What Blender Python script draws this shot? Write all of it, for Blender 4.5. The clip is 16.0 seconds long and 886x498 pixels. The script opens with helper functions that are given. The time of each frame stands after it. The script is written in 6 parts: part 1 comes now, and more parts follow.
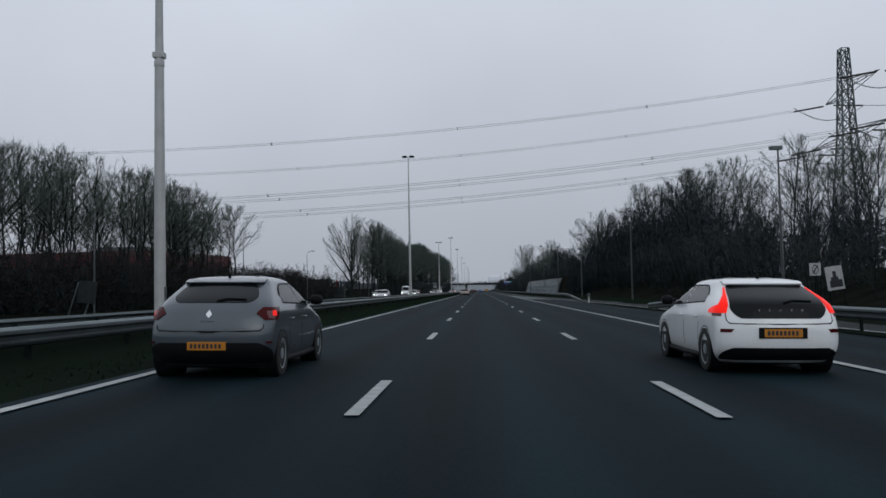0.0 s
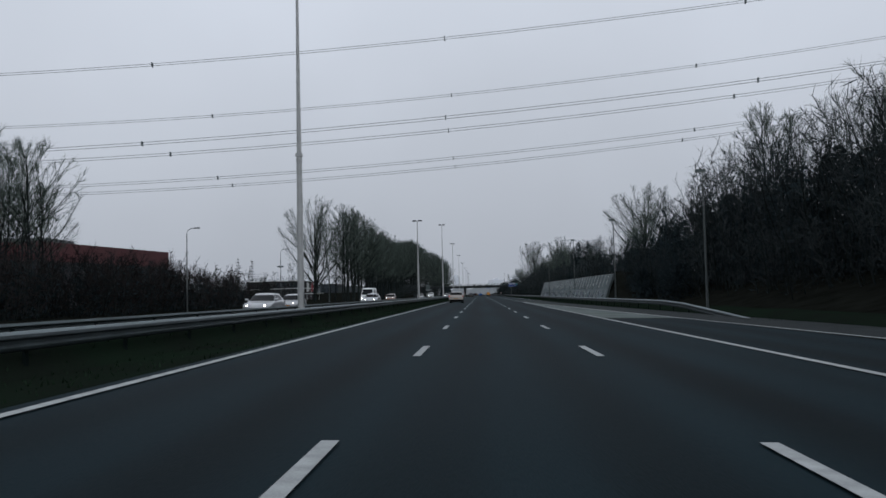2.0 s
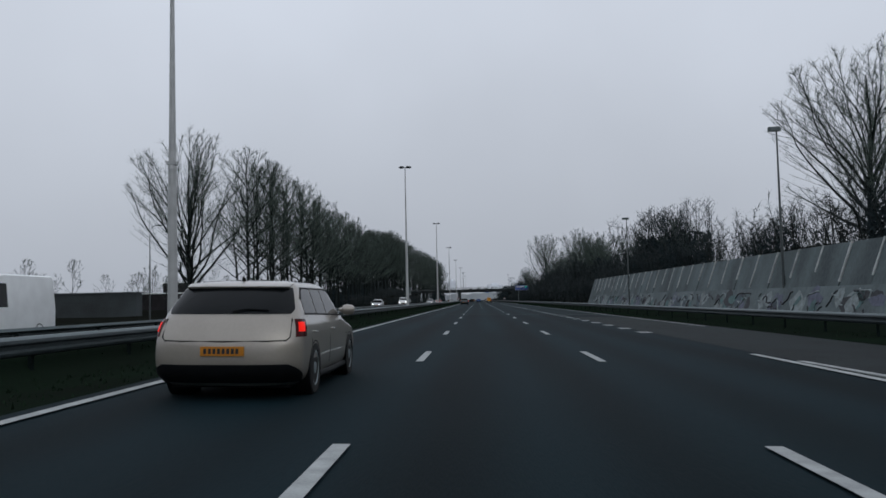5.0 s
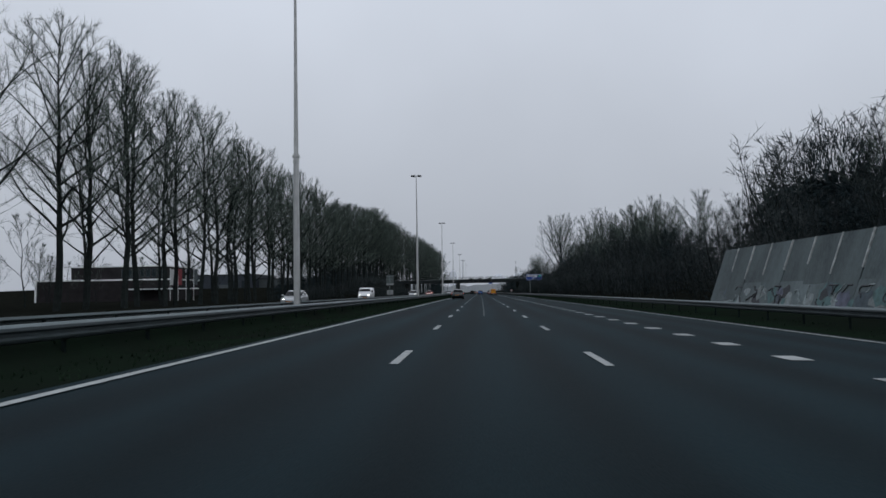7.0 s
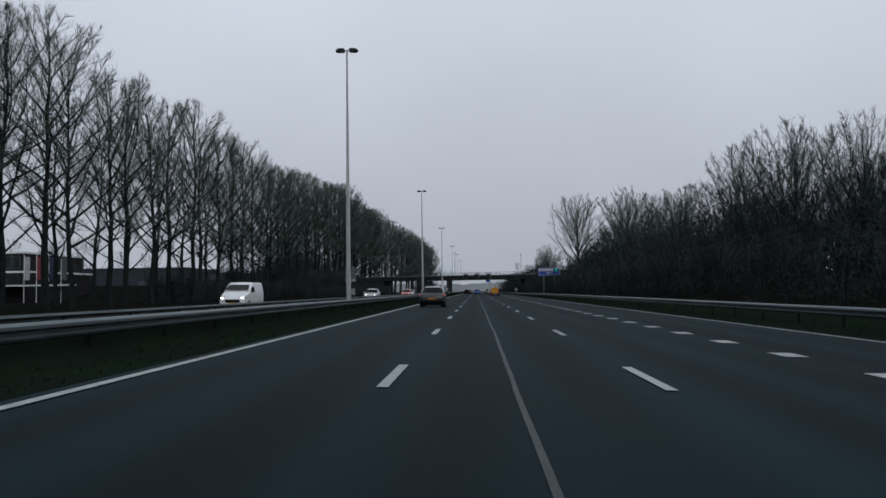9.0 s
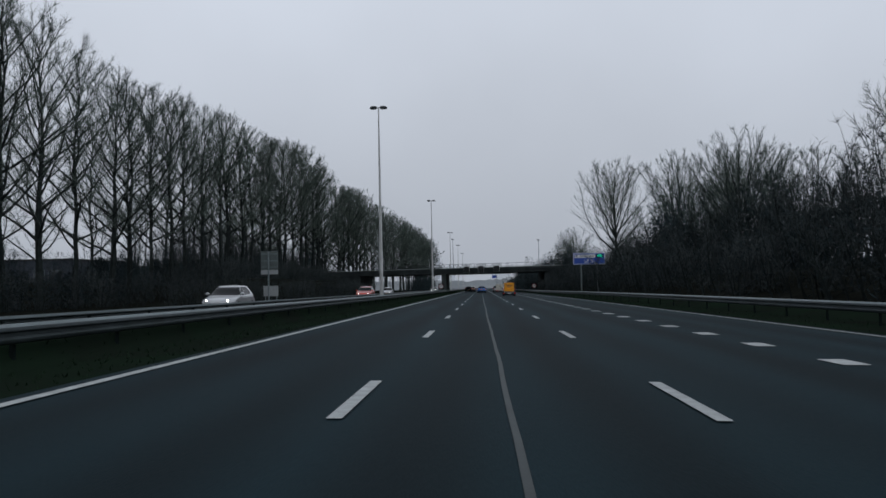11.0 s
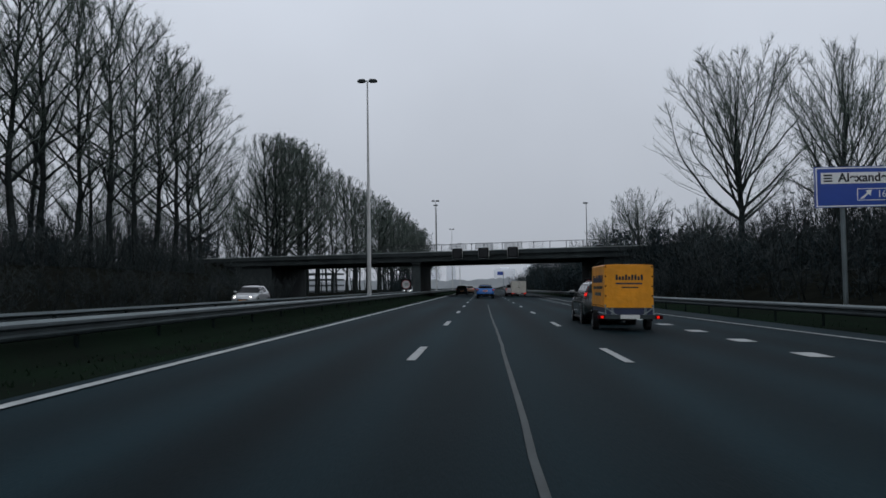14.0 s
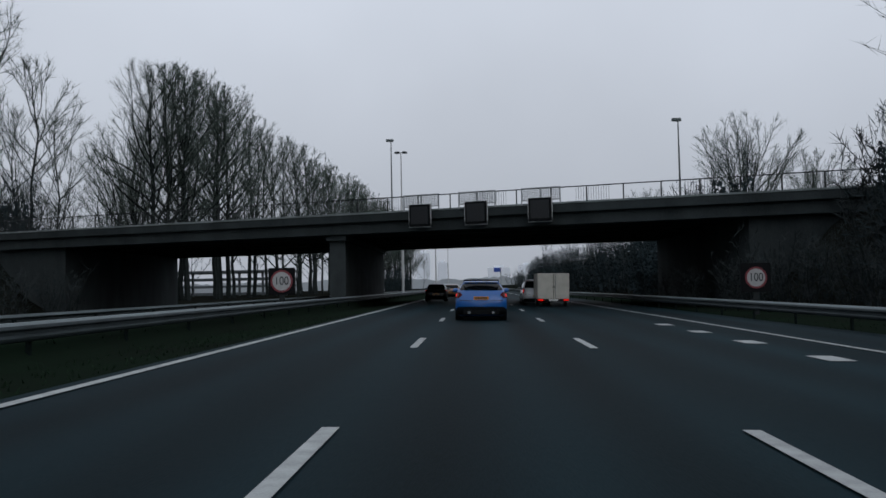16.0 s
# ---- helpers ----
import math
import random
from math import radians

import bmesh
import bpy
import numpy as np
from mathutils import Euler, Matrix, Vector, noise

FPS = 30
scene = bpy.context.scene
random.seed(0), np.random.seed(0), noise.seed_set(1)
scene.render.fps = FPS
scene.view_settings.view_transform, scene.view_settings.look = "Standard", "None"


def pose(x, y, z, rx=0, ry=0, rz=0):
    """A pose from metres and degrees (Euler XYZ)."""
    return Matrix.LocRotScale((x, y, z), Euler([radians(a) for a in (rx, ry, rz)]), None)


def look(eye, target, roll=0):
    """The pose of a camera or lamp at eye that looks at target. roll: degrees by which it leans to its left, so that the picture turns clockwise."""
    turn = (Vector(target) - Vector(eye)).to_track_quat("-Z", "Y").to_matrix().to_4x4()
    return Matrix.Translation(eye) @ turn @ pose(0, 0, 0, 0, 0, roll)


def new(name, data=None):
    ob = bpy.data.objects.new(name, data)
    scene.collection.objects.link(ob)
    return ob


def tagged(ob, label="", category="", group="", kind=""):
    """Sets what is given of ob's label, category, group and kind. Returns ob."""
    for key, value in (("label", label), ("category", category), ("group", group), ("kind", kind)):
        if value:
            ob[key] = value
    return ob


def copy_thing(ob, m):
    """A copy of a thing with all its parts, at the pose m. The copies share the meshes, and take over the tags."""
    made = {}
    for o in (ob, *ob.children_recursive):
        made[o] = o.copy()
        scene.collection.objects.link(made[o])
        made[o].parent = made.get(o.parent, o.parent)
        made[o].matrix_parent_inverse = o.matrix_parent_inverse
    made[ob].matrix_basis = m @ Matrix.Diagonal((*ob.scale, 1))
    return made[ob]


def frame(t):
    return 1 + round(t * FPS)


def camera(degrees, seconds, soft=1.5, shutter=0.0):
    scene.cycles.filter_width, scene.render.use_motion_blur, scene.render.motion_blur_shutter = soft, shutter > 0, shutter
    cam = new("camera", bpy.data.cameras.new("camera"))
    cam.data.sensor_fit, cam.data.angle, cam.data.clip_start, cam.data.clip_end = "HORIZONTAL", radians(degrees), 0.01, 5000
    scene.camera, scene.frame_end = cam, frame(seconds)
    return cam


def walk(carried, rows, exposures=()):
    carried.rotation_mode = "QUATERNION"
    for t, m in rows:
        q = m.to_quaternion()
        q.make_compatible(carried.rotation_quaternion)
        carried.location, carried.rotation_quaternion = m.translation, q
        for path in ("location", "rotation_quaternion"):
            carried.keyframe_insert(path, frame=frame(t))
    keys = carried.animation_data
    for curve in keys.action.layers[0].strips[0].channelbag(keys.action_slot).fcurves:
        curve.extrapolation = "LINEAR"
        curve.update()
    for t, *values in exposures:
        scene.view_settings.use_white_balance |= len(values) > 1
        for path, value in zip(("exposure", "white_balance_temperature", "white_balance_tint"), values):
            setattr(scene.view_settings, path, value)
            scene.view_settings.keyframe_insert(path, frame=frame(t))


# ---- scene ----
cam = camera(57.0, 16.0, soft=1.6)
PATH = [
    (0, (-0.504, 0.001, 1.217), (-0.941, 9.978, 1.729), -1.21),
    (0.5, (-0.483, 15.956, 1.216), (-0.927, 25.934, 1.714), -1.81),
    (1, (-0.496, 31.922, 1.217), (-0.913, 41.901, 1.710), -1.45),
    (1.5, (-0.498, 48.052, 1.217), (-0.925, 58.028, 1.763), -1.04),
    (2, (-0.504, 64.119, 1.217), (-0.946, 74.094, 1.774), -1.34),
    (2.5, (-0.545, 80.209, 1.218), (-1.024, 90.186, 1.705), -1.16),
    (3, (-0.632, 96.325, 1.219), (-1.055, 106.305, 1.693), -0.96),
    (3.5, (-0.662, 112.470, 1.220), (-1.086, 122.451, 1.661), -1.32),
    (4, (-0.650, 128.449, 1.220), (-1.069, 138.427, 1.734), -1.30),
    (6.5, (-0.394, 206.843, 1.215), (-0.801, 216.813, 1.871), -1.24),
    (7, (-0.317, 222.462, 1.213), (-0.767, 232.438, 1.737), -0.89),
    (7.5, (-0.351, 238.214, 1.214), (-0.849, 248.194, 1.588), -1.46),
    (8, (-0.440, 254.080, 1.216), (-0.955, 264.051, 1.786), -1.56),
    (8.5, (-0.582, 269.917, 1.218), (-1.034, 279.895, 1.704), -1.11),
    (9, (-0.586, 285.783, 1.218), (-0.986, 295.762, 1.729), -0.75),
    (9.5, (-0.464, 301.519, 1.216), (-0.854, 311.501, 1.682), -1.32),
    (12, (-0.380, 379.086, 1.214), (-0.872, 389.062, 1.701), -1.08),
    (12.5, (-0.443, 394.194, 1.216), (-0.921, 404.173, 1.668), -1.28),
    (13, (-0.482, 409.095, 1.216), (-1.017, 419.069, 1.688), -1.08),
    (13.5, (-0.589, 423.940, 1.219), (-1.036, 433.919, 1.688), -0.75),
    (14, (-0.563, 438.576, 1.218), (-1.047, 448.554, 1.691), -0.85),
    (14.5, (-0.602, 453.175, 1.219), (-1.003, 463.156, 1.686), -0.92),
    (15, (-0.557, 467.482, 1.218), (-0.984, 477.461, 1.708), -0.87),
    (15.5, (-0.513, 481.710, 1.217), (-0.928, 491.691, 1.688), -1.00),
    (16, (-0.493, 495.861, 1.217), (-0.895, 505.842, 1.685), -1.17),
]
walk(cam, [(t, look(eye, target, roll)) for t, eye, target, roll in PATH], exposures=((0.0, 0.0, 6380.0, 7.5), (16.0, 0.0, 6380.0, 7.5)))

# ---- daylight: an overcast winter sky ----
world = bpy.data.worlds.new("overcast")
scene.world = world
world.use_nodes = True
wn, wl = world.node_tree.nodes, world.node_tree.links
wn.clear()
sky = wn.new("ShaderNodeTexSky")
sky.sky_type = "NISHITA"
sky.sun_disc = False
sky.sun_elevation, sky.sun_rotation = radians(28), radians(150)
sky.dust_density = 4.0
grey = wn.new("ShaderNodeHueSaturation")
grey.inputs["Saturation"].default_value = 0.12
mixed = wn.new("ShaderNodeMix")
mixed.data_type = "RGBA"
mixed.inputs[0].default_value = 0.88
mixed.inputs[7].default_value = (6.08, 6.42, 7.3, 1)
wcoord = wn.new("ShaderNodeTexCoord")
wclouds = wn.new("ShaderNodeTexNoise")
wclouds.inputs["Scale"].default_value = 2.2
wclouds.inputs["Detail"].default_value = 4.0
wramp = wn.new("ShaderNodeMapRange")
wramp.inputs[1].default_value, wramp.inputs[2].default_value = 0.3, 0.7
wramp.inputs[3].default_value, wramp.inputs[4].default_value = 0.93, 1.06
wmul = wn.new("ShaderNodeVectorMath")
wmul.operation = "SCALE"
wback, wout = wn.new("ShaderNodeBackground"), wn.new("ShaderNodeOutputWorld")
wback.inputs[1].default_value = 0.1
wl.new(sky.outputs[0], grey.inputs["Color"])
wl.new(grey.outputs[0], mixed.inputs[6])
wl.new(wcoord.outputs["Generated"], wclouds.inputs["Vector"])
wl.new(wclouds.outputs[0], wramp.inputs[0])
wl.new(mixed.outputs[2], wmul.inputs[0])
wl.new(wramp.outputs[0], wmul.inputs[3])
wsep, wlow, wlift = wn.new("ShaderNodeSeparateXYZ"), wn.new("ShaderNodeMapRange"), wn.new("ShaderNodeVectorMath")
wlow.interpolation_type = "SMOOTHSTEP"
wlow.inputs[1].default_value, wlow.inputs[2].default_value = -0.02, 0.45
wlow.inputs[3].default_value, wlow.inputs[4].default_value = 0.76, 1.12
wlift.operation = "SCALE"
wl.new(wcoord.outputs["Generated"], wsep.inputs[0])
wl.new(wsep.outputs[2], wlow.inputs[0])
wl.new(wmul.outputs[0], wlift.inputs[0])
wl.new(wlow.outputs[0], wlift.inputs[3])
wl.new(wlift.outputs[0], wback.inputs[0])
wl.new(wback.outputs[0], wout.inputs[0])

sun = new("sun", bpy.data.lights.new("sun", "SUN"))
sun.data.energy, sun.data.angle, sun.data.color = 0.12, radians(40), (1.0, 0.97, 0.92)
sun.matrix_world = look((0, 0, 50), (-20, 40, 20))

# ---- materials ----


def material(name, col, rough=0.7, metal=0.0, spots=0.15, scale=3.0, fine=40.0, bump=0.0, tint=None, emit=0.0, coat=0.0, stretch=(1, 1, 1), rand=0.0, spec=0.5):
    """A principled surface whose colour varies at two scales, with fine relief."""
    m = bpy.data.materials.new(name)
    m.use_nodes = True
    n, l = m.node_tree.nodes, m.node_tree.links
    b = n["Principled BSDF"]
    if max(col) < 0.3 and col[0] < 1.6 * col[1]:
        col = (col[0] * 0.88, col[1], col[2] * 1.02)  # teal cast of the shadows, put into the dark base colours
        tint = tint and (tint[0] * 0.88, tint[1], tint[2] * 1.02)
    b.inputs["Roughness"].default_value, b.inputs["Metallic"].default_value = rough, metal
    b.inputs["Specular IOR Level"].default_value = spec
    b.inputs["Coat Weight"].default_value = coat
    b.inputs["Coat Roughness"].default_value = 0.05
    b.inputs["Base Color"].default_value = (*col, 1)
    if emit:
        b.inputs["Emission Color"].default_value = (*col, 1)
        b.inputs["Emission Strength"].default_value = emit
    if spots or bump:
        co, mp = n.new("ShaderNodeTexCoord"), n.new("ShaderNodeMapping")
        mp.inputs["Scale"].default_value = stretch
        big, small = n.new("ShaderNodeTexNoise"), n.new("ShaderNodeTexNoise")
        big.inputs["Scale"].default_value, small.inputs["Scale"].default_value = scale, fine
        big.inputs["Detail"].default_value = 5.0
        l.new(co.outputs["Object"], mp.inputs[0])
        l.new(mp.outputs[0], big.inputs["Vector"])
        l.new(mp.outputs[0], small.inputs["Vector"])
        add = n.new("ShaderNodeMath")
        add.operation = "MULTIPLY_ADD"
        add.inputs[1].default_value = 0.45
        l.new(small.outputs[0], add.inputs[0])
        l.new(big.outputs[0], add.inputs[2])
        rng = n.new("ShaderNodeMapRange")
        rng.inputs[1].default_value, rng.inputs[2].default_value = 0.45, 1.0
        l.new(add.outputs[0], rng.inputs[0])
        mix = n.new("ShaderNodeMix")
        mix.data_type = "RGBA"
        other = tint or tuple(c * (1 - 2 * spots) for c in col)
        mix.inputs[6].default_value = (*(min(1, c * (1 + spots)) for c in col), 1)
        mix.inputs[7].default_value = (*other, 1)
        l.new(rng.outputs[0], mix.inputs[0])
        last = mix.outputs[2]
        if rand:
            info, hsv, vary = n.new("ShaderNodeObjectInfo"), n.new("ShaderNodeHueSaturation"), n.new("ShaderNodeMapRange")
            vary.inputs[3].default_value, vary.inputs[4].default_value = 1 - rand, 1 + rand
            l.new(info.outputs["Random"], vary.inputs[0])
            l.new(vary.outputs[0], hsv.inputs["Value"])
            l.new(last, hsv.inputs["Color"])
            last = hsv.outputs[0]
        l.new(last, b.inputs["Base Color"])
        if bump:
            bp = n.new("ShaderNodeBump")
            bp.inputs["Strength"].default_value, bp.inputs["Distance"].default_value = bump, 0.02
            l.new(small.outputs[0], bp.inputs["Height"])
            l.new(bp.outputs[0], b.inputs["Normal"])
    return m


ASPHALT = material("asphalt", (0.0058, 0.0142, 0.0182), 0.78, 0, 0.25, 0.35, 60, 0.35, stretch=(1.6, 0.12, 1), spec=0.055)


def wheel_tracks(m, period, first, depth):
    """Worn darker tracks along the lanes, broken up by noise."""
    n, l = m.node_tree.nodes, m.node_tree.links
    b = n["Principled BSDF"]
    before = b.inputs["Base Color"].links[0].from_socket
    co, sep = n.new("ShaderNodeTexCoord"), n.new("ShaderNodeSeparateXYZ")
    l.new(co.outputs["Object"], sep.inputs[0])
    ph, wave, noise, mp = n.new("ShaderNodeMath"), n.new("ShaderNodeMath"), n.new("ShaderNodeTexNoise"), n.new("ShaderNodeMapping")
    ph.operation, wave.operation = "MULTIPLY_ADD", "COSINE"
    ph.inputs[1].default_value, ph.inputs[2].default_value = 2 * math.pi / period, -2 * math.pi * first / period
    l.new(sep.outputs[0], ph.inputs[0])
    l.new(ph.outputs[0], wave.inputs[0])
    mp.inputs["Scale"].default_value = (0.5, 0.03, 1)
    l.new(co.outputs["Object"], mp.inputs[0])
    l.new(mp.outputs[0], noise.inputs["Vector"])
    noise.inputs["Scale"].default_value, noise.inputs["Detail"].default_value = 1.0, 3.0
    amp, val, hsv = n.new("ShaderNodeMath"), n.new("ShaderNodeMapRange"), n.new("ShaderNodeHueSaturation")
    amp.operation = "MULTIPLY"
    l.new(wave.outputs[0], amp.inputs[0])
    l.new(noise.outputs[0], amp.inputs[1])
    val.inputs[1].default_value, val.inputs[2].default_value = -0.7, 0.7
    val.inputs[3].default_value, val.inputs[4].default_value = 1 + depth, 1 - depth
    l.new(amp.outputs[0], val.inputs[0])
    l.new(val.outputs[0], hsv.inputs["Value"])
    l.new(before, hsv.inputs["Color"])
    l.new(hsv.outputs[0], b.inputs["Base Color"])


wheel_tracks(ASPHALT, 1.75, 0.875, 0.35)
ASPHALT_NEW = material("asphalt_newer", (0.0064, 0.0165, 0.0208), 0.78, 0, 0.25, 0.35, 60, 0.35, stretch=(1.6, 0.12, 1), spec=0.06)
wheel_tracks(ASPHALT_NEW, 1.75, 0.875, 0.35)
ASPHALT_OLD = material("asphalt_old", (0.0125, 0.0165, 0.0175), 0.85, 0, 0.25, 0.6, 50, 0.35, spec=0.2)
CONCRETE_STRIP = material("concrete_strip", (0.15, 0.158, 0.145), 0.85, 0, 0.25, 0.5, 40, 0.2, spec=0.1)
PAINT = material("road_paint", (0.37, 0.39, 0.385), 0.7, 0, 0.22, 4, 60, 0.1, tint=(0.24, 0.25, 0.25), rand=0.10, spec=0.2)
# Sky light on the guardrail's top slope is put into this paler steel.
RAILTOP = material("skylit_galvanised", (0.19, 0.205, 0.21), 0.5, 0.15, 0.15, 1.2, 30, 0.05, stretch=(1, 0.3, 1))
SEAL = material("joint_seal", (0.031, 0.037, 0.037), 0.7, 0, 0.25, 1.5, 30)
GRASS = material("grass_ground", (0.0088, 0.0150, 0.0088), 0.95, 0, 0.3, 0.25, 12, 0.6, tint=(0.0115, 0.0120, 0.0100), spec=0.0)
BLADE = material("grass_blade", (0.018, 0.028, 0.017), 0.8, 0, 0.3, 2, 30, spec=0.0)
EARTH = material("leaf_litter", (0.014, 0.0135, 0.011), 0.95, 0, 0.3, 0.7, 20, 0.6, spec=0.0)
STEEL = material("galvanised_steel", (0.20, 0.21, 0.215), 0.38, 0.6, 0.12, 1.5, 30, 0.05)
# On the guardrail this dark colour holds the shade of the down-facing waves.
DARKSTEEL = material("dark_steel", (0.045, 0.052, 0.055), 0.6, 0.2, 0.2, 1.5, 30, 0.05, spec=0.2)
POLE = material("pole_paint", (0.42, 0.43, 0.43), 0.5, 0.1, 0.1, 2, 30)
DARKPOLE = material("dark_pole", (0.07, 0.074, 0.074), 0.5, 0.2, 0.1, 2, 30)
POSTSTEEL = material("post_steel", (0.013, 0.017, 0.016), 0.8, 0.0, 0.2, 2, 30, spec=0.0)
BARK = material("bark", (0.026, 0.028, 0.027), 0.9, 0, 0.25, 1.5, 20, 0.6, rand=0.2, spec=0.0)
TWIG = material("twig", (0.098, 0.110, 0.094), 0.9, 0, 0.2, 2, 10, rand=0.2, spec=0.0)
BUSHTWIG = material("bush_twig", (0.050, 0.052, 0.052), 0.9, 0, 0.25, 0.4, 10, rand=0.3, spec=0.0)
REDTWIG = material("red_twig", (0.036, 0.029, 0.028), 0.9, 0, 0.25, 0.4, 10, rand=0.25, spec=0.0)
IVY = material("ivy_leaf", (0.030, 0.037, 0.040), 0.85, 0, 0.3, 0.6, 10, rand=0.3, spec=0.0)
CONCRETE = material("concrete", (0.058, 0.061, 0.062), 0.85, 0, 0.22, 0.6, 25, 0.25, spec=0.1)
DARKCON = material("bridge_concrete", (0.045, 0.048, 0.049), 0.85, 0, 0.25, 0.5, 20, 0.25, stretch=(1, 1, 0.35), spec=0.1)
WALLPANEL = material("wall_panel", (0.105, 0.118, 0.118), 0.85, 0, 0.3, 0.5, 9, 0.2, tint=(0.045, 0.052, 0.054), stretch=(1, 1, 0.4), rand=0.14)
WALLLOW = material("wall_lower_paint", (0.125, 0.14, 0.14), 0.7, 0, 0.35, 0.35, 4, 0.1, tint=(0.05, 0.06, 0.062))
STRIP = material("joint_strip_grey", (0.42, 0.44, 0.43), 0.7, 0, 0.3, 2.5, 20, tint=(0.16, 0.17, 0.165))
BLACK = material("black_plastic", (0.008, 0.008, 0.009), 0.6, 0, 0.1, 8, 60, spec=0.08)
RAILDARK = material("dark_railing", (0.025, 0.027, 0.028), 0.6, 0.1, 0.2, 3, 30, spec=0.2)
COPING = material("coping_concrete", (0.22, 0.225, 0.22), 0.85, 0, 0.25, 0.8, 20, spec=0.1)
RUBBER = material("tyre_rubber", (0.010, 0.010, 0.010), 0.85, 0, 0.15, 9, 60, 0.2)
ALLOY = material("alloy_rim", (0.26, 0.27, 0.28), 0.45, 0.1, 0.1, 8, 60)
GLASS = material("car_glass", (0.005, 0.006, 0.007), 0.04, 0, 0, spec=0.15)
CHROME = material("chrome", (0.7, 0.7, 0.7), 0.12, 1.0, 0)
TAILRED = material("tail_lamp", (0.055, 0.004, 0.005), 0.15, 0, 0, spec=0.12)
TAILON = material("tail_lamp_lit", (0.85, 0.012, 0.006), 0.3, 0, 0, emit=0.55, spec=0.1)
HEADON = material("headlamp_lit", (1.0, 0.96, 0.88), 0.2, 0, 0, emit=7.0)
PLATE = material("plate_yellow", (0.50, 0.19, 0.008), 0.4, 0, 0.08, 9, 60)
PLATEW = material("plate_white", (0.6, 0.61, 0.6), 0.4, 0, 0.08, 9, 60)
LETTER = material("letter_black", (0.015, 0.015, 0.02), 0.6, 0, 0.1, 9, 60)
CREAM = material("cream_panel", (0.42, 0.41, 0.36), 0.5, 0, 0.1, 2, 20)
WHITE = material("white_paint", (0.75, 0.77, 0.77), 0.4, 0, 0.06, 3, 30)
BLUESIGN = material("sign_blue", (0.015, 0.06, 0.32), 0.4, 0, 0.06, 3, 30)
SIGNRING = material("sign_ring", (0.20, 0.03, 0.04), 0.5, 0, 0.1, 6, 30)
SIGNFACE = material("sign_face", (0.42, 0.43, 0.43), 0.5, 0, 0.1, 6, 30)
SHEDWALL = material("shed_wall", (0.040, 0.045, 0.047), 0.8, 0, 0.3, 0.3, 6, 0.1)
GREENLED = material("sign_led_green", (0.02, 0.9, 0.55), 0.4, 0, 0, emit=1.2)
GREYBACK = material("sign_back", (0.11, 0.12, 0.12), 0.5, 0.4, 0.12, 2, 30)
MESHGREY = material("cage_grey", (0.30, 0.32, 0.33), 0.6, 0.2, 0.1, 6, 60)
BRICK = material("dark_brick", (0.027, 0.022, 0.023), 0.85, 0, 0.2, 0.6, 12, 0.2, spec=0.1)
REDCLAD = material("red_cladding", (0.060, 0.005, 0.007), 0.5, 0, 0.1, 0.6, 12)
DARKCLAD = material("dark_cladding", (0.010, 0.011, 0.013), 0.5, 0.1, 0.12, 0.4, 12)
BLUECLAD = material("blue_cladding", (0.022, 0.028, 0.040), 0.5, 0.1, 0.12, 0.4, 12)
GREYCLAD = material("grey_cladding", (0.08, 0.085, 0.09), 0.6, 0.1, 0.12, 0.4, 12)
WINDOW = material("window_glass", (0.03, 0.035, 0.04), 0.06, 0, 0, spec=0.8)
# Near-white base colour paints in the haze that fades the towers.
FARTOWER = material("far_tower_hazed", (0.82, 0.85, 0.90), 0.9, 0, 0.04, 0.05, 1, spec=0.0)
CANVAS = material("yellow_canvas", (0.72, 0.29, 0.006), 0.4, 0, 0.14, 1.3, 4.0, 1.0, spec=0.4)
BLUEBOARD = material("blue_board", (0.016, 0.024, 0.06), 0.5, 0, 0.15, 3, 30)
WIRE = material("wire", (0.16, 0.165, 0.17), 0.6, 0.3, 0)
INSUL = material("insulator", (0.04, 0.035, 0.035), 0.3, 0, 0.1, 6, 30)
PYLON = material("pylon_steel", (0.13, 0.14, 0.14), 0.6, 0.4, 0.12, 1, 12)


def carpaint(name, col, metal=0.0):
    return material(name, col, 0.38, metal, 0.05, 2.0, 30, 0, coat=1.0, spec=0.3)


# ---- mesh helpers ----


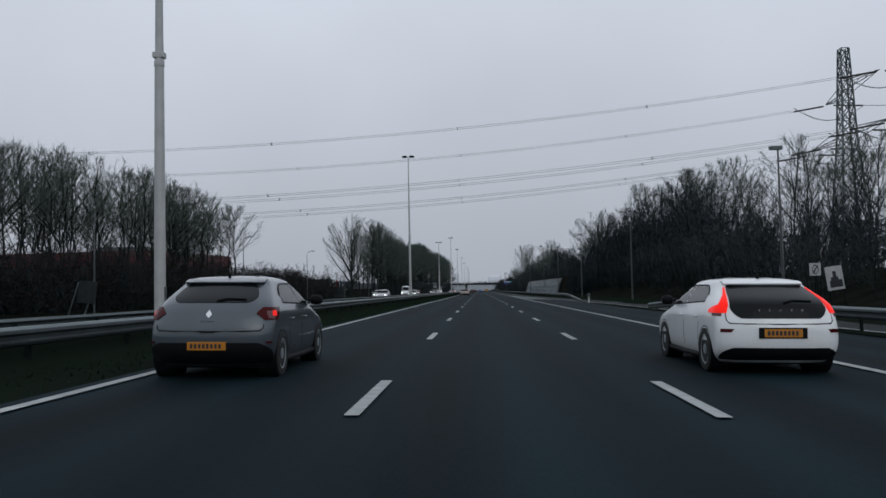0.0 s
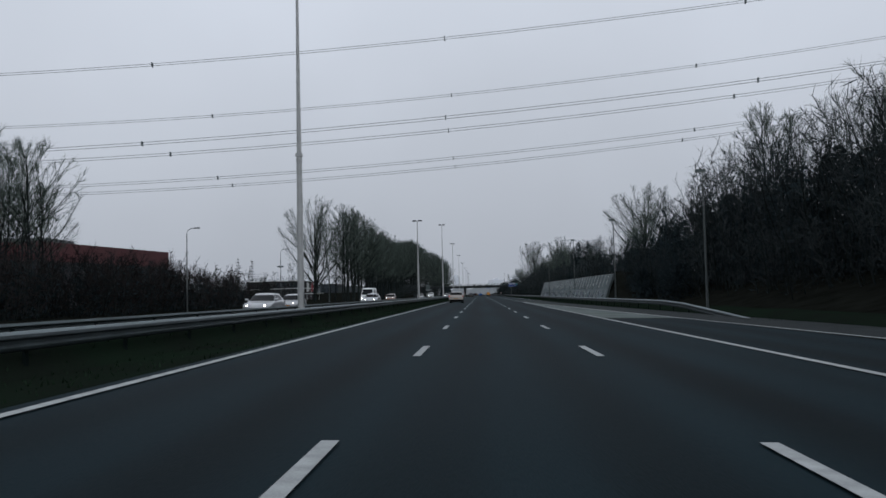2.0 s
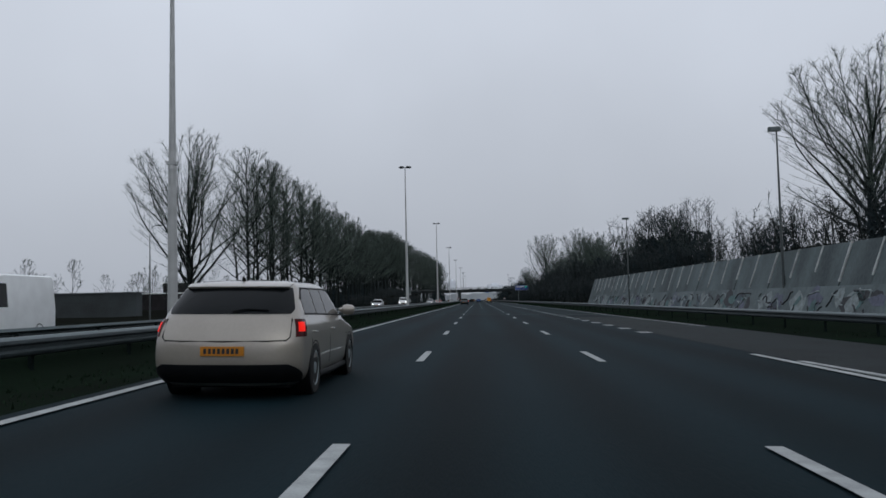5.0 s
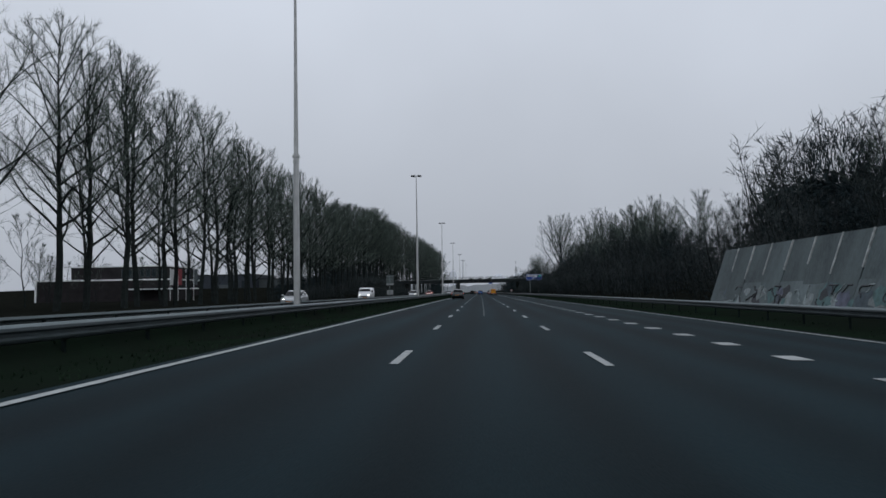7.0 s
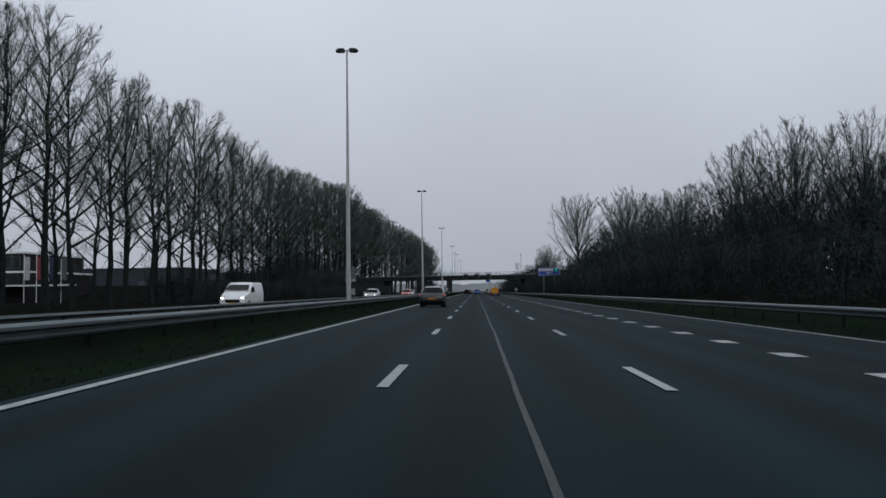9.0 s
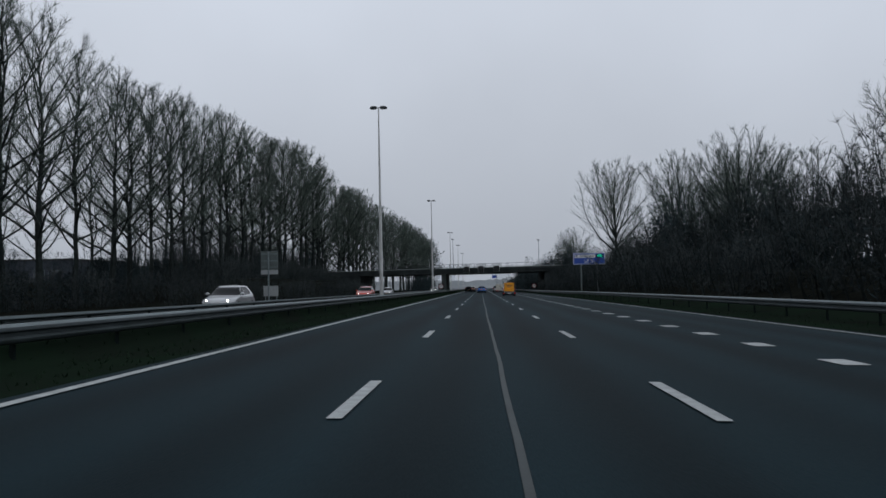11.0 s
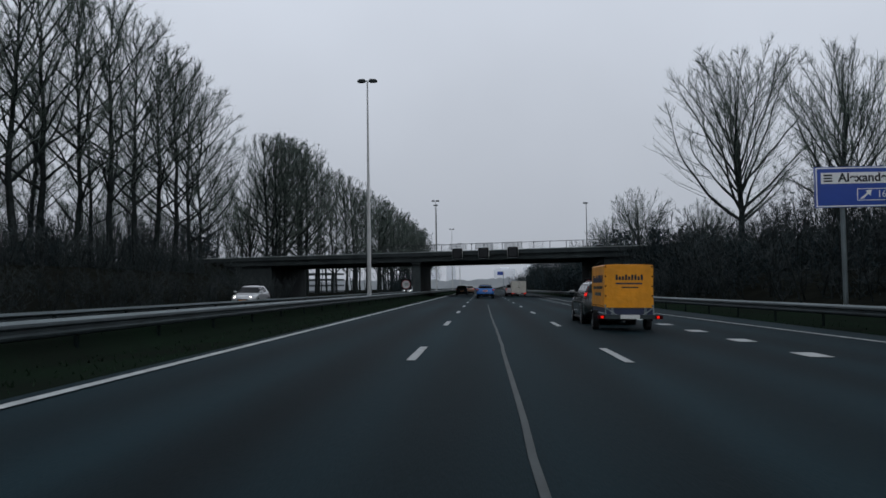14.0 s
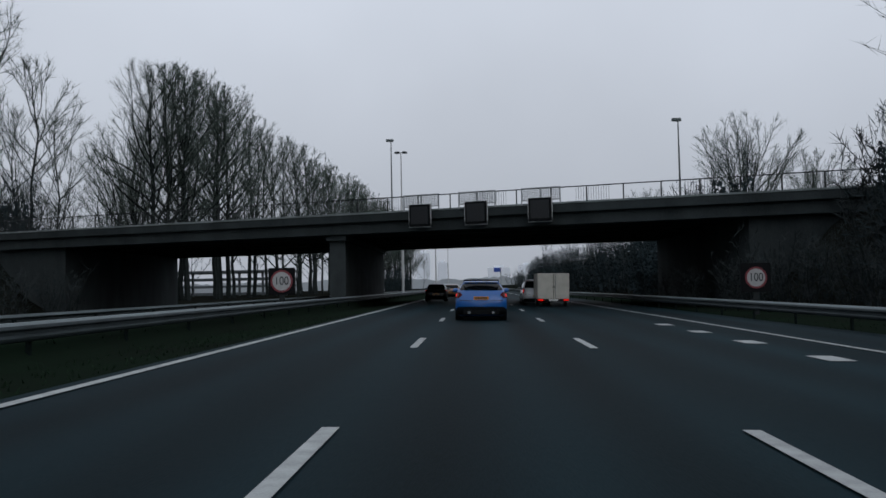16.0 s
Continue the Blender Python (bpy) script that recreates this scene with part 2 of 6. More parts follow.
class Build:
    """Collects vertices and faces of one mesh."""

    def __init__(self):
        self.v, self.f = [], []

    def add(self, vs, fs):
        k = len(self.v)
        self.v += [tuple(p) for p in vs]
        self.f += [tuple(i + k for i in f) for f in fs]
        return self

    def box(self, x0, x1, y0, y1, z0, z1):
        vs = [(x, y, z) for z in (z0, z1) for y in (y0, y1) for x in (x0, x1)]
        return self.add(vs, [(0, 2, 3, 1), (4, 5, 7, 6), (0, 1, 5, 4), (2, 6, 7, 3), (0, 4, 6, 2), (1, 3, 7, 5)])

    def hexa(self, low, high):
        """Eight corners: a lower and an upper ring of four, counterclockwise from above."""
        return self.add(list(low) + list(high), [(3, 2, 1, 0), (4, 5, 6, 7), (0, 1, 5, 4), (1, 2, 6, 5), (2, 3, 7, 6), (3, 0, 4, 7)])

    def tube(self, points, radii, sides=8, caps=True):
        pts = [Vector(p) for p in points]
        rings = []
        for i, p in enumerate(pts):
            way = (pts[min(i + 1, len(pts) - 1)] - pts[max(i - 1, 0)]).normalized()
            side = way.cross(Vector((0, 0, 1)) if abs(way.z) < 0.9 else Vector((1, 0, 0))).normalized()
            up = side.cross(way)
            r = radii[i] if isinstance(radii, (list, tuple)) else radii
            rings.append([p + r * (math.cos(a) * side + math.sin(a) * up) for a in (2 * math.pi * s / sides for s in range(sides))])
        fs = [(i * sides + s, i * sides + (s + 1) % sides, (i + 1) * sides + (s + 1) % sides, (i + 1) * sides + s) for i in range(len(pts) - 1) for s in range(sides)]
        if caps:
            fs += [tuple(range(sides))[::-1], tuple(range((len(pts) - 1) * sides, len(pts) * sides))]
        return self.add([q for r in rings for q in r], fs)

    def lathe_x(self, rings, sides=20, centre=(0, 0, 0)):
        """Rings of (x, radius) turned round the x axis through centre."""
        cx, cy, cz = centre
        vs = [(cx + x, cy + r * math.cos(2 * math.pi * s / sides), cz + r * math.sin(2 * math.pi * s / sides)) for x, r in rings for s in range(sides)]
        n = len(rings)
        fs = [(i * sides + s, i * sides + (s + 1) % sides, (i + 1) * sides + (s + 1) % sides, (i + 1) * sides + s) for i in range(n - 1) for s in range(sides)]
        fs += [tuple(range(sides))[::-1], tuple(range((n - 1) * sides, n * sides))]
        return self.add(vs, fs)

    def loft(self, sections, caps=True):
        """Closed rings of equally many points, skinned in order."""
        k = len(sections[0])
        fs = [(i * k + s, i * k + (s + 1) % k, (i + 1) * k + (s + 1) % k, (i + 1) * k + s) for i in range(len(sections) - 1) for s in range(k)]
        if caps:
            fs += [tuple(range(k))[::-1], tuple(range((len(sections) - 1) * k, len(sections) * k))]
        return self.add([p for s in sections for p in s], fs)

    def slab(self, outline, depth):
        """A flat outline (counterclockwise seen from its front) thickened backwards along its normal."""
        o = [Vector(p) for p in outline]
        nrm = (o[1] - o[0]).cross(o[2] - o[1]).normalized()
        b = [p - nrm * depth for p in o]
        n = len(o)
        return self.add(o + b, [tuple(range(n)), tuple(range(2 * n - 1, n - 1, -1))] + [((i + 1) % n, i, n + i, n + (i + 1) % n) for i in range(n)])

    def sheet(self, grid, thick):
        """A grid of points (rows of equal length), with a back side at thick behind it along y."""
        r, c = len(grid), len(grid[0])
        front = [p for row in grid for p in row]
        back = [(p[0], p[1] + thick, p[2]) for p in front]
        fs = [(i * c + j, i * c + j + 1, (i + 1) * c + j + 1, (i + 1) * c + j) for i in range(r - 1) for j in range(c - 1)]
        n = r * c
        fs += [tuple(n + k for k in reversed(f)) for f in fs]
        rim = [j for j in range(c)] + [i * c + c - 1 for i in range(1, r)] + [(r - 1) * c + j for j in range(c - 2, -1, -1)] + [i * c for i in range(r - 2, 0, -1)]
        fs += [(rim[(i + 1) % len(rim)], rim[i], n + rim[i], n + rim[(i + 1) % len(rim)]) for i in range(len(rim))]
        return self.add(front + back, fs)

    def mesh(self, name, mat, smooth=0):
        me = bpy.data.meshes.new(name)
        me.from_pydata(self.v, [], self.f)
        bm = bmesh.new()
        bm.from_mesh(me)
        bmesh.ops.recalc_face_normals(bm, faces=bm.faces)
        bm.to_mesh(me)
        bm.free()
        me.materials.append(mat)
        if smooth:
            me.shade_smooth()
            me.set_sharp_from_angle(angle=radians(smooth))
        return me


def part(name, b, mat, parent=None, label="", smooth=0):
    ob = new(name, b.mesh(name, mat, smooth) if isinstance(b, Build) else b)
    ob.parent = parent
    if label:
        ob["label"] = label
    return ob


def thing(name, label, category, group="", kind="", at=None):
    ob = tagged(new(name), label, category, group, kind)
    if at is not None:
        ob.matrix_world = at
    return ob


def bevelled(ob, width, segments=2):
    mod = ob.modifiers.new("bevel", "BEVEL")
    mod.width, mod.segments, mod.limit_method = width, segments, "ANGLE"
    return ob


FALL = 0.02  # crossfall of the carriageway


def zroad(x):
    return -FALL * x

# ---- ground, one sheet to the horizon ----


def smooth01(a, b, v):
    u = min(1.0, max(0.0, (v - a) / (b - a)))
    return u * u * (3 - 2 * u)


def bridge_y(x):
    return 545.0 - 0.31 * x


def ground_z(x, y):
    """Height of the ground beside and under the roads."""
    if x > 9.4:
        z = -0.26
        back = 3.6 if 166 < y < 279 else 2.2
        z += (back + 0.25) * smooth01(15.2 if 166 < y < 279 else 14.5, 17.0 if 166 < y < 279 else 26, x)
    elif x > -5.72:
        z = zroad(x) - 0.06
    elif x > -13.2:
        z = 0.10 - 0.16 * math.sin((x + 5.7) / -7.5 * math.pi) + 0.44 * (1 - smooth01(-8.6, -8.2, x)) * smooth01(-11.3, -10.8, x)
    elif x > -23.0:
        z = 0.02
    else:
        z = 0.02 - 0.3 * smooth01(-23, -27, x)
        if x < -27:
            z += 3.6 * smooth01(-29, -34, x) * smooth01(425, 470, y) * (1 - smooth01(534, 552, y))
    d = abs(y - 12.5 - bridge_y(x))
    if x < -32.5 or x > 14.0:
        out = (-44.5 if y > bridge_y(x) + 12.5 else -32.5) - x if x < 0 else x - 14.0
        up = 5.6 * smooth01(0.0, 7.0, out) * (1 - smooth01(11.5, 22.0, d))
        z = max(z, up)
    return z


def build_ground():
    xs = [-2500, -900, -400, -200, -130, -90, -70, -60, -52, -46, -42, -39, -36, -34, -32, -30, -28, -26, -24, -23, -22.3, -20, -16.5, -13.2, -11.8, -11.3, -11.05, -10.8, -9.7, -8.6, -8.4, -8.2, -7.9, -6.9, -6.2, -5.75, -5.6, -3, 0, 3, 6, 9.4, 10.5, 12, 13.5, 14.4, 15.2, 16, 17, 18.5, 20, 22, 24, 26, 29, 33, 38, 46, 58, 75, 100, 150, 260, 500, 1000, 2500]
    ys = [-900, -300, -120, -60] + list(range(-30, 640, 6)) + list(range(640, 1000, 30)) + [1050, 1150, 1300, 1600, 2200, 3000, 4200]
    b = Build()
    rnd = random.Random(5)
    vs = [(x, y, ground_z(x, y) + (rnd.uniform(-0.08, 0.08) if (x > 15 or x < -24) else rnd.uniform(-0.02, 0.02) if (x > 10 or -13 < x < -6.3) else 0)) for y in ys for x in xs]
    w = len(xs)
    b.add(vs, [(j * w + i, j * w + i + 1, (j + 1) * w + i + 1, (j + 1) * w + i) for j in range(len(ys) - 1) for i in range(w - 1)])
    ob = part("ground", b, GRASS, smooth=60)
    ob.data.materials.append(EARTH)
    for p in ob.data.polygons:
        c = p.center
        if c.x > 16 or c.x < -30 or (c.x > 14.3 and c.y > 120):
            p.material_index = 1
    return tagged(ob, "winter grass verges and leaf-strewn banks beside the motorway", "ground", kind="structure")


build_ground()

# ---- carriageways and their markings ----
Y0, Y1 = -60.0, 1500.0


def right_edge(y):
    """Inner side of the edge line of the outermost lane."""
    if y < 190:
        return 5.25
    return 9.15 - 2.4 * smooth01(430, 500, y) - 1.45 * smooth01(555, 605, y)


def ramp_left(y):
    return 5.65 + 0.049 * max(0.0, 175.0 - max(y, 70.0))


def strip(b, fl, fr, ya, yb, z, step=6.0):
    n = max(1, int(round((yb - ya) / step)))
    ys = [ya + (yb - ya) * i / n for i in range(n + 1)]
    b.add([(x, y, zroad(x) + z) for y in ys for x in (fl(y), fr(y))], [(2 * i, 2 * i + 1, 2 * i + 3, 2 * i + 2) for i in range(n)])
    return b


road = Build()
strip(road, lambda y: -5.62, lambda y: 9.7, Y0, Y1, 0.0, 12)
road = tagged(part("road", road, ASPHALT), "dark grey asphalt motorway carriageway with wheel tracks", "road", kind="structure")

other = Build()
other.add([(x, y, 0.03 + 0.012 * (x + 23)) for y in (Y0, Y1) for x in (-22.6, -12.6)], [(0, 1, 3, 2)])
tagged(part("road_oncoming", other, ASPHALT_OLD), "grey asphalt carriageway for oncoming traffic", "road", kind="structure")

ramp = Build()
strip(ramp, lambda y: ramp_left(y) - 0.1, lambda y: max(9.72, ramp_left(y) + 3.6), Y0, 215, 0.008)
tagged(part("slip_road", ramp, ASPHALT_OLD), "worn grey asphalt slip road joining the motorway", "road", kind="structure")

gore = Build()
strip(gore, lambda y: 5.5, lambda y: max(5.55, ramp_left(y) - 0.12), 104, 176, 0.014)
tagged(part("paved_nose", gore, CONCRETE_STRIP), "pale concrete nose between motorway and slip road", "pavement", kind="structure")

verge = Build()
strip(verge, lambda y: 9.55, lambda y: ramp_left(y) - 0.3, Y0, 84.5, 0.03)
tagged(part("verge_nose", verge, GRASS), "narrow grassy nose before the slip road joins", "ground", kind="structure")


def line(name, fl, width, ya, yb, label):
    b = Build()
    strip(b, lambda y: fl(y), lambda y: fl(y) + width, ya, yb, 0.022)
    return part(name, b, PAINT, road, label)


line("edge_line", lambda y: -5.34, 0.16, Y0, 1200, "white edge line beside the central verge")
line("edge_line", lambda y: 5.2, 0.18, Y0, 178, "white edge line along the nose")
line("edge_line", lambda y: right_edge(y), 0.15, 196, 1200, "thin white edge line by the hard verge")
line("edge_line", lambda y: ramp_left(y) - 0.2, 0.16, Y0, 176, "white line along the slip road")

dash = Build()
dash.add([(-0.075, 0, 0.022 + 0.075 * FALL), (0.075, 0, 0.022 - 0.075 * FALL), (0.075, 3, 0.022 - 0.075 * FALL), (-0.075, 3, 0.022 + 0.075 * FALL)], [(0, 1, 2, 3)])
dash = dash.mesh("lane_mark", PAINT)
for i in range(-3, 62):
    for x in (-1.75, 1.75):
        part("lane_mark", dash, PAINT, road).location = (x, 7.77 + 12 * i, zroad(x))
block = Build()
block.add([(-0.22, 0, 0.022 + 0.22 * FALL), (0.22, 0, 0.022 - 0.22 * FALL), (0.22, 1.0, 0.022 - 0.22 * FALL), (-0.22, 1.0, 0.022 + 0.22 * FALL)], [(0, 1, 2, 3)])
block = block.mesh("block_mark", PAINT)
for i in range(84):
    part("block_mark", block, PAINT, road).location = (5.32, 189.1 + 4.0 * i + 0.06, zroad(5.32))
opp = Build()
for y in range(-48, 1000, 12):
    for x in (-16.0, -19.4):
        opp.box(x - 0.08, x + 0.08, y, y + 3, 0.03 + 0.012 * (x + 23), 0.03 + 0.012 * (x + 23) + 0.02)
for x in (-13.1, -22.2):
    opp.box(x - 0.1, x + 0.1, Y0, 1000, 0.02 + 0.012 * (x + 23), 0.03 + 0.012 * (x + 23) + 0.02)
tagged(part("oncoming_markings", opp, PAINT), "white lane markings on the oncoming carriageway", "road marking", kind="structure")

rnd = random.Random(11)
seam = Build()
pts, y = [], 262.0
while y < 495:
    pts.append((-0.16 + 0.06 * math.sin((y - 262) * 0.027) - 0.1 * smooth01(455, 490, y) + 0.012 * math.sin(y * 0.21) + rnd.uniform(-0.010, 0.010), y))
    y += 1.6
seam.add([(x + s, y, zroad(x + s) + 0.012) for x, y in pts for s in (-0.032, 0.032)], [(2 * i, 2 * i + 1, 2 * i + 3, 2 * i + 2) for i in range(len(pts) - 1)])
part("sealed_seam", seam, SEAL, road, "pale sealed seam in the lane")
newer = Build()
strip(newer, lambda y: -5.60, lambda y: 9.68, 224.4, 1400, 0.004, 12)
part("newer_surface", newer, ASPHALT_NEW, road, "slightly lighter newer asphalt")
joint = Build()
strip(joint, lambda y: -6.0, lambda y: 9.6, 224.15, 224.4, 0.012)
part("cross_joint", joint, SEAL, road, "pale joint across the carriageway")

# ---- guardrails ----
WAVE = [(0.0, 0.0), (0.05, 0.035), (0.055, 0.085), (0.0, 0.125), (0.0, 0.185), (0.055, 0.225), (0.05, 0.275), (0.0, 0.31)]


def beam_mesh(path, side, low):
    """A double-wave beam along path [(x, y, z)], bulging towards side (-1 or 1)."""
    prof = [(side * d, h) for d, h in WAVE] + [(side * (d - 0.012), h) for d, h in reversed(WAVE)]
    b = Build()
    b.loft([[(x + d, y, z + low + h) for d, h in prof] for x, y, z in path])
    return b


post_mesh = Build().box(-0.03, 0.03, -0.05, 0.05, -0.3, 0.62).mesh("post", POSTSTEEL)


def guardrail(label, path, side, low=0.40, gap=4.0, group="guardrails"):
    rail = thing("guardrail", label, "guardrail", group)
    # Beam coloured as shaded, fold as sky-lit: the contrast is painted.
    part("beam", beam_mesh(path, side, low), DARKSTEEL, rail, "double-wave beam, dark with painted-in shade", smooth=50)
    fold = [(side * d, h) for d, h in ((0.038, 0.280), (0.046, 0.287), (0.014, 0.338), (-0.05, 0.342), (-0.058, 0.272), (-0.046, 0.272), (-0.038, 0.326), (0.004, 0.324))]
    part("upper_fold", Build().loft([[(x + d, y, z + low + h) for d, h in fold] for x, y, z in path]), RAILTOP, rail, "upper fold, pale with painted-in sky light")
    d, count = 0.0, 0
    for (xa, ya, za), (xb, yb, zb) in zip(path, path[1:]):
        ln = math.hypot(xb - xa, yb - ya)
        while d < ln and count < 180:
            u = d / ln
            p = part("post", post_mesh, POSTSTEEL, rail)
            p.location = (xa + (xb - xa) * u - side * 0.11, ya + (yb - ya) * u, za + (zb - za) * u)
            d += gap
            count += 1
        d -= ln
    return rail


guardrail("weathered steel guardrail at the edge of the central verge", [(-8.3, y, 0.02) for y in (-50, 200, 450, 700, 1000)], 1)
guardrail("weathered steel guardrail on the oncoming side of the verge", [(-11.1, y, 0.05) for y in (-50, 200, 450, 700, 1000)], -1)


def right_rail_x(y):
    return right_edge(y) + 3.0 if y > 430 else 12.15


guardrail("weathered steel guardrail beside the outer verge", [(12.15, 103, -0.98), (12.15, 108, -0.74), (12.15, 116, -0.38)] + [(right_rail_x(y), y, -0.26) for y in list(range(122, 440, 40)) + list(range(440, 600, 12)) + [600, 700, 850]], -1)
guardrail("short steel guardrail by the grassy nose", [(10.3, y, -0.24) for y in (-40, 0, 30, 44)] + [(10.5, 54, -0.6)], -1)

# ---- lamp posts ----


def median_lamp():
    lamp = thing("street_lamp", "tall grey tapered steel lamp post with two lamp heads", "street lamp", "median lamps")
    b = Build()
    b.tube([(0, 0, -0.3), (0, 0, 8.0)], [0.17, 0.135], 14)
    part("lower_mast", b, POLE, lamp, smooth=40)
    part("upper_mast", Build().tube([(0, 0, 8.0), (0, 0, 11), (0, 0, 18.55)], [0.125, 0.10, 0.055], 12), POLE, lamp, smooth=40)
    part("collar", Build().tube([(0, 0, 7.95), (0, 0, 8.1), (0, 0, 8.2)], [0.15, 0.15, 0.12], 14), POLE, lamp, "white collar", smooth=40)
    part("clamp", Build().box(-0.16, 0.16, -0.13, 0.13, 8.2, 8.36), POLE, lamp)
    part("hatch", Build().box(0.10, 0.175, -0.06, 0.06, 0.9, 1.5), GREYBACK, lamp)
    part("crossarm", Build().tube([(-0.42, 0, 18.5), (0, 0, 18.52), (0.42, 0, 18.5)], 0.04, 8), POLE, lamp, smooth=40)
    for s in (-1, 1):
        h = Build()
        h.loft([[(s * x, -w, 18.5 + u), (s * x, w, 18.5 + u), (s * x, w, 18.5 - d), (s * x, -w, 18.5 - d)] for x, w, u, d in ((0.14, 0.12, 0.07, 0.06), (0.24, 0.20, 0.15, 0.10), (0.62, 0.21, 0.13, 0.11), (0.80, 0.13, 0.05, 0.06))])
        part("lamp_head", h, RAILDARK, lamp, "dark lamp head", smooth=40)
    return lamp


lamp = median_lamp()
lamp.location = (-9.72, 23.2, 0.0)
for x, y, tall in ((-9.3, 103.9, 1.0), (-9.5, 263.0, 0.985), (-9.6, 343.2, 1.0), (-9.6, 423.4, 0.98), (-9.6, 503.2, 0.968), (-9.6, 597.0, 0.98), (-9.6, 680.0, 1.0), (-9.6, 760.0, 1.0)):
    copy_thing(lamp, pose(x, y, 0) @ Matrix.Diagonal((1, 1, tall, 1)))
copy_thing(lamp, pose(-9.5, 183.5, 0) @ Matrix.Diagonal((0.9, 0.9, 0.655, 1)))


def side_lamp(height, arm, mat, name_label, group):
    lamp = thing("street_lamp", name_label, "street lamp", group)
    part("mast", Build().tube([(0, 0, -0.6), (0, 0, height * 0.4), (0, 0, height)], [0.085, 0.07, 0.04], 10), mat, lamp, smooth=40)
    if arm:
        pts = [(0, 0, height), (0.12 * arm, 0, height + 0.35), (0.4 * arm, 0, height + 0.55), (1.0 * arm, 0, height + 0.62)]
        part("arm", Build().tube(pts, 0.04, 8), mat, lamp, smooth=40)
        part("lamp_head", Build().loft([[(arm * x, -w, height + 0.66), (arm * x, w, height + 0.66), (arm * x, w * 0.8, height + 0.54), (arm * x, -w * 0.8, height + 0.54)] for x, w in ((0.8, 0.06), (0.95, 0.14), (1.35, 0.13), (1.5, 0.05))]), GREYBACK, lamp)
    else:
        part("lamp_head", Build().loft([[(-0.32 + x, -w, height + 0.14), (-0.32 + x, w, height + 0.14), (-0.32 + x, w, height - 0.06), (-0.32 + x, -w, height - 0.06)] for x, w in ((-0.12, 0.08), (0.0, 0.16), (0.45, 0.16), (0.55, 0.08))]), GREYBACK, lamp, "dark lamp head")
    return lamp


lamp = side_lamp(9.3, 0, DARKPOLE, "dark steel lamp post on the wooded verge", "verge lamps")
lamp.matrix_world = pose(15.2, 43, -0.3) @ Matrix.Diagonal((1, 1, 0.92, 1))
for x, y, tall in ((14.3, 80, 0.915), (14.1, 117.5, 0.98), (14.4, 155.0, 1.0), (15.6, 204, 1.1), (14.6, 243, 1.0)):
    copy_thing(lamp, pose(x, y, -0.3) @ Matrix.Diagonal((1, 1, tall / 0.92, 1)))
lamp = side_lamp(8.9, 1, DARKPOLE, "grey lamp post with a curved arm by the far side road", "side road lamps")
lamp.location = (-33.2, 68, -0.2)
for y in (112, 154, 197, 240):
    copy_thing(lamp, pose(-33.2, y, -0.2))
    if y == 197:
        plate = thing("lamp_sign", "small dark plate clamped to a lamp post", "sign", at=pose(-33.2, y, -0.2))
        part("plate", Build().box(-0.5, 0.5, -0.16, -0.11, 6.5, 6.75), GREYBACK, plate)

# ---- concrete retaining wall with leaning panels ----
WALL_A, WALL_B = 167.5, 278.5


def wall_top(y):
    return 3.35 + 0.35 * (y - WALL_A) / (WALL_B - WALL_A)


wall = thing("retaining_wall", "leaning pale concrete panel wall with faded graffiti", "wall", kind="structure")
n_panel = 37
step = (WALL_B - WALL_A) / n_panel
LEAN = 1.35
for i in range(n_panel):
    ya, yb = WALL_A + i * step + 0.03, WALL_A + (i + 1) * step - 0.03
    za, zb = wall_top(ya), wall_top(yb)
    low, xl = -0.5, 14.9
    dx = 0.02 * ((i * 7) % 5 - 2) / 2
    b = Build().hexa([(xl + dx, ya, low), (xl + 0.25, ya, low), (xl + 0.25, yb, low), (xl + dx, yb, low)][::-1],
                     [(xl + LEAN + dx, ya - 0.25, za), (xl + LEAN + 0.25, ya - 0.25, za), (xl + LEAN + 0.25, yb - 0.25, zb), (xl + LEAN + dx, yb - 0.25, zb)][::-1])
    part("panel", b, WALLPANEL, wall)
for i in range(1, n_panel):
    y = WALL_A + i * step
    z = wall_top(y)
    u0 = 0.52 + 0.18 * ((i * 5) % 7) / 7
    b = Build().tube([(14.9 + LEAN * u0 - 0.02, y - 0.25 * u0, -0.5 + (z + 0.5) * u0), (14.9 + LEAN - 0.02, y - 0.25, z)], 0.065, 5)
    part("joint_strip", b, STRIP, wall, "pale joint strip")
b = Build()
for ya, yb in ((WALL_A + 1.2, WALL_A + 54.0), (WALL_A + 54.2, WALL_B - 1.4)):
    q = [(14.9 + LEAN * u - 0.03, y - 0.25 * u, -0.5 + 3.95 * u) for y, u in ((ya, 0.1), (yb, 0.1), (yb, 0.50), (ya, 0.50))]
    b.slab([q[3], q[2], q[1], q[0]], 0.025)
part("painted_band", b, WALLLOW, wall, "pale painted band under the graffiti")
rnd = random.Random(21)
GRAF = [material("spray_" + n, c, 0.7, 0, 0.3, 3, 20) for n, c in (("black", (0.03, 0.03, 0.035)), ("slate", (0.065, 0.085, 0.10)), ("teal", (0.085, 0.15, 0.145)), ("mauve", (0.12, 0.115, 0.16)), ("pale", (0.27, 0.28, 0.275)), ("grey", (0.20, 0.205, 0.20)))]


def wall_point(y, u):
    return (14.9 + LEAN * u - 0.05, y - 0.25 * u, -0.5 + 3.95 * u)


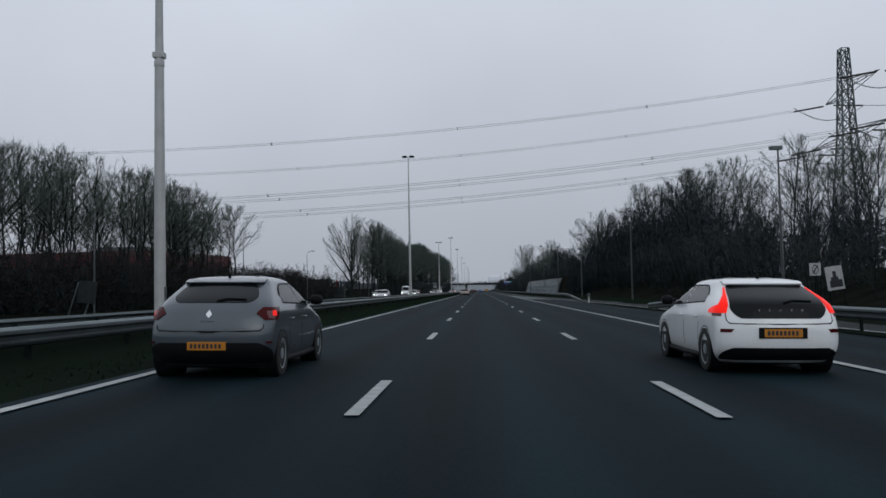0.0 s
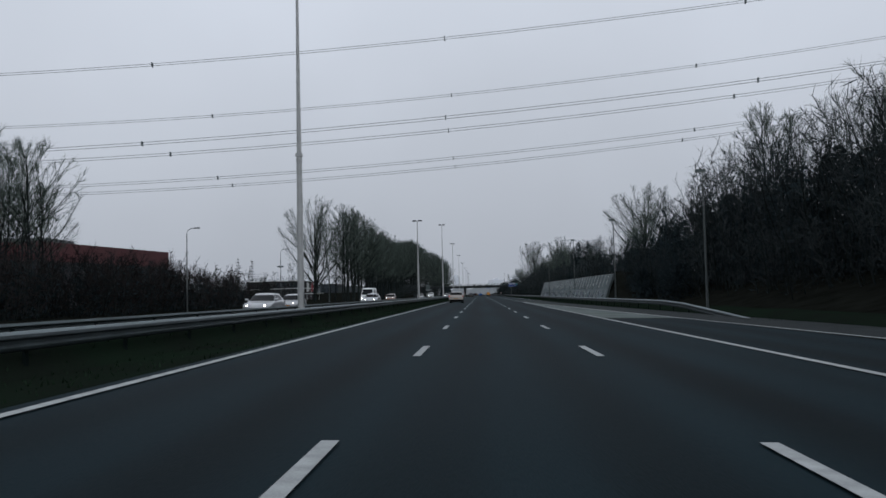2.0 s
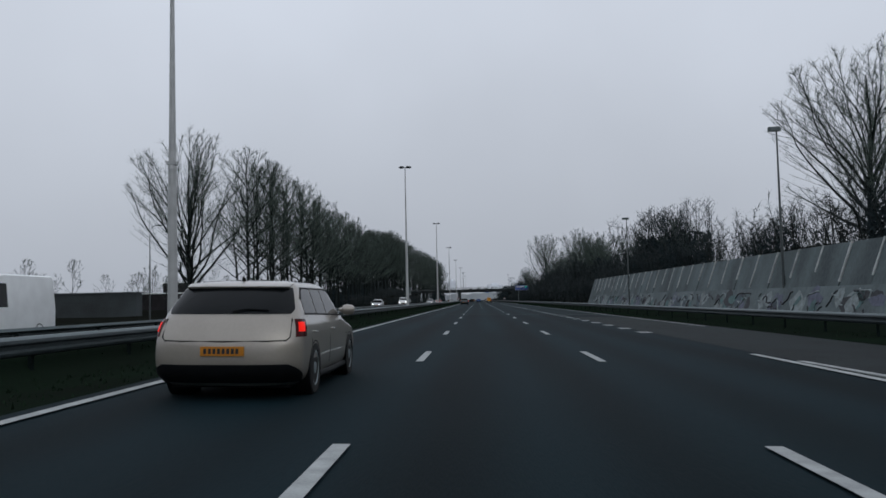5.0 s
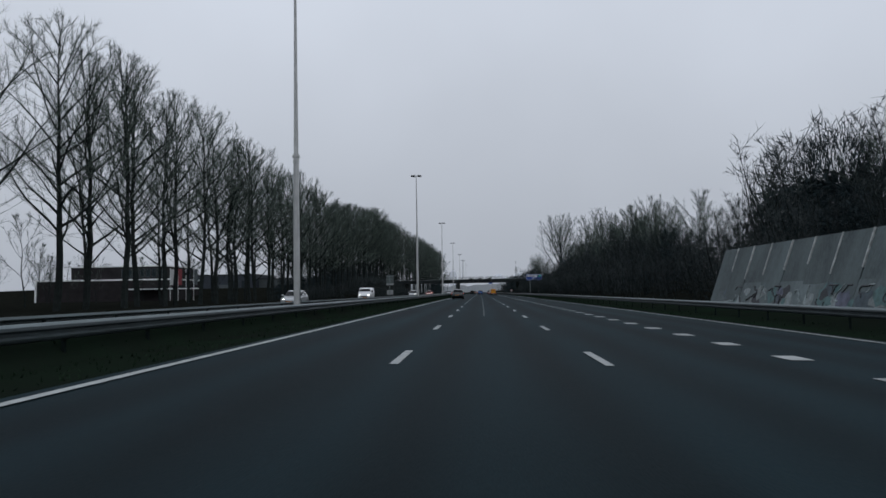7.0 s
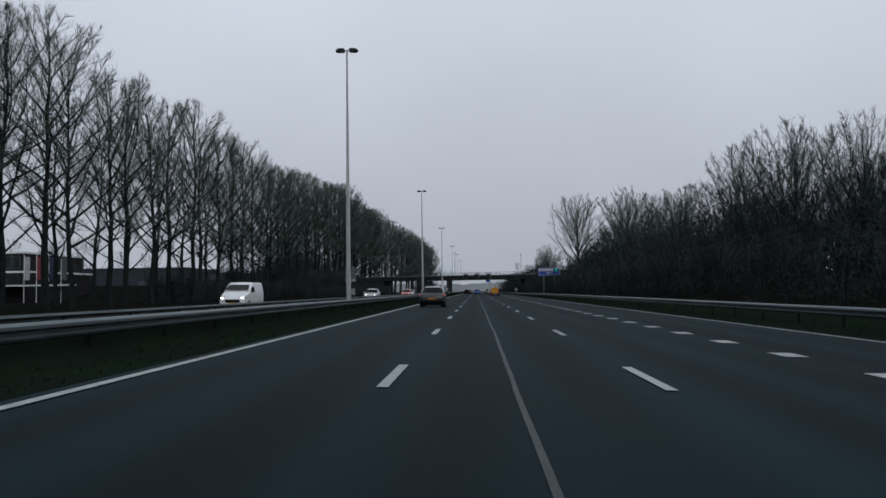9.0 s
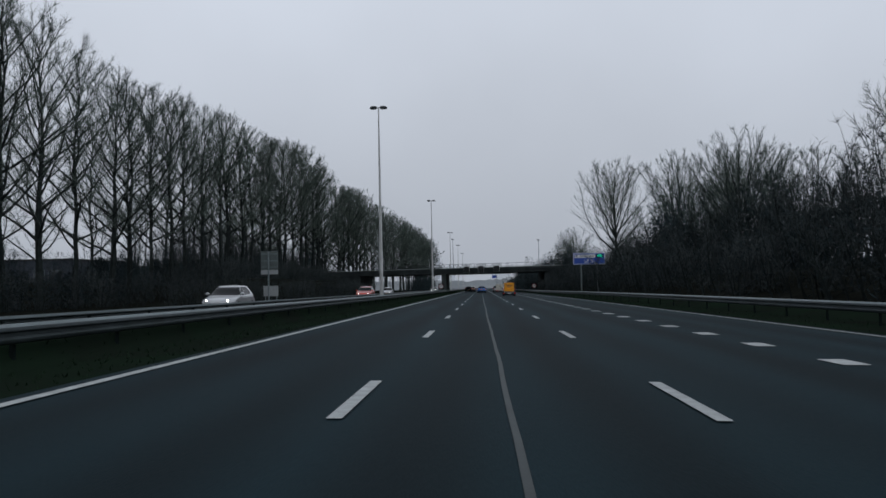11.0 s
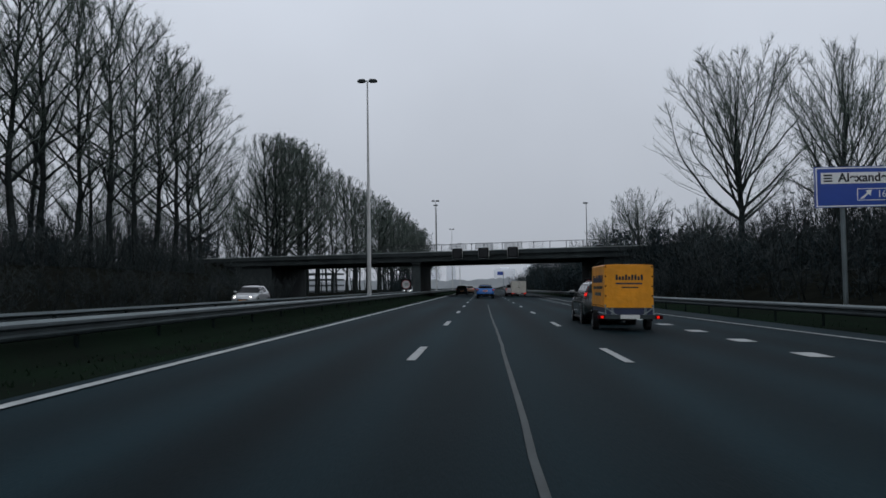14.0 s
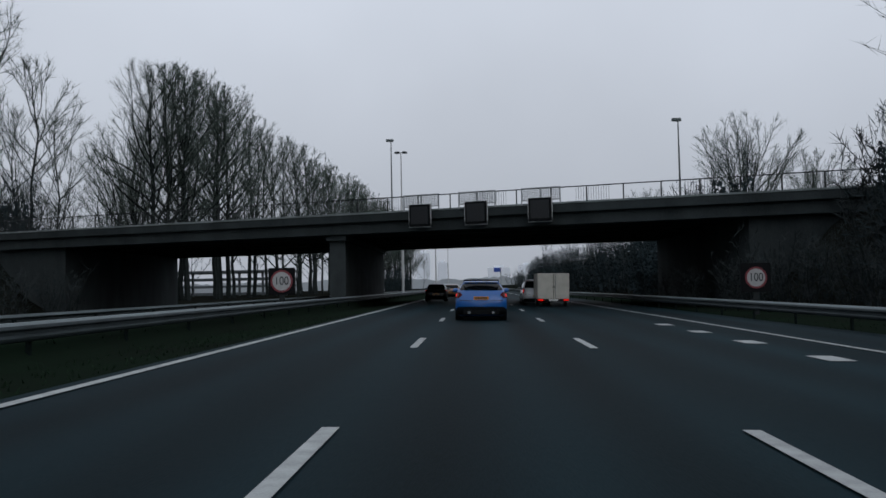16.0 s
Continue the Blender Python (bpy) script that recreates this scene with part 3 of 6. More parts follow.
for k in range(34):
    yc = WALL_A + 4 + (k + rnd.random() * 0.8) / 34 * (WALL_B - WALL_A - 6.5)
    wide = rnd.uniform(1.3, 2.3)
    shades = rnd.sample(GRAF, 3)
    for j in range(rnd.randint(4, 6)):
        y0, u0 = yc + rnd.uniform(-wide, wide), rnd.uniform(0.22, 0.40)
        ry, ru, n = rnd.uniform(0.35, 0.85), rnd.uniform(0.06, 0.14), 11
        ring = [wall_point(y0 + ry * rnd.uniform(0.6, 1.25) * math.cos(2 * math.pi * i / n), u0 + ru * rnd.uniform(0.6, 1.25) * math.sin(2 * math.pi * i / n)) for i in range(n)]
        lift = 0.004 * (j + 1)
        part("graffiti", Build().slab([(x + 0.02 - lift, y, z) for x, y, z in ring], 0.003), shades[j % 3], wall, "faded sprayed colour field")
    for j in range(3):
        y0, u0 = yc + rnd.uniform(-wide, wide) * 0.8, rnd.uniform(0.24, 0.38)
        pts, ang = [], rnd.uniform(0, 6.28)
        for i in range(9):
            ang += rnd.uniform(-1.1, 1.1)
            y0, u0 = y0 + 0.22 * math.cos(ang), min(0.44, max(0.18, u0 + 0.04 * math.sin(ang)))
            pts.append(wall_point(y0, u0))
        part("graffiti", Build().tube(pts, 0.045, 4), GRAF[0] if j else GRAF[4], wall, "sprayed outline stroke")

# ---- overpass ----
DECK, CLEAR, WIDE = 5.95, 4.75, 25.0
bridge = thing("overpass", "grey concrete road bridge crossing the motorway", "bridge", kind="structure")


def across(b, xa, xb, da, db, za, zb):
    """A block along the bridge: d is the distance behind its front face."""
    low = [(xa, bridge_y(xa) + da, za), (xb, bridge_y(xb) + da, za), (xb, bridge_y(xb) + db, za), (xa, bridge_y(xa) + db, za)]
    return b.hexa(low, [(x, y, zb) for x, y, _ in low])


part("deck", across(Build(), -90, 70, 0.8, WIDE - 0.8, CLEAR + 0.25, DECK - 0.25), DARKCON, bridge, "dark deck slab")
part("front_beam", across(Build(), -90, 70, 0.35, 1.2, CLEAR, CLEAR + 0.75), DARKCON, bridge, "dark edge beam")
part("front_fascia", across(Build(), -90, 70, 0.0, 0.8, CLEAR + 0.72, DECK), DARKCON, bridge, "dark weathered parapet edge")
part("rear_beam", across(Build(), -90, 70, WIDE - 1.2, WIDE - 0.35, CLEAR, CLEAR + 0.75), DARKCON, bridge)
part("rear_fascia", across(Build(), -90, 70, WIDE - 0.8, WIDE, CLEAR + 0.72, DECK), CONCRETE, bridge)
for d in (5, 9, 13, 17, 21):
    part("girder", across(Build(), -90, 70, d - 0.5, d + 0.5, CLEAR + 0.05, CLEAR + 0.3), DARKCON, bridge)
part("pier", across(Build(), -10.15, -9.05, 1.2, WIDE - 1.5, -0.3, CLEAR + 0.02), CONCRETE, bridge, "concrete wall pier in the central verge")
part("pier_cap", across(Build(), -10.3, -8.9, 0.7, WIDE - 1.0, CLEAR - 0.35, CLEAR + 0.01), CONCRETE, bridge)
part("abutment", across(Build(), -44, -31.2, 1.0, WIDE - 1.0, -0.5, CLEAR + 0.02), DARKCON, bridge, "dark abutment wall")
part("abutment", across(Build(), 14.6, 26, 1.0, WIDE - 1.0, -0.5, CLEAR + 0.02), DARKCON, bridge, "dark abutment wall")
for d in (0.12, WIDE - 0.12):
    rail = thing("bridge_railing", "thin grey steel railing on the bridge edge", "railing", "bridge railings")
    for h, r in ((0.98, 0.035), (0.1, 0.02)):
        part("rail_bar", Build().tube([(-88, bridge_y(-88) + d, DECK + h), (68, bridge_y(68) + d, DECK + h)], r, 6), RAILDARK, rail)
    post = Build().box(-0.035, 0.035, -0.035, 0.035, 0, 1.0).mesh("rail_post", RAILDARK)
    for i in range(79):
        x = -88 + 2 * i
        part("rail_post", post, RAILDARK, rail).location = (x, bridge_y(x) + d, DECK)
    b = Build()
    for i in range(1120 if d < 1 else 0):
        x = -88 + i * 0.139
        if x < -4 or (i // 14) % 3 == 0:
            b.box(x - 0.009, x + 0.009, bridge_y(x) + d - 0.009, bridge_y(x) + d + 0.009, DECK + 0.1, DECK + 0.97)
    if b.v:
        tagged(part("baluster_rest", b, RAILDARK, rail, "thin upright bars"), kind="stuff")
part("coping", across(Build(), -90, 70, -0.04, 0.5, DECK + 0.002, DECK + 0.11), COPING, bridge, "pale coping along the edge")
for x in (-3.8, -0.35, 3.4):
    box = thing("lane_signal", "dark matrix signal box hung on the bridge edge", "lane signal", "lane signals over the motorway", at=pose(x, bridge_y(x) - 0.05, 0, 0, 0, -math.degrees(math.atan(0.31))))
    part("housing", Build().box(-0.66, 0.66, -0.42, 0.0, 5.02, 6.32), BLACK, box, "black matrix housing")
    part("screen", Build().box(-0.55, 0.55, -0.43, -0.418, 5.13, 6.2), DARKCLAD, box, "unlit screen")
    for s in (-1, 1):
        part("side_bracket", Build().tube([(s * 0.71, -0.3, 5.2), (s * 0.71, -0.3, 6.35), (s * 0.6, 0.1, 6.45)], 0.032, 6), SIGNFACE, box, "pale steel bracket")
    part("lower_bracket", Build().tube([(-0.71, -0.3, 5.2), (-0.71, -0.3, 4.94), (0.71, -0.3, 4.94), (0.71, -0.3, 5.2)], 0.026, 6), MESHGREY, box)
    cage = Build()
    for xx in (-1.15, 0.0, 1.15):
        cage.box(xx - 0.03, xx + 0.03, -0.06, 0.0, 5.95, 6.95)
    cage.box(-1.18, 1.18, -0.06, 0.0, 6.92, 6.98).box(-1.18, 1.18, -0.06, 0.0, 6.2, 6.25)
    part("cage_frame", cage, MESHGREY, box, "grey steel cage frame")
    for s in (-1, 1):
        net = Build()
        for k in range(11):
            net.box(s * 0.575 - 0.52 + k * 0.104 - 0.012, s * 0.575 - 0.52 + k * 0.104 + 0.012, -0.045, -0.03, 6.25, 6.92)
        for k in range(7):
            net.box(s * 0.575 - 0.53, s * 0.575 + 0.53, -0.03, -0.018, 6.28 + k * 0.1, 6.305 + k * 0.1)
        part("cage_mesh", net, MESHGREY, box)
for x, d, h in ((-7.8, 20, 8.3), (14.2, 14, 6.9), (40, 14, 6.9)):
    lamp = side_lamp(h, 0, DARKPOLE, "thin grey lamp post on the bridge", "bridge lamps")
    lamp.location = (x, bridge_y(x) + d, DECK)

# ---- power line ----
PY, PX = 188.0, 83.8
pylon = thing("pylon", "grey steel lattice power pylon above the trees", "pylon")


def half(z):
    return 4.0 - 2.4 * z / 34.0 if z < 34 else 1.6 - 0.75 * (z - 34) / 22


def corner(sx, sy, z):
    return Vector((PX + sx * half(z), PY + sy * half(z), z))


levels = [0.88 * z for z in (0, 9, 17, 24, 30, 35, 39.5, 43.5, 47.5, 51, 54.5, 58, 62)]
for sx in (-1, 1):
    for sy in (-1, 1):
        part("leg", Build().tube([corner(sx, sy, z) for z in levels], [0.30 - 0.012 * k for k in range(len(levels))], 5), PYLON, pylon)
sides = [((-1, -1), (1, -1)), ((1, -1), (1, 1)), ((1, 1), (-1, 1)), ((-1, 1), (-1, -1))]
for za, zb in zip(levels, levels[1:]):
    b = Build()
    for a, c in sides:
        b.tube([corner(*a, za), corner(*c, zb)], 0.13, 4).tube([corner(*c, za), corner(*a, zb)], 0.13, 4).tube([corner(*a, zb), corner(*c, zb)], 0.11, 4)
    part("bracing", b, PYLON, pylon)
for dy, z in ((-16.0, 45.4), (10.5, 44.0), (-20.0, 34.4), (20.4, 34.4)):
    s = 1 if dy > 0 else -1
    b = Build()
    for sx in (-1, 1):
        b.tube([corner(sx, s, z - 1.0), (PX, PY + dy, z)], 0.11, 4).tube([corner(sx, s, z + 1.4), (PX, PY + dy, z)], 0.10, 4)
    for u in (0.3, 0.6):
        b.tube([corner(-1, s, z - 1.0).lerp(Vector((PX, PY + dy, z)), u), corner(1, s, z + 1.4).lerp(Vector((PX, PY + dy, z)), u)], 0.07, 4)
    part("crossarm", b, PYLON, pylon)


def wire_z(x, z0, zr):
    """A hanging wire: z0 at the pylon, zr over the road, lowest well beyond it."""
    lo = -88.0
    k = (z0 - zr) / ((PX - lo) ** 2 - lo * lo)
    return zr + k * ((x - lo) ** 2 - lo * lo)


LINES = [(dy, zr + 9.2, zr) for dy, zr in ((-16.0, 35.9), (9.0, 34.3), (-19.4, 24.4), (-9.6, 24.7), (11.6, 24.3), (19.8, 24.1))]
for dy, z0, zr in LINES:
    cable = thing("power_cable", "thin dark twin power cable crossing above the motorway", "power cable", "power cables")
    string = Build()
    xa = PX - 1.2
    string.tube([(xa, PY + dy, wire_z(xa, z0, zr)), (xa - 7.0, PY + dy, wire_z(xa - 7.0, z0, zr) - 0.1)], 0.20, 8)
    part("insulator", string, INSUL, cable, "dark strain insulator")
    part("insulator", Build().tube([(PX + 1.2, PY + dy, z0), (PX + 8.0, PY + dy, z0 - 0.2)], 0.20, 8), INSUL, cable, "dark strain insulator")
    for s in (-0.22, 0.22):
        xs = [xa - 7.0 - 12.0 * k for k in range(29)]
        part("strand", Build().tube([(x, PY + dy + s, wire_z(x, z0, zr) + s) for x in xs], 0.032, 4), WIRE, cable)
        part("strand", Build().tube([(PX + 8 + 14 * k, PY + dy + s, z0 - 0.2 + 0.0016 * (14 * k) ** 2 - 0.2 * 14 * k / 4) for k in range(8)], 0.032, 4), WIRE, cable)
        part("jumper", Build().tube([(PX - 8.2 + 16.2 * k / 10, PY + dy + s, z0 - 0.4 - 3.2 * math.sin(math.pi * k / 10)) for k in range(11)], 0.05, 4), WIRE, cable)
    for k in range(1, 7):
        x = xa - 7.0 - 40.0 * k
        z = wire_z(x, z0, zr)
        part("spacer", Build().box(x - 0.06, x + 0.06, PY + dy - 0.26, PY + dy + 0.26, z - 0.3, z + 0.3), WIRE, cable)

# ---- buildings beyond the trees ----


def windows(parent, x0, x1, y, z0, z1, n, face=-1):
    """A row of framed windows on a wall that faces along y."""
    w = (x1 - x0) / n
    for i in range(n):
        a, c = x0 + i * w + 0.15 * w, x0 + (i + 1) * w - 0.15 * w
        win = part("window", Build().box(a, c, y + face * 0.06, y + face * 0.02, z0, z1), WINDOW, parent)
        f = Build().box(a - 0.08, a, y + face * 0.1, y, z0, z1).box(c, c + 0.08, y + face * 0.1, y, z0, z1).box(a - 0.08, c + 0.08, y + face * 0.1, y, z1, z1 + 0.08).box(a - 0.08, c + 0.08, y + face * 0.12, y, z0 - 0.1, z0)
        part("frame", f, GREYCLAD, win)


red = thing("warehouse", "dark industrial hall with a red roof band", "building")
ring = [(-97, 311), (-150, 320), (-160, 262), (-106, 254)]
part("wall", Build().hexa([(x, y, -0.5) for x, y in ring], [(x, y, 11.6) for x, y in ring]), DARKCLAD, red, "dark grey cladding")
grow = [(-96.3, 311.6), (-150.6, 321), (-160.6, 261.4), (-105.4, 253.4)]
part("roof_band", Build().hexa([(x, y, 11.6) for x, y in grow], [(x, y, 16.2) for x, y in grow]), REDCLAD, red, "red cladding band")
part("roof_box", Build().box(-128, -112, 268, 284, 16.2, 18.2), GREYCLAD, red, "grey plant room")
part("sign_panel", Build().slab([(-102.05, 281, 6.4), (-101.5, 284.6, 6.4), (-101.5, 284.6, 7.8), (-102.05, 281, 7.8)], 0.2), TAILON, red, "lit red sign")

hall = thing("brick_building", "low dark brick building with white roof trim", "building")
part("wall", Build().box(-113, -79, 425, 450, -0.5, 5.3), BRICK, hall)
part("roof_trim", Build().box(-113.2, -78.8, 424.8, 450.2, 5.3, 5.65), WHITE, hall, "white roof edge")
part("upper_wall", Build().box(-105, -80.5, 427, 449, 5.6, 8.8), BRICK, hall)
part("upper_trim", Build().box(-105.2, -80.3, 426.8, 449.2, 8.8, 9.1), WHITE, hall, "white roof edge")
part("corner_post", Build().box(-113.3, -112.9, 424.7, 425.1, -0.5, 5.3), WHITE, hall)
part("canopy", Build().box(-88, -70, 421, 425, 2.9, 3.15), WHITE, hall, "white canopy")
windows(hall, -92, -81, 427, 6.2, 8.2, 7)
for i, c in enumerate((SIGNFACE, SIGNRING, BLUEBOARD, GREYCLAD)):
    flag = thing("flag_pole", "flag hanging from a white pole", "flag", "flags at the building", at=pose(-76.5 + 1.6 * i, 420 + i, -0.3))
    part("pole", Build().tube([(0, 0, 0), (0, 0, 8.5)], 0.06, 6), WHITE, flag)
    part("cloth", Build().hexa([(0.08, -0.03, 4.2), (0.9, 0.1, 4.2), (0.9, 0.14, 4.2), (0.08, 0.01, 4.2)], [(0.08, -0.03, 8.2), (1.0, 0.0, 8.0), (1.0, 0.04, 8.0), (0.08, 0.01, 8.2)]), c, flag)

blue = thing("warehouse", "dark blue metal warehouse behind the tree row", "building")
part("wall", Build().box(-112, -78, 500, 530, -0.5, 8.0), BLUECLAD, blue)
part("roof_edge", Build().box(-112.2, -77.8, 499.8, 530.2, 8.0, 8.35), DARKCLAD, blue)
part("door", Build().box(-90.5, -86, 499.7, 500, -0.5, 4.8), GREYCLAD, blue, "grey roller door")
windows(blue, -86, -80, 500, 3.2, 6.2, 2)
grey_hall = thing("warehouse", "pale grey flat-roofed hall behind the trees", "building")
part("wall", Build().box(-78, -66, 506, 530, -0.5, 6.6), GREYCLAD, grey_hall)
part("roof_edge", Build().box(-78.2, -65.8, 505.8, 530.2, 6.6, 6.9), DARKCLAD, grey_hall)
garage = thing("parking_garage", "open parking garage with pale horizontal bands", "building")
for z in (0.3, 2.2, 4.1, 6.0):
    part("floor_band", Build().box(-86, -48, 700, 716, z, z + 0.55), GREYCLAD, garage, "grey floor band")
for x in range(-85, -48, 6):
    part("column", Build().box(x, x + 0.5, 701, 701.6, 0, 6.2), GREYCLAD, garage)
low = thing("shed", "long low grey wall of sheds along the side road", "building")
part("wall", Build().box(-95, -44, 262, 264, -0.5, 3.0), SHEDWALL, low)
part("roof_edge", Build().box(-95.2, -43.8, 261.8, 264.2, 3.0, 3.15), GREYCLAD, low)
for x, y, w, h in ((-66, 1500, 16, 44), (-44, 1540, 12, 33), (30, 1600, 30, 26), (70, 1650, 22, 30)):
    tower = thing("tower_block", "distant tower block on the skyline, haze in its pale colour", "building", "skyline")
    part("wall", Build().box(x - w / 2, x + w / 2, y, y + 16, -1, h), FARTOWER, tower)
    part("roof_box", Build().box(x - w / 5, x + w / 5, y + 4, y + 10, h, h + 3), FARTOWER, tower)

# Mist over the far woods is put into this pale blue-grey base colour.
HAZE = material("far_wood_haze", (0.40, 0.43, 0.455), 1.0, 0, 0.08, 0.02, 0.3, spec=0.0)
rnd = random.Random(17)
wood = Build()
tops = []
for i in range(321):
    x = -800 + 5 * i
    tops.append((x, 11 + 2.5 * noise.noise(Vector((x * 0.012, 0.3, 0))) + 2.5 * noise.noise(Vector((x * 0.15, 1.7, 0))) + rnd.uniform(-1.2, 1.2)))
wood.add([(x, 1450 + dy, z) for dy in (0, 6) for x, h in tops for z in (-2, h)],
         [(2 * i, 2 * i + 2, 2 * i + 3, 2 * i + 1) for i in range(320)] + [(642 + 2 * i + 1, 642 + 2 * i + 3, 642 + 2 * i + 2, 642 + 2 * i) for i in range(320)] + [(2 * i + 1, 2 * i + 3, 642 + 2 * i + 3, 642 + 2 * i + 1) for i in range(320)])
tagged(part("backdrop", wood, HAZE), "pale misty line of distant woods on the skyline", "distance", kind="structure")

# ---- signs ----


def text_part(name, body, size, mat, parent, at, squash=1.0, bold=0.0):
    cu = bpy.data.curves.new(name, "FONT")
    cu.body, cu.size, cu.extrude, cu.align_x, cu.align_y = body, size, 0.004, "CENTER", "CENTER"
    cu.offset = bold
    tmp = new(name, cu)
    me = bpy.data.meshes.new_from_object(tmp.evaluated_get(bpy.context.evaluated_depsgraph_get()))
    bpy.data.objects.remove(tmp)
    bpy.data.curves.remove(cu)
    me.materials.clear()
    me.materials.append(mat)
    ob = new(name, me)
    ob.parent = parent
    ob.matrix_basis = at @ Matrix.Diagonal((squash, 1, 1, 1))
    return ob


def disc(b, r0, r1, y0, y1, z, sides=32):
    """A flat ring facing -y."""
    vs = [(r * math.cos(2 * math.pi * s / sides), y, z + r * math.sin(2 * math.pi * s / sides)) for y in (y0, y1) for r in (r0, r1) for s in range(sides)]
    fs = []
    for s in range(sides):
        t = (s + 1) % sides
        fs += [(s, t, sides + t, sides + s), (2 * sides + s, 3 * sides + s, 3 * sides + t, 2 * sides + t), (sides + s, sides + t, 3 * sides + t, 3 * sides + s)]
        if r0 > 0:
            fs.append((s, 2 * sides + s, 2 * sides + t, t))
    return b.add(vs, fs)


for x, y, z, r in ((-9.55, 533.5, 1.65, 0.52), (11.35, 531.0, 1.36, 0.46)):
    s = thing("speed_sign", "round 100 speed limit sign on a black square board", "traffic sign", "speed signs", at=pose(x, y, z))
    part("board", Build().box(-0.62, 0.62, 0.0, 0.12, -0.62, 0.62), BLACK, s, "black square board")
    part("ring", disc(Build(), r * 0.84, r, -0.012, 0.0, 0), SIGNRING, s, "red ring")
    part("face", disc(Build(), 0.0, r * 0.83, -0.008, 0.0, 0), SIGNFACE, s, "pale face")
    text_part("number", "100", r * 1.1, LETTER, s, pose(0, -0.016, 0, 90, 0, 0), 0.8)
    part("foot", Build().box(-0.12, 0.12, 0.02, 0.1, -z - 0.2, -0.62), RAILDARK, s)

s = thing("direction_sign", "blue road sign with a white strip and green display", "road sign", at=pose(13.75, 474.2, 4.40))
part("board", Build().box(0, 4.85, 0, 0.12, 0, 1.75), BLUESIGN, s, "blue board")
rim = Build().box(0.03, 4.82, -0.012, -0.002, 0.03, 0.08).box(0.03, 4.82, -0.012, -0.002, 1.67, 1.72).box(0.03, 0.08, -0.012, -0.002, 0.08, 1.67).box(4.77, 4.82, -0.012, -0.002, 0.08, 1.67)
part("border", rim, WHITE, s, "white border")
part("strip", Build().box(0.25, 3.35, -0.016, -0.002, 1.02, 1.5), WHITE, s, "white name strip")
part("display", Build().box(3.42, 4.62, -0.03, -0.002, 1.0, 1.52), BLACK, s, "dark display")
text_part("name", "Alexander", 0.52, LETTER, s, pose(2.1, -0.022, 1.26, 90, 0, 0), 1.04, 0.014)
part("symbol", Build().box(0.36, 0.72, -0.022, -0.012, 1.34, 1.42).box(0.36, 0.72, -0.022, -0.012, 1.22, 1.29).box(0.36, 0.72, -0.022, -0.012, 1.10, 1.17), LETTER, s, "dark bars of a bus symbol")
text_part("state", "VRIJ", 0.52, GREENLED, s, pose(4.02, -0.036, 1.27, 90, 0, 0), 0.85)
sym = Build().box(1.75, 3.2, -0.014, -0.002, 0.28, 0.31).box(1.75, 3.2, -0.014, -0.002, 0.77, 0.80).box(1.75, 1.78, -0.014, -0.002, 0.31, 0.77).box(3.17, 3.2, -0.014, -0.002, 0.31, 0.77)
part("exit_frame", sym, WHITE, s, "thin white frame")
part("exit_arrow", Build().slab([(1.86, -0.016, 0.36), (2.0, -0.016, 0.36), (2.22, -0.016, 0.56), (2.3, -0.016, 0.48), (2.36, -0.016, 0.74), (2.1, -0.016, 0.70), (2.17, -0.016, 0.62)], 0.012), WHITE, s, "white exit arrow")
text_part("exit_number", "16", 0.42, WHITE, s, pose(2.78, -0.018, 0.54, 90, 0, 0), 0.95)
for x in (1.2, 3.7):
    part("mast", Build().tube([(x, 0.2, -5.4), (x, 0.2, 1.6)], 0.11, 8), STEEL, s, smooth=40)

s = thing("direction_sign", "grey back of a tall road sign on a single post", "road sign", at=pose(-24.5, 440.5, 0))
part("board", Build().box(-1.0, 0.95, 0, 0.1, 3.75, 5.85), GREYBACK, s, "grey board seen from behind")
for z in (4.0, 4.7, 5.5):
    part("rib", Build().box(-0.98, 0.93, -0.06, 0.0, z, z + 0.08), STEEL, s)
part("lower_board", Build().box(-1.0, 0.95, 0, 0.08, 3.2, 3.7), MESHGREY, s, "pale lower board")
part("post", Build().tube([(-0.1, -0.12, -0.3), (-0.1, -0.12, 5.8)], 0.09, 10), STEEL, s, smooth=40)
s = thing("notice_board", "pale square board on the far verge", "sign", at=pose(-24.4, 441.5, 0))
part("board", Build().box(-1.1, 0.6, 0, 0.1, 0.7, 1.9), MESHGREY, s)
for x in (-0.9, 0.4):
    part("post", Build().box(x - 0.05, x + 0.05, 0.1, 0.18, -0.3, 1.8), STEEL, s)

s = thing("end_sign", "small white square sign with a black stroke", "traffic sign", at=pose(16.85, 43.0, 0.02) @ Matrix.Diagonal((0.62, 1, 0.92, 1)))
part("board", Build().box(-0.45, 0.45, 0, 0.05, 1.72, 2.42), SIGNFACE, s)
part("ring", disc(Build(), 0.21, 0.26, -0.008, -0.002, 2.07, 20), LETTER, s)
part("stroke", Build().slab([(-0.24, -0.008, 1.86), (-0.16, -0.008, 1.82), (0.24, -0.008, 2.28), (0.16, -0.008, 2.32)], 0.004), LETTER, s)
part("post", Build().tube([(0, 0.08, -0.4), (0, 0.08, 2.4)], 0.04, 8), POSTSTEEL, s)
s = thing("poster_sign", "tilted white poster board with a dark picture", "sign", at=pose(16.75, 40.0, -0.02, 0, -8, 0) @ Matrix.Diagonal((0.66, 1, 0.95, 1)))
part("board", Build().box(-0.6, 0.6, 0, 0.05, 0.95, 2.15), SIGNFACE, s)
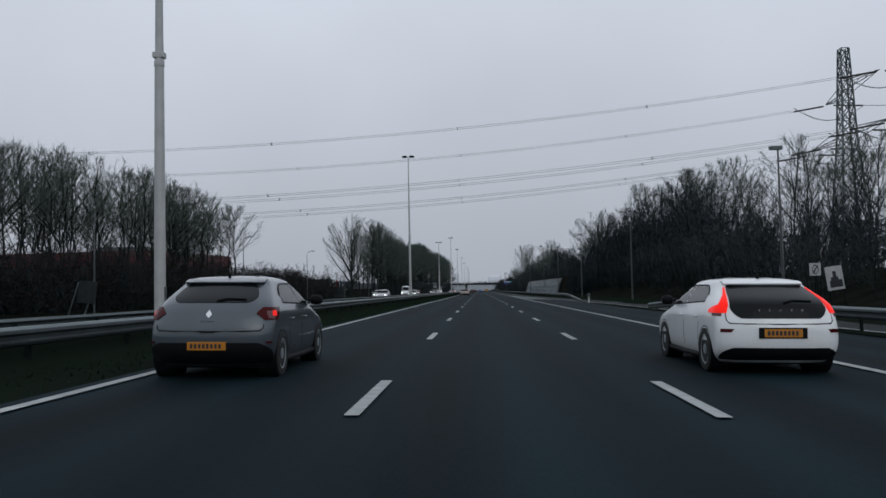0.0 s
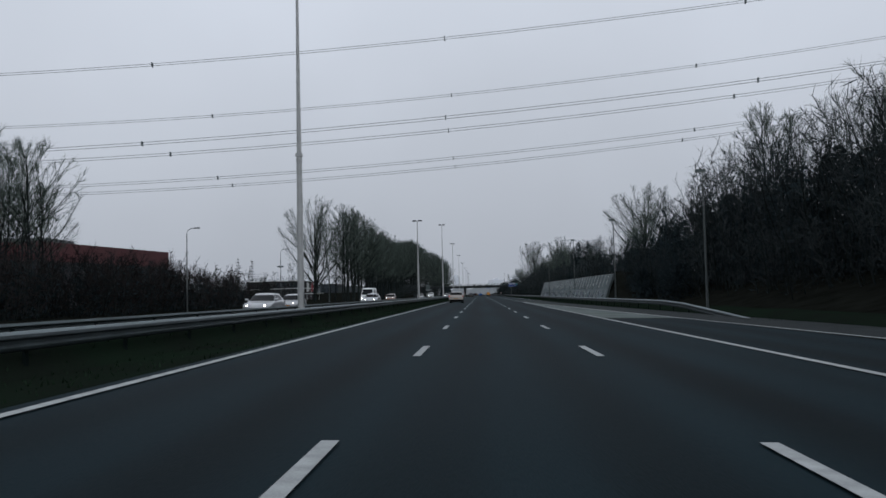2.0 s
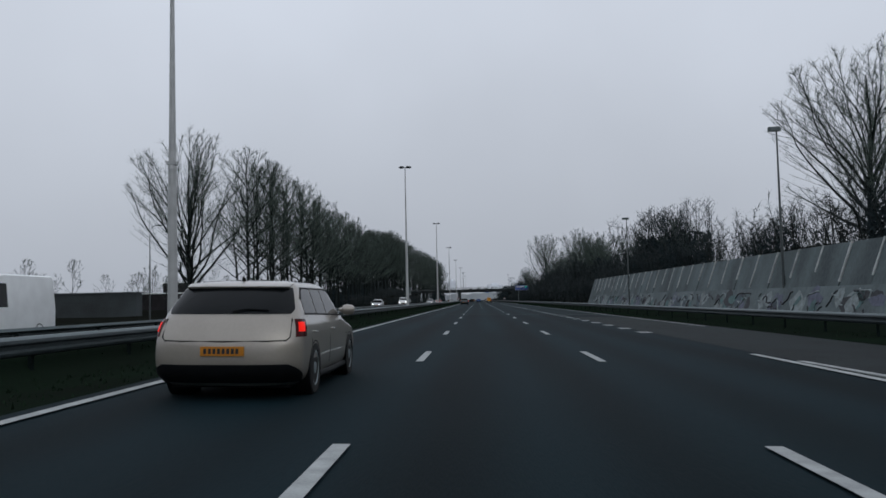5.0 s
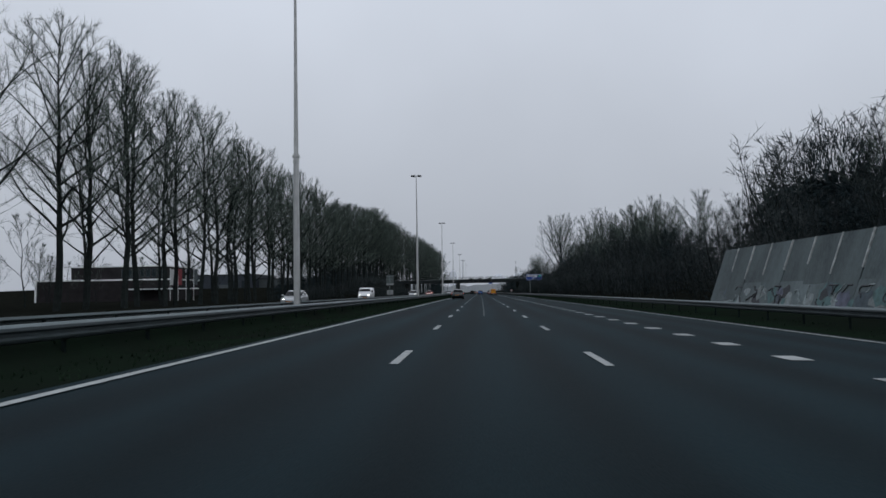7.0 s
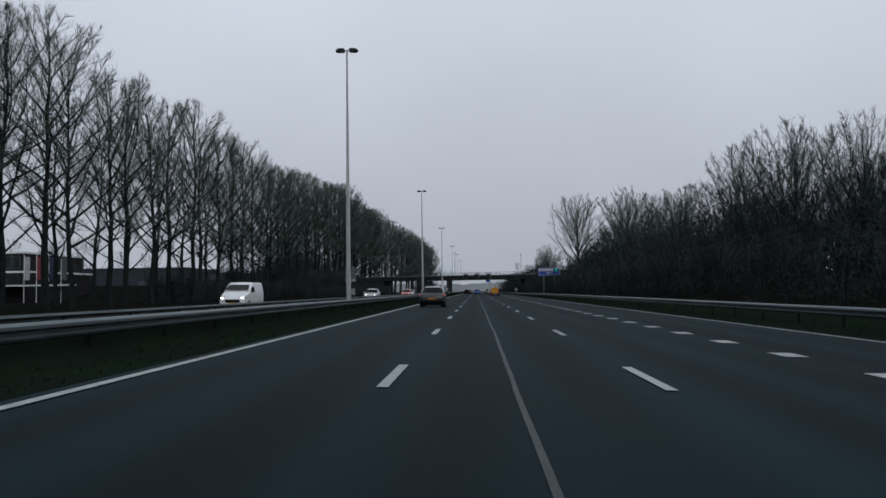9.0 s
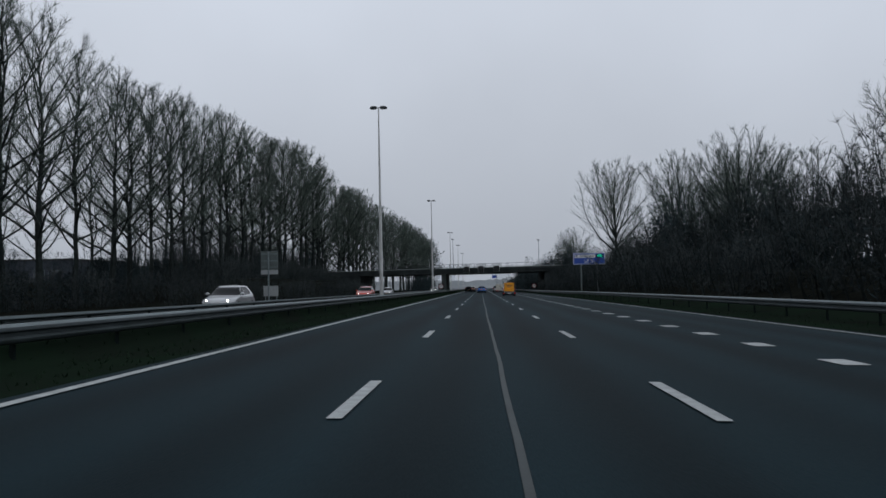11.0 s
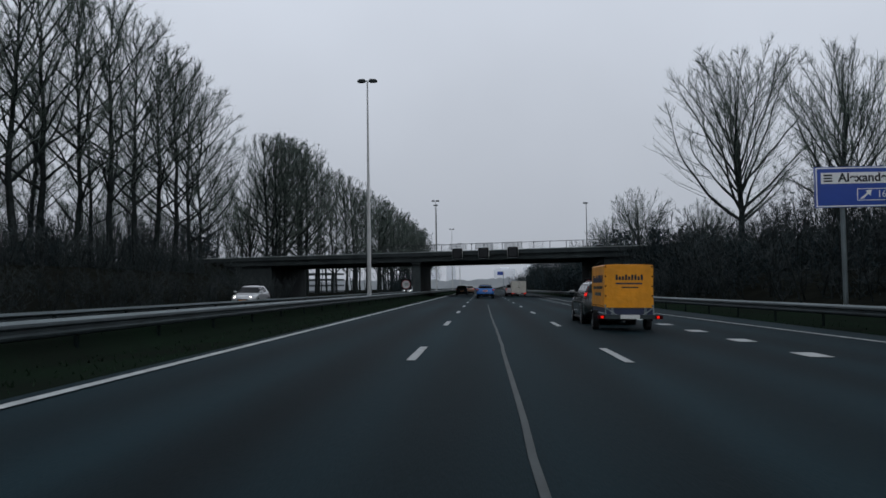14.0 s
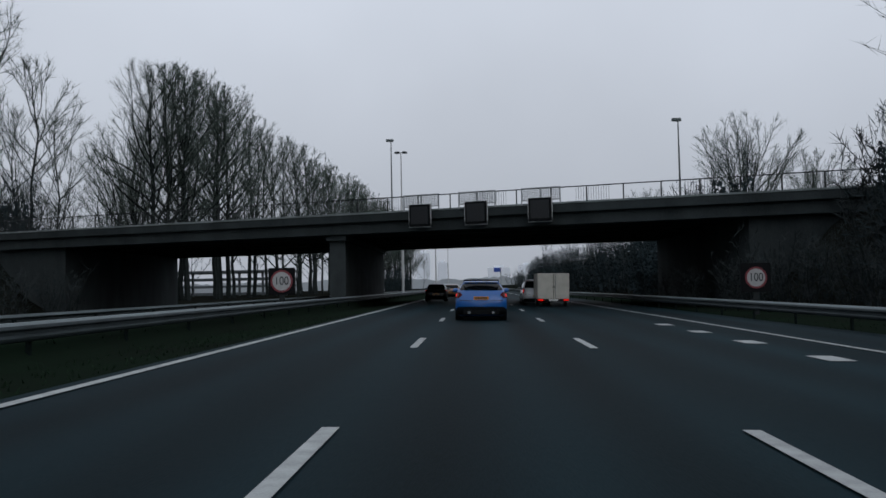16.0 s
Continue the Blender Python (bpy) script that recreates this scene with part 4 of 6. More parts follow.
part("picture", Build().box(-0.42, 0.5, -0.008, -0.002, 1.08, 1.45).box(-0.3, 0.25, -0.008, -0.002, 1.45, 1.62).box(-0.12, 0.12, -0.008, -0.002, 1.62, 1.9), LETTER, s, "dark plain shape")
for x in (-0.5, 0.5):
    part("post", Build().box(x - 0.04, x + 0.04, 0.05, 0.1, -0.6, 2.0), POSTSTEEL, s)
s = thing("marker_post", "small white roadside post with a grey cap", "marker", at=pose(9.55, 76.0, -0.2))
part("post", Build().box(-0.06, 0.06, -0.06, 0.06, -0.2, 0.6), SIGNFACE, s)
bevelled(part("cap", Build().box(-0.14, 0.14, -0.1, 0.1, 0.6, 0.9), GREYCLAD, s), 0.03)
s = thing("sign_frame", "back of a small sign on slanted legs", "sign", at=pose(-27.2, 54.0, -0.2, 0, 7, 0))
part("board", Build().box(-0.62, 0.62, 0, 0.06, 1.1, 2.6), RAILDARK, s)
for x in (-0.9, 0.2):
    part("leg", Build().tube([(x - 0.5, 0.5, -0.2), (x + 0.2, 0.05, 2.4)], 0.04, 6), STEEL, s)

# ---- bare trees and thickets ----


def twig_mesh(name, segs, mat, sides=3):
    """One mesh from branch segments (start, end, radius, radius)."""
    a = np.array([s[0] for s in segs], float)
    b = np.array([s[1] for s in segs], float)
    r = np.array([[s[2], s[3]] for s in segs], float)
    way = b - a
    way /= np.linalg.norm(way, axis=1, keepdims=True) + 1e-9
    ref = np.where(np.abs(way[:, 2:3]) < 0.9, [[0.0, 0.0, 1.0]], [[1.0, 0.0, 0.0]])
    side = np.cross(way, ref)
    side /= np.linalg.norm(side, axis=1, keepdims=True)
    up = np.cross(side, way)
    ang = np.arange(sides) * 2 * math.pi / sides
    ring = np.cos(ang)[None, :, None] * side[:, None] + np.sin(ang)[None, :, None] * up[:, None]
    lo, hi = a[:, None] + ring * r[:, :1, None], b[:, None] + ring * r[:, 1:, None]
    vs = np.concatenate([lo, hi], 1).reshape(-1, 3)
    base = np.arange(len(segs))[:, None, None] * 2 * sides
    s = np.arange(sides)
    quad = np.stack([s, (s + 1) % sides, (s + 1) % sides + sides, s + sides], 1)
    faces = (base + quad[None]).reshape(-1, 4)
    me = bpy.data.meshes.new(name)
    me.from_pydata(vs.tolist(), [], faces.tolist())
    me.materials.append(mat)
    return me


def spike_mesh(name, segs, spikes, mat):
    """Branch prisms and pointed twigs in one mesh."""
    me = twig_mesh(name, segs, mat, 3)
    vs = [tuple(v.co) for v in me.vertices]
    fs = [tuple(p.vertices) for p in me.polygons]
    a = np.array([q[0] for q in spikes], float)
    b = np.array([q[1] for q in spikes], float)
    r = np.array([q[2] for q in spikes], float)[:, None]
    way = b - a
    side = np.cross(way, np.where(np.abs(way[:, 2:3]) < 0.6, [[0.0, 0.0, 1.0]], [[1.0, 0.0, 0.0]]))
    side /= np.linalg.norm(side, axis=1, keepdims=True) + 1e-9
    up = np.cross(side, way)
    up /= np.linalg.norm(up, axis=1, keepdims=True) + 1e-9
    new_v = np.stack([a + r * side, a + r * up, a - r * side, b], 1).reshape(-1, 3)
    k = len(vs) + 4 * np.arange(len(spikes))[:, None, None]
    new_f = (k + np.array([[0, 1, 3], [1, 2, 3]])[None]).reshape(-1, 3)
    bpy.data.meshes.remove(me)
    me = bpy.data.meshes.new(name)
    me.from_pydata(vs + new_v.tolist(), [], fs + new_f.tolist())
    me.materials.append(mat)
    return me


def joined(name, label, category, spots, kinds):
    """Many far plants in one mesh."""
    vs, fs, mats, idx, base = [], [], [], [], 0
    for x, y, s, a, st in spots:
        m = np.array(placed(x, y, s, a, st))
        for n, me in kinds[int(a) % len(kinds)]:
            co = np.empty(len(me.vertices) * 3, np.float32)
            me.vertices.foreach_get("co", co)
            co = co.reshape(-1, 3) @ m[:3, :3].T + m[:3, 3]
            vs.append(co)
            if me.materials[0] not in mats:
                mats.append(me.materials[0])
            k = mats.index(me.materials[0])
            for p in me.polygons:
                fs.append(tuple(v + base for v in p.vertices))
                idx.append(k)
            base += len(co)
    me = bpy.data.meshes.new(name)
    me.from_pydata(np.concatenate(vs).tolist(), [], fs)
    for mat in mats:
        me.materials.append(mat)
    me.polygons.foreach_set("material_index", idx)
    return tagged(new(name, me), label, category, kind="stuff")


def bend(rnd, p, way, length, steps, r0, r1, lift, wobble):
    """Segments of one curved branch, and its points."""
    segs, pts = [], [p]
    for k in range(steps):
        way = (way + Vector((rnd.uniform(-wobble, wobble), rnd.uniform(-wobble, wobble), lift + rnd.uniform(-wobble, wobble) * 0.5))).normalized()
        q = p + way * (length / steps)
        u0, u1 = k / steps, (k + 1) / steps
        segs.append((tuple(p), tuple(q), r0 + (r1 - r0) * u0, r0 + (r1 - r0) * u1))
        p = q
        pts.append(p)
    return segs, pts, way


def tree_meshes(seed, h, base, R, prim=26, widest=0.42, low=0.5, e0=38.0, e1=68.0, fork=0.92, gap=0.8, ter=9, lift=0.07, trunk_r=0.3, twig=0.015, reach=0.42, leader=0.93):
    """Trunk with limbs, and crown of twigs: a bare tree of height h, grown into a rounded crown of radius R."""
    rnd = random.Random(seed)
    trunk, crown, spikes = [], [], []
    lobes = [rnd.uniform(0.86, 1.1) for _ in range(7)]
    z0 = base * h

    def room(p):
        """Share of the crown's radius left at p: negative outside."""
        u = (p.z - z0) / (h - z0)
        if u > 1:
            return -1.0
        if u < widest:
            r = R * (low + (1 - low) * math.sin(math.pi / 2 * max(0.0, u) / widest))
        else:
            r = R * math.sqrt(max(0.0, 1 - ((u - widest) / (1 - widest)) ** 2.3))
        k = (math.atan2(p.y, p.x) / (2 * math.pi) % 1.0) * 7
        r *= lobes[int(k) % 7] + (lobes[(int(k) + 1) % 7] - lobes[int(k) % 7]) * (k % 1)
        return r - math.hypot(p.x, p.y)

    def grow(p, way, length, steps, rise, wobble, slack=0.0):
        pts, n = [p], 0
        while n < steps:
            way = (way + Vector((rnd.uniform(-wobble, wobble), rnd.uniform(-wobble, wobble), rise + rnd.uniform(-wobble, wobble) * 0.5))).normalized()
            p = p + way * (length / steps)
            pts.append(p)
            n += 1
            if room(p) < -slack:
                break
        return pts, way

    def skin(pts, r0, r1, into):
        n = len(pts) - 1
        for k in range(n):
            into.append((tuple(pts[k]), tuple(pts[k + 1]), r0 + (r1 - r0) * k / n, r0 + (r1 - r0) * (k + 1) / n))

    def along(pts, v):
        k = min(len(pts) - 2, int(v * (len(pts) - 1)))
        return pts[k].lerp(pts[k + 1], v * (len(pts) - 1) - k), (pts[k + 1] - pts[k]).normalized()

    def sprays(pts, n, long):
        for _ in range(n):
            q, d = along(pts, rnd.uniform(0.12, 1.0))
            e = (d * 0.75 + Vector((rnd.gauss(0, 0.55), rnd.gauss(0, 0.55), rnd.gauss(0.25, 0.45)))).normalized()
            spikes.append((tuple(q), tuple(q + e * long * rnd.uniform(0.55, 1.15)), twig))

    stem = [Vector((0, 0, -0.4))]
    for k in range(10):
        stem.append(Vector((stem[-1].x + rnd.uniform(-0.24, 0.24), stem[-1].y + rnd.uniform(-0.24, 0.24), h * leader * (k + 1) / 10)))
    skin(stem, trunk_r, 0.03, trunk)
    limbs = [stem[5:]]
    for i in range(prim):
        u = fork * (i + rnd.random()) / prim
        p, _ = along(stem, min(0.98, (z0 + u * (h - z0)) / (h * leader)))
        az, el = i * 2.4 + rnd.uniform(-0.5, 0.5), radians(e0 + (e1 - e0) * u / fork + rnd.uniform(-7, 7))
        way = Vector((math.cos(az) * math.cos(el), math.sin(az) * math.cos(el), math.sin(el)))
        pts, _ = grow(p, way, (h - p.z) * 1.1, max(4, int((h - p.z) / 1.25)), lift, 0.19)
        skin(pts, max(0.03, trunk_r * (0.42 - 0.26 * u / fork)), 0.012, trunk)
        limbs.append(pts)
    for pts in limbs:
        ln = sum((b - a).length for a, b in zip(pts, pts[1:]))
        for j in range(max(3, int(ln / gap))):
            v = 0.14 + 0.84 * (j + rnd.random()) / max(3, int(ln / gap))
            q, d = along(pts, v)
            side = Vector((rnd.gauss(0, 1), rnd.gauss(0, 1), rnd.gauss(0.15, 0.6))).normalized()
            out = Vector((q.x, q.y, 0)).normalized() if math.hypot(q.x, q.y) > 0.3 else side
            sp, _ = grow(q, (d * 0.75 + side * 0.6 + out * 0.15).normalized(), reach * ln * (1 - v) + rnd.uniform(0.7, 1.5), 3, 0.10, 0.16, 0.5)
            skin(sp, 0.026, 0.009, crown)
            sprays(sp, ter, 0.95)
        sprays(pts[-3:], ter, 0.85)
    return twig_mesh("trunk", trunk, BARK, 4), spike_mesh("crown", crown, spikes, TWIG)


def tree(meshes, label, group, at, category="tree"):
    t = thing("tree", label, category, group, at=at)
    for n, me in zip(("trunk", "crown"), meshes):
        part(n, me, None, t)
    return t


def placed(x, y, scale, turn, stretch=1.0):
    return pose(x, y, ground_z(x, y) - 0.15, 0, 0, turn) @ Matrix.Diagonal((scale, scale, scale * stretch, 1))


def put(meshes, label, group, spots, category="tree"):
    for x, y, s, a, st in spots:
        tree(meshes[int(a) % len(meshes)], label, group, placed(x, y, s, a, st), category)


rnd = random.Random(3)
POPLAR = [tree_meshes(40 + k, 26.8, 0.22, 6.4, prim=26, widest=0.42, low=0.8, e0=30, e1=68, gap=0.61, ter=11, lift=0.04, trunk_r=0.36, twig=0.0155) for k in range(5)]
POPLAR_FAR = [tree_meshes(50 + k, 26.5, 0.17, 6.4, prim=20, widest=0.42, low=0.75, e0=32, e1=68, gap=1.2, ter=9, lift=0.05, trunk_r=0.32, twig=0.027) for k in range(3)]
ROUND = [tree_meshes(60 + k, 20.5, 0.12, 7.8, prim=30, widest=0.54, low=0.3, e0=40, e1=80, fork=0.45, gap=0.62, ter=10, lift=0.02, trunk_r=0.42, twig=0.0155, leader=0.88) for k in range(3)]
THIN = [tree_meshes(70 + k, 16.0, 0.36, 3.9, prim=12, widest=0.55, low=0.5, e0=40, e1=72, gap=0.8, ter=9, lift=0.06, trunk_r=0.15, twig=0.018) for k in range(3)]
THIN_MID = [tree_meshes(73 + k, 16.0, 0.36, 3.9, prim=11, widest=0.55, low=0.5, e0=40, e1=72, gap=1.1, ter=7, lift=0.06, trunk_r=0.15, twig=0.024) for k in range(2)]
THIN_FAR = [tree_meshes(75 + k, 15.5, 0.20, 4.4, prim=10, widest=0.45, low=0.6, e0=38, e1=70, gap=1.6, ter=8, lift=0.06, trunk_r=0.16, twig=0.045) for k in range(2)]

row = "tree row beside the motorway"
spots = []
y = 296.0
while y < 552:
    spots.append((-39.0 + rnd.uniform(-0.7, 0.7), y, rnd.uniform(0.89, 0.98) + 0.12 * smooth01(485, 520, y) + 0.08 * (1 - smooth01(310, 345, y)), rnd.uniform(0, 360), rnd.uniform(0.97, 1.03)))
    y += rnd.uniform(5.5, 6.6)
put(POPLAR, "tall bare poplar in a straight row beside the road", row, spots)
spots, y = [], 318.0
while y < 540:
    spots.append((-47.5 + rnd.uniform(-1, 1), y, rnd.uniform(0.88, 1.0), rnd.uniform(0, 360), 1.0))
    y += rnd.uniform(9.0, 12.5)
put(POPLAR_FAR, "tall bare poplar in a second row behind the first", "second tree row", spots)
spots, y = [], 612.0
while y < 940:
    spots.append((-45.0 + rnd.uniform(-2.5, 2) + 0.03 * (y - 612), y, rnd.uniform(1.26, 1.38), rnd.uniform(0, 360), 1.0))
    y += rnd.uniform(5.2, 7.0)
put(POPLAR, "tall bare poplar in the row beyond the bridge", "tree row beyond the bridge", [(-46.5, 610, 1.28, 20, 1.0), (-43.5, 616, 1.3, 101, 1.0), (-47.5, 623, 1.3, 202, 1.0), (-43, 629, 1.32, 303, 1.0), (-45.5, 637, 1.3, 54, 1.0)])
put(POPLAR_FAR, "tall bare poplar in the row beyond the bridge", "tree row beyond the bridge", [p for p in spots if p[1] < 800])
joined("far_poplars", "far end of the poplar row beyond the bridge", "trees", [p for p in spots if p[1] >= 800], [list(zip(("trunk", "crown"), k)) for k in POPLAR_FAR])
put(ROUND, "broad bare tree with a rounded crown on the bank", "bank trees", [(33, 231, 1.05, 20, 0.86), (-45.5, 285, 1.28, 11, 1.05), (31.2, 540, 1.26, 31, 0.95), (27.5, 437, 0.72, 120, 1.05), (48, 550, 1.18, 80, 1.13), (46, 502, 1.14, 160, 1.0), (48, 486, 1.08, 220, 0.95), (25.5, 574, 0.72, 201, 1.0), (27, 345, 0.55, 44, 1.0), (30, 365, 0.72, 95, 1.0), (30, 380, 0.72, 151, 1.0), (28, 400, 0.60, 10, 1.05), (44, 604, 0.75, 260, 1.0), (30, 640, 0.75, 300, 1.0), (-52, 617, 1.3, 40, 1.0)])

spots = []
for i in range(150):
    x = -42 - rnd.random() ** 1.2 * 26
    y = 26 + (i + rnd.random()) / 150 * (36 - x / 0.53)
    spots.append((x, y, rnd.uniform(0.84, 0.95) + 0.16 * smooth01(58, 92, y), rnd.uniform(0, 360), 1.0))
put(THIN, "slender bare woodland tree above the hedge", "left wood", [p for p in spots if p[0] > -49])
joined("deep_wood", "slender bare trees deeper in the wood", "trees", [p for p in spots if p[0] <= -49], [list(zip(("trunk", "crown"), k)) for k in THIN_MID])
spots = []
for i in range(46):
    y = 24 + i * 2.9 + rnd.uniform(-2, 2)
    near = max(0.0, (85 - y) / 60)
    spots.append((27 + 12 * near + rnd.random() * 20, y, rnd.uniform(0.85, 1.05) * (1 - 0.25 * near) - 0.12 + 0.2 * smooth01(110, 125, y), rnd.uniform(0, 360), 1.0))
for i in range(16):
    spots.append((24 + rnd.random() * 14, 170 + i * 3.6 + rnd.uniform(-2, 2), rnd.uniform(0.5, 0.64), rnd.uniform(0, 360), 1.0))
for i in range(34):
    y = 285 + i * 7.0 + rnd.uniform(-2, 2)
    spots.append((26 + rnd.random() * 14, y, rnd.uniform(0.58, 0.72) + 0.2 * smooth01(430, 470, y), rnd.uniform(0, 360), 1.0))
put(THIN, "slender bare tree on the wooded bank", "right wood", spots)
put(THIN, "bare tree beside the bridge ramp", "trees by the bridge ramp", [(rnd.uniform(-88, -50), rnd.uniform(574, 640), rnd.uniform(1.15, 1.45), rnd.uniform(0, 360), 1.0) for _ in range(18)])
spots = [(rnd.uniform(-150, -60), rnd.uniform(300, 560), rnd.uniform(0.5, 0.85), rnd.uniform(0, 360), 1.0) for _ in range(40)]
spots += [(rnd.uniform(-100, -58), rnd.uniform(585, 650), rnd.uniform(0.8, 1.1), rnd.uniform(0, 360), 1.0) for _ in range(22)]
spots += [(rnd.choice((-1, 1)) * rnd.uniform(24, 60), rnd.uniform(620, 1000), rnd.uniform(0.8, 1.1), rnd.uniform(0, 360), 1.0) for _ in range(26)]
joined("far_trees", "small bare trees in the far distance", "trees", spots, [list(zip(("trunk", "crown"), k)) for k in THIN_FAR])


def larch_meshes(seed, h):
    """A slim conical tree with short level branches in tiers."""
    rnd = random.Random(seed)
    trunk, crown, spikes = [((0, 0, -0.4), (0, 0, h), 0.12, 0.015)], [], []
    z = 0.16 * h
    while z < h * 0.97:
        ln = 0.20 * h * (1.02 - z / h) ** 0.8
        for k in range(5):
            a = rnd.uniform(0, 6.28)
            l = ln * rnd.uniform(0.75, 1.1)
            e = Vector((l * math.cos(a), l * math.sin(a), z + 0.12 * l))
            crown.append(((0, 0, z), tuple(e), 0.03, 0.012))
            for _ in range(9):
                q = Vector((0, 0, z)).lerp(e, rnd.uniform(0.35, 1.0))
                spikes.append((tuple(q), tuple(q + Vector((rnd.gauss(0, 0.2), rnd.gauss(0, 0.2), rnd.gauss(0, 0.16)))), 0.04))
        z += rnd.uniform(0.5, 0.75)
    return twig_mesh("trunk", trunk, BARK, 5), spike_mesh("crown", crown, spikes, BUSHTWIG)


put([larch_meshes(33 + k, 10.0) for k in range(2)], "slim dark conical larch beside the side road", "larches", [(-50.6, 231.5, 1.0, 10, 1.0), (-48.0, 232.5, 0.97, 71, 1.0), (-54.0, 238.0, 0.85, 132, 1.0)])


def thicket_meshes(seed, h, wide, stems, mat, ivy, sec=10, ter=6, reach=1.3):
    """A dense many-stemmed shrub: stems, twigs and small dark leaves."""
    rnd = random.Random(seed)
    stem, twigs, spikes = [], [], []
    leaf_v, leaf_f = [], []
    for i in range(stems):
        a, d = rnd.uniform(0, 6.28), wide * math.sqrt(rnd.random())
        p = Vector((d * math.cos(a), d * math.sin(a), -0.5))
        lean = Vector((math.cos(a) * 0.3, math.sin(a) * 0.3, 1)).normalized()
        ln = h * rnd.uniform(0.55, 0.95)
        s, pts, way = bend(rnd, p, lean, ln, 5, 0.05 + 0.003 * h, 0.012, 0.08, 0.14)
        stem += s
        for j in range(sec):
            v = 0.10 + 0.90 * (j + rnd.random()) / sec
            m = min(4, int(v * 5))
            q = pts[m].lerp(pts[m + 1], v * 5 - m)
            d2 = (way * 0.5 + Vector((rnd.uniform(-1, 1), rnd.uniform(-1, 1), rnd.uniform(-0.1, 0.9)))).normalized()
            s2, sp, d3 = bend(rnd, q, d2, reach * rnd.uniform(0.6, 1.3), 1, 0.022, 0.012, 0.1, 0.2)
            twigs += s2
            for t in range(ter + (4 if v > 0.6 else 0)):
                e = (d3 * 0.4 + Vector((rnd.uniform(-1, 1), rnd.uniform(-1, 1), rnd.uniform(-0.4, 1.0)))).normalized()
                c = sp[0].lerp(sp[1], rnd.uniform(0.1, 1.0))
                spikes.append((tuple(c), tuple(c + e * rnd.uniform(0.4, 0.9) * reach * 0.8), 0.026))
            for t in range(ivy):
                c = q + Vector((rnd.gauss(0, 0.45), rnd.gauss(0, 0.45), rnd.gauss(0, 0.4)))
                if c.z > h * 0.72:
                    continue
                u = Vector((rnd.gauss(0, 1), rnd.gauss(0, 1), rnd.gauss(0, 1))).normalized() * rnd.uniform(0.14, 0.30)
                w = u.orthogonal().normalized() * rnd.uniform(0.022, 0.045)
                k = len(leaf_v)
                leaf_v += [tuple(c - u), tuple(c + w), tuple(c + u + w.cross(u) * 2), tuple(c - w)]
                leaf_f += [(k, k + 1, k + 2), (k, k + 2, k + 3)]
    out = [("stem", twig_mesh("stem", stem, BARK, 3)), ("twig", spike_mesh("twig", twigs, spikes, mat))]
    if leaf_v:
        me = bpy.data.meshes.new("leaf")
        me.from_pydata(leaf_v, [], leaf_f)
        me.materials.append(IVY)
        out.append(("leaf", me))
    return out


def put_shrubs(kinds, label, group, spots):
    for x, y, s, a, st in spots:
        t = thing("shrub", label, "shrub", group, at=placed(x, y, s, a, st))
        for n, me in kinds[int(a) % len(kinds)]:
            tagged(part(n, me, None, t), kind="stuff")


DARKBUSH = [thicket_meshes(80 + k, 7.0, 2.6, 10, BUSHTWIG, 3, sec=8, ter=5) for k in range(3)]
TALLBUSH = [thicket_meshes(85 + k, 13.0, 3.2, 12, BUSHTWIG, 4, sec=12, ter=5, reach=1.8) for k in range(3)]
REDBUSH = [thicket_meshes(90 + k, 5.6, 2.6, 14, REDTWIG, 4, sec=9) for k in range(2)]
spots, tall = [], []
for y in np.arange(20, 166, 4.2):
    s = 0.75 + 0.35 * smooth01(45, 80, y)
    spots.append((20.5 + rnd.uniform(-1, 2), y + rnd.uniform(-1, 1), s * rnd.uniform(0.75, 0.95), rnd.uniform(0, 360), 1.05))
    if y < 85:
        spots.append((26 + rnd.uniform(-1, 2), y, s * rnd.uniform(0.9, 1.15), rnd.uniform(0, 360), 1.1))
    elif y < 158:
        tall.append((25 + rnd.uniform(-1, 2), y, rnd.uniform(0.8, 0.95) * (1.0 + 0.10 * smooth01(100, 118, y)), rnd.uniform(0, 360), 1.0))
for y in np.arange(168, 284, 4.6):
    spots.append((20 + rnd.uniform(-1, 2), y + rnd.uniform(-1, 1), rnd.uniform(0.55, 0.75), rnd.uniform(0, 360), 1.0))
for y in np.arange(284, 522, 4.6):
    spots.append((18.5 + rnd.uniform(-1, 1.5), y + rnd.uniform(-1, 1), rnd.uniform(0.8, 1.0), rnd.uniform(0, 360), 1.0))
    s = 0.60 + 0.20 * smooth01(330, 355, y) - 0.14 * smooth01(425, 460, y)
    tall.append((25 + rnd.uniform(-1, 2), y, s * rnd.uniform(0.85, 1.15), rnd.uniform(0, 360), 1.0))
for x, y in ((25, 285), (28.5, 291), (31, 283), (27, 299), (33, 296), (30, 306)):
    tall.append((x, y, rnd.uniform(1.0, 1.12) - 0.2 * (y > 292), rnd.uniform(0, 360), 1.0))
for x, y in ((17.5, 524), (20, 528), (24, 526), (28, 524), (18, 533), (22, 531), (27, 530), (32, 527), (37, 525), (42, 524), (48, 522)):
    spots.append((x, y, rnd.uniform(0.45, 0.6), rnd.uniform(0, 360), 1.0))
for x, y in ((16, 534), (15.5, 539), (17, 537), (14.2, 536), (16.5, 531), (13.2, 538), (14.5, 541), (13, 545), (15, 536), (13.4, 551), (13.2, 557)):
    spots.append((x, y, rnd.uniform(0.5, 0.6), rnd.uniform(0, 360), 1.0))
for y in np.arange(500, 535, 3.4):
    spots.append((15.5 + rnd.uniform(-1.6, 2.5), y, rnd.uniform(0.5, 0.62), rnd.uniform(0, 360), 1.0))
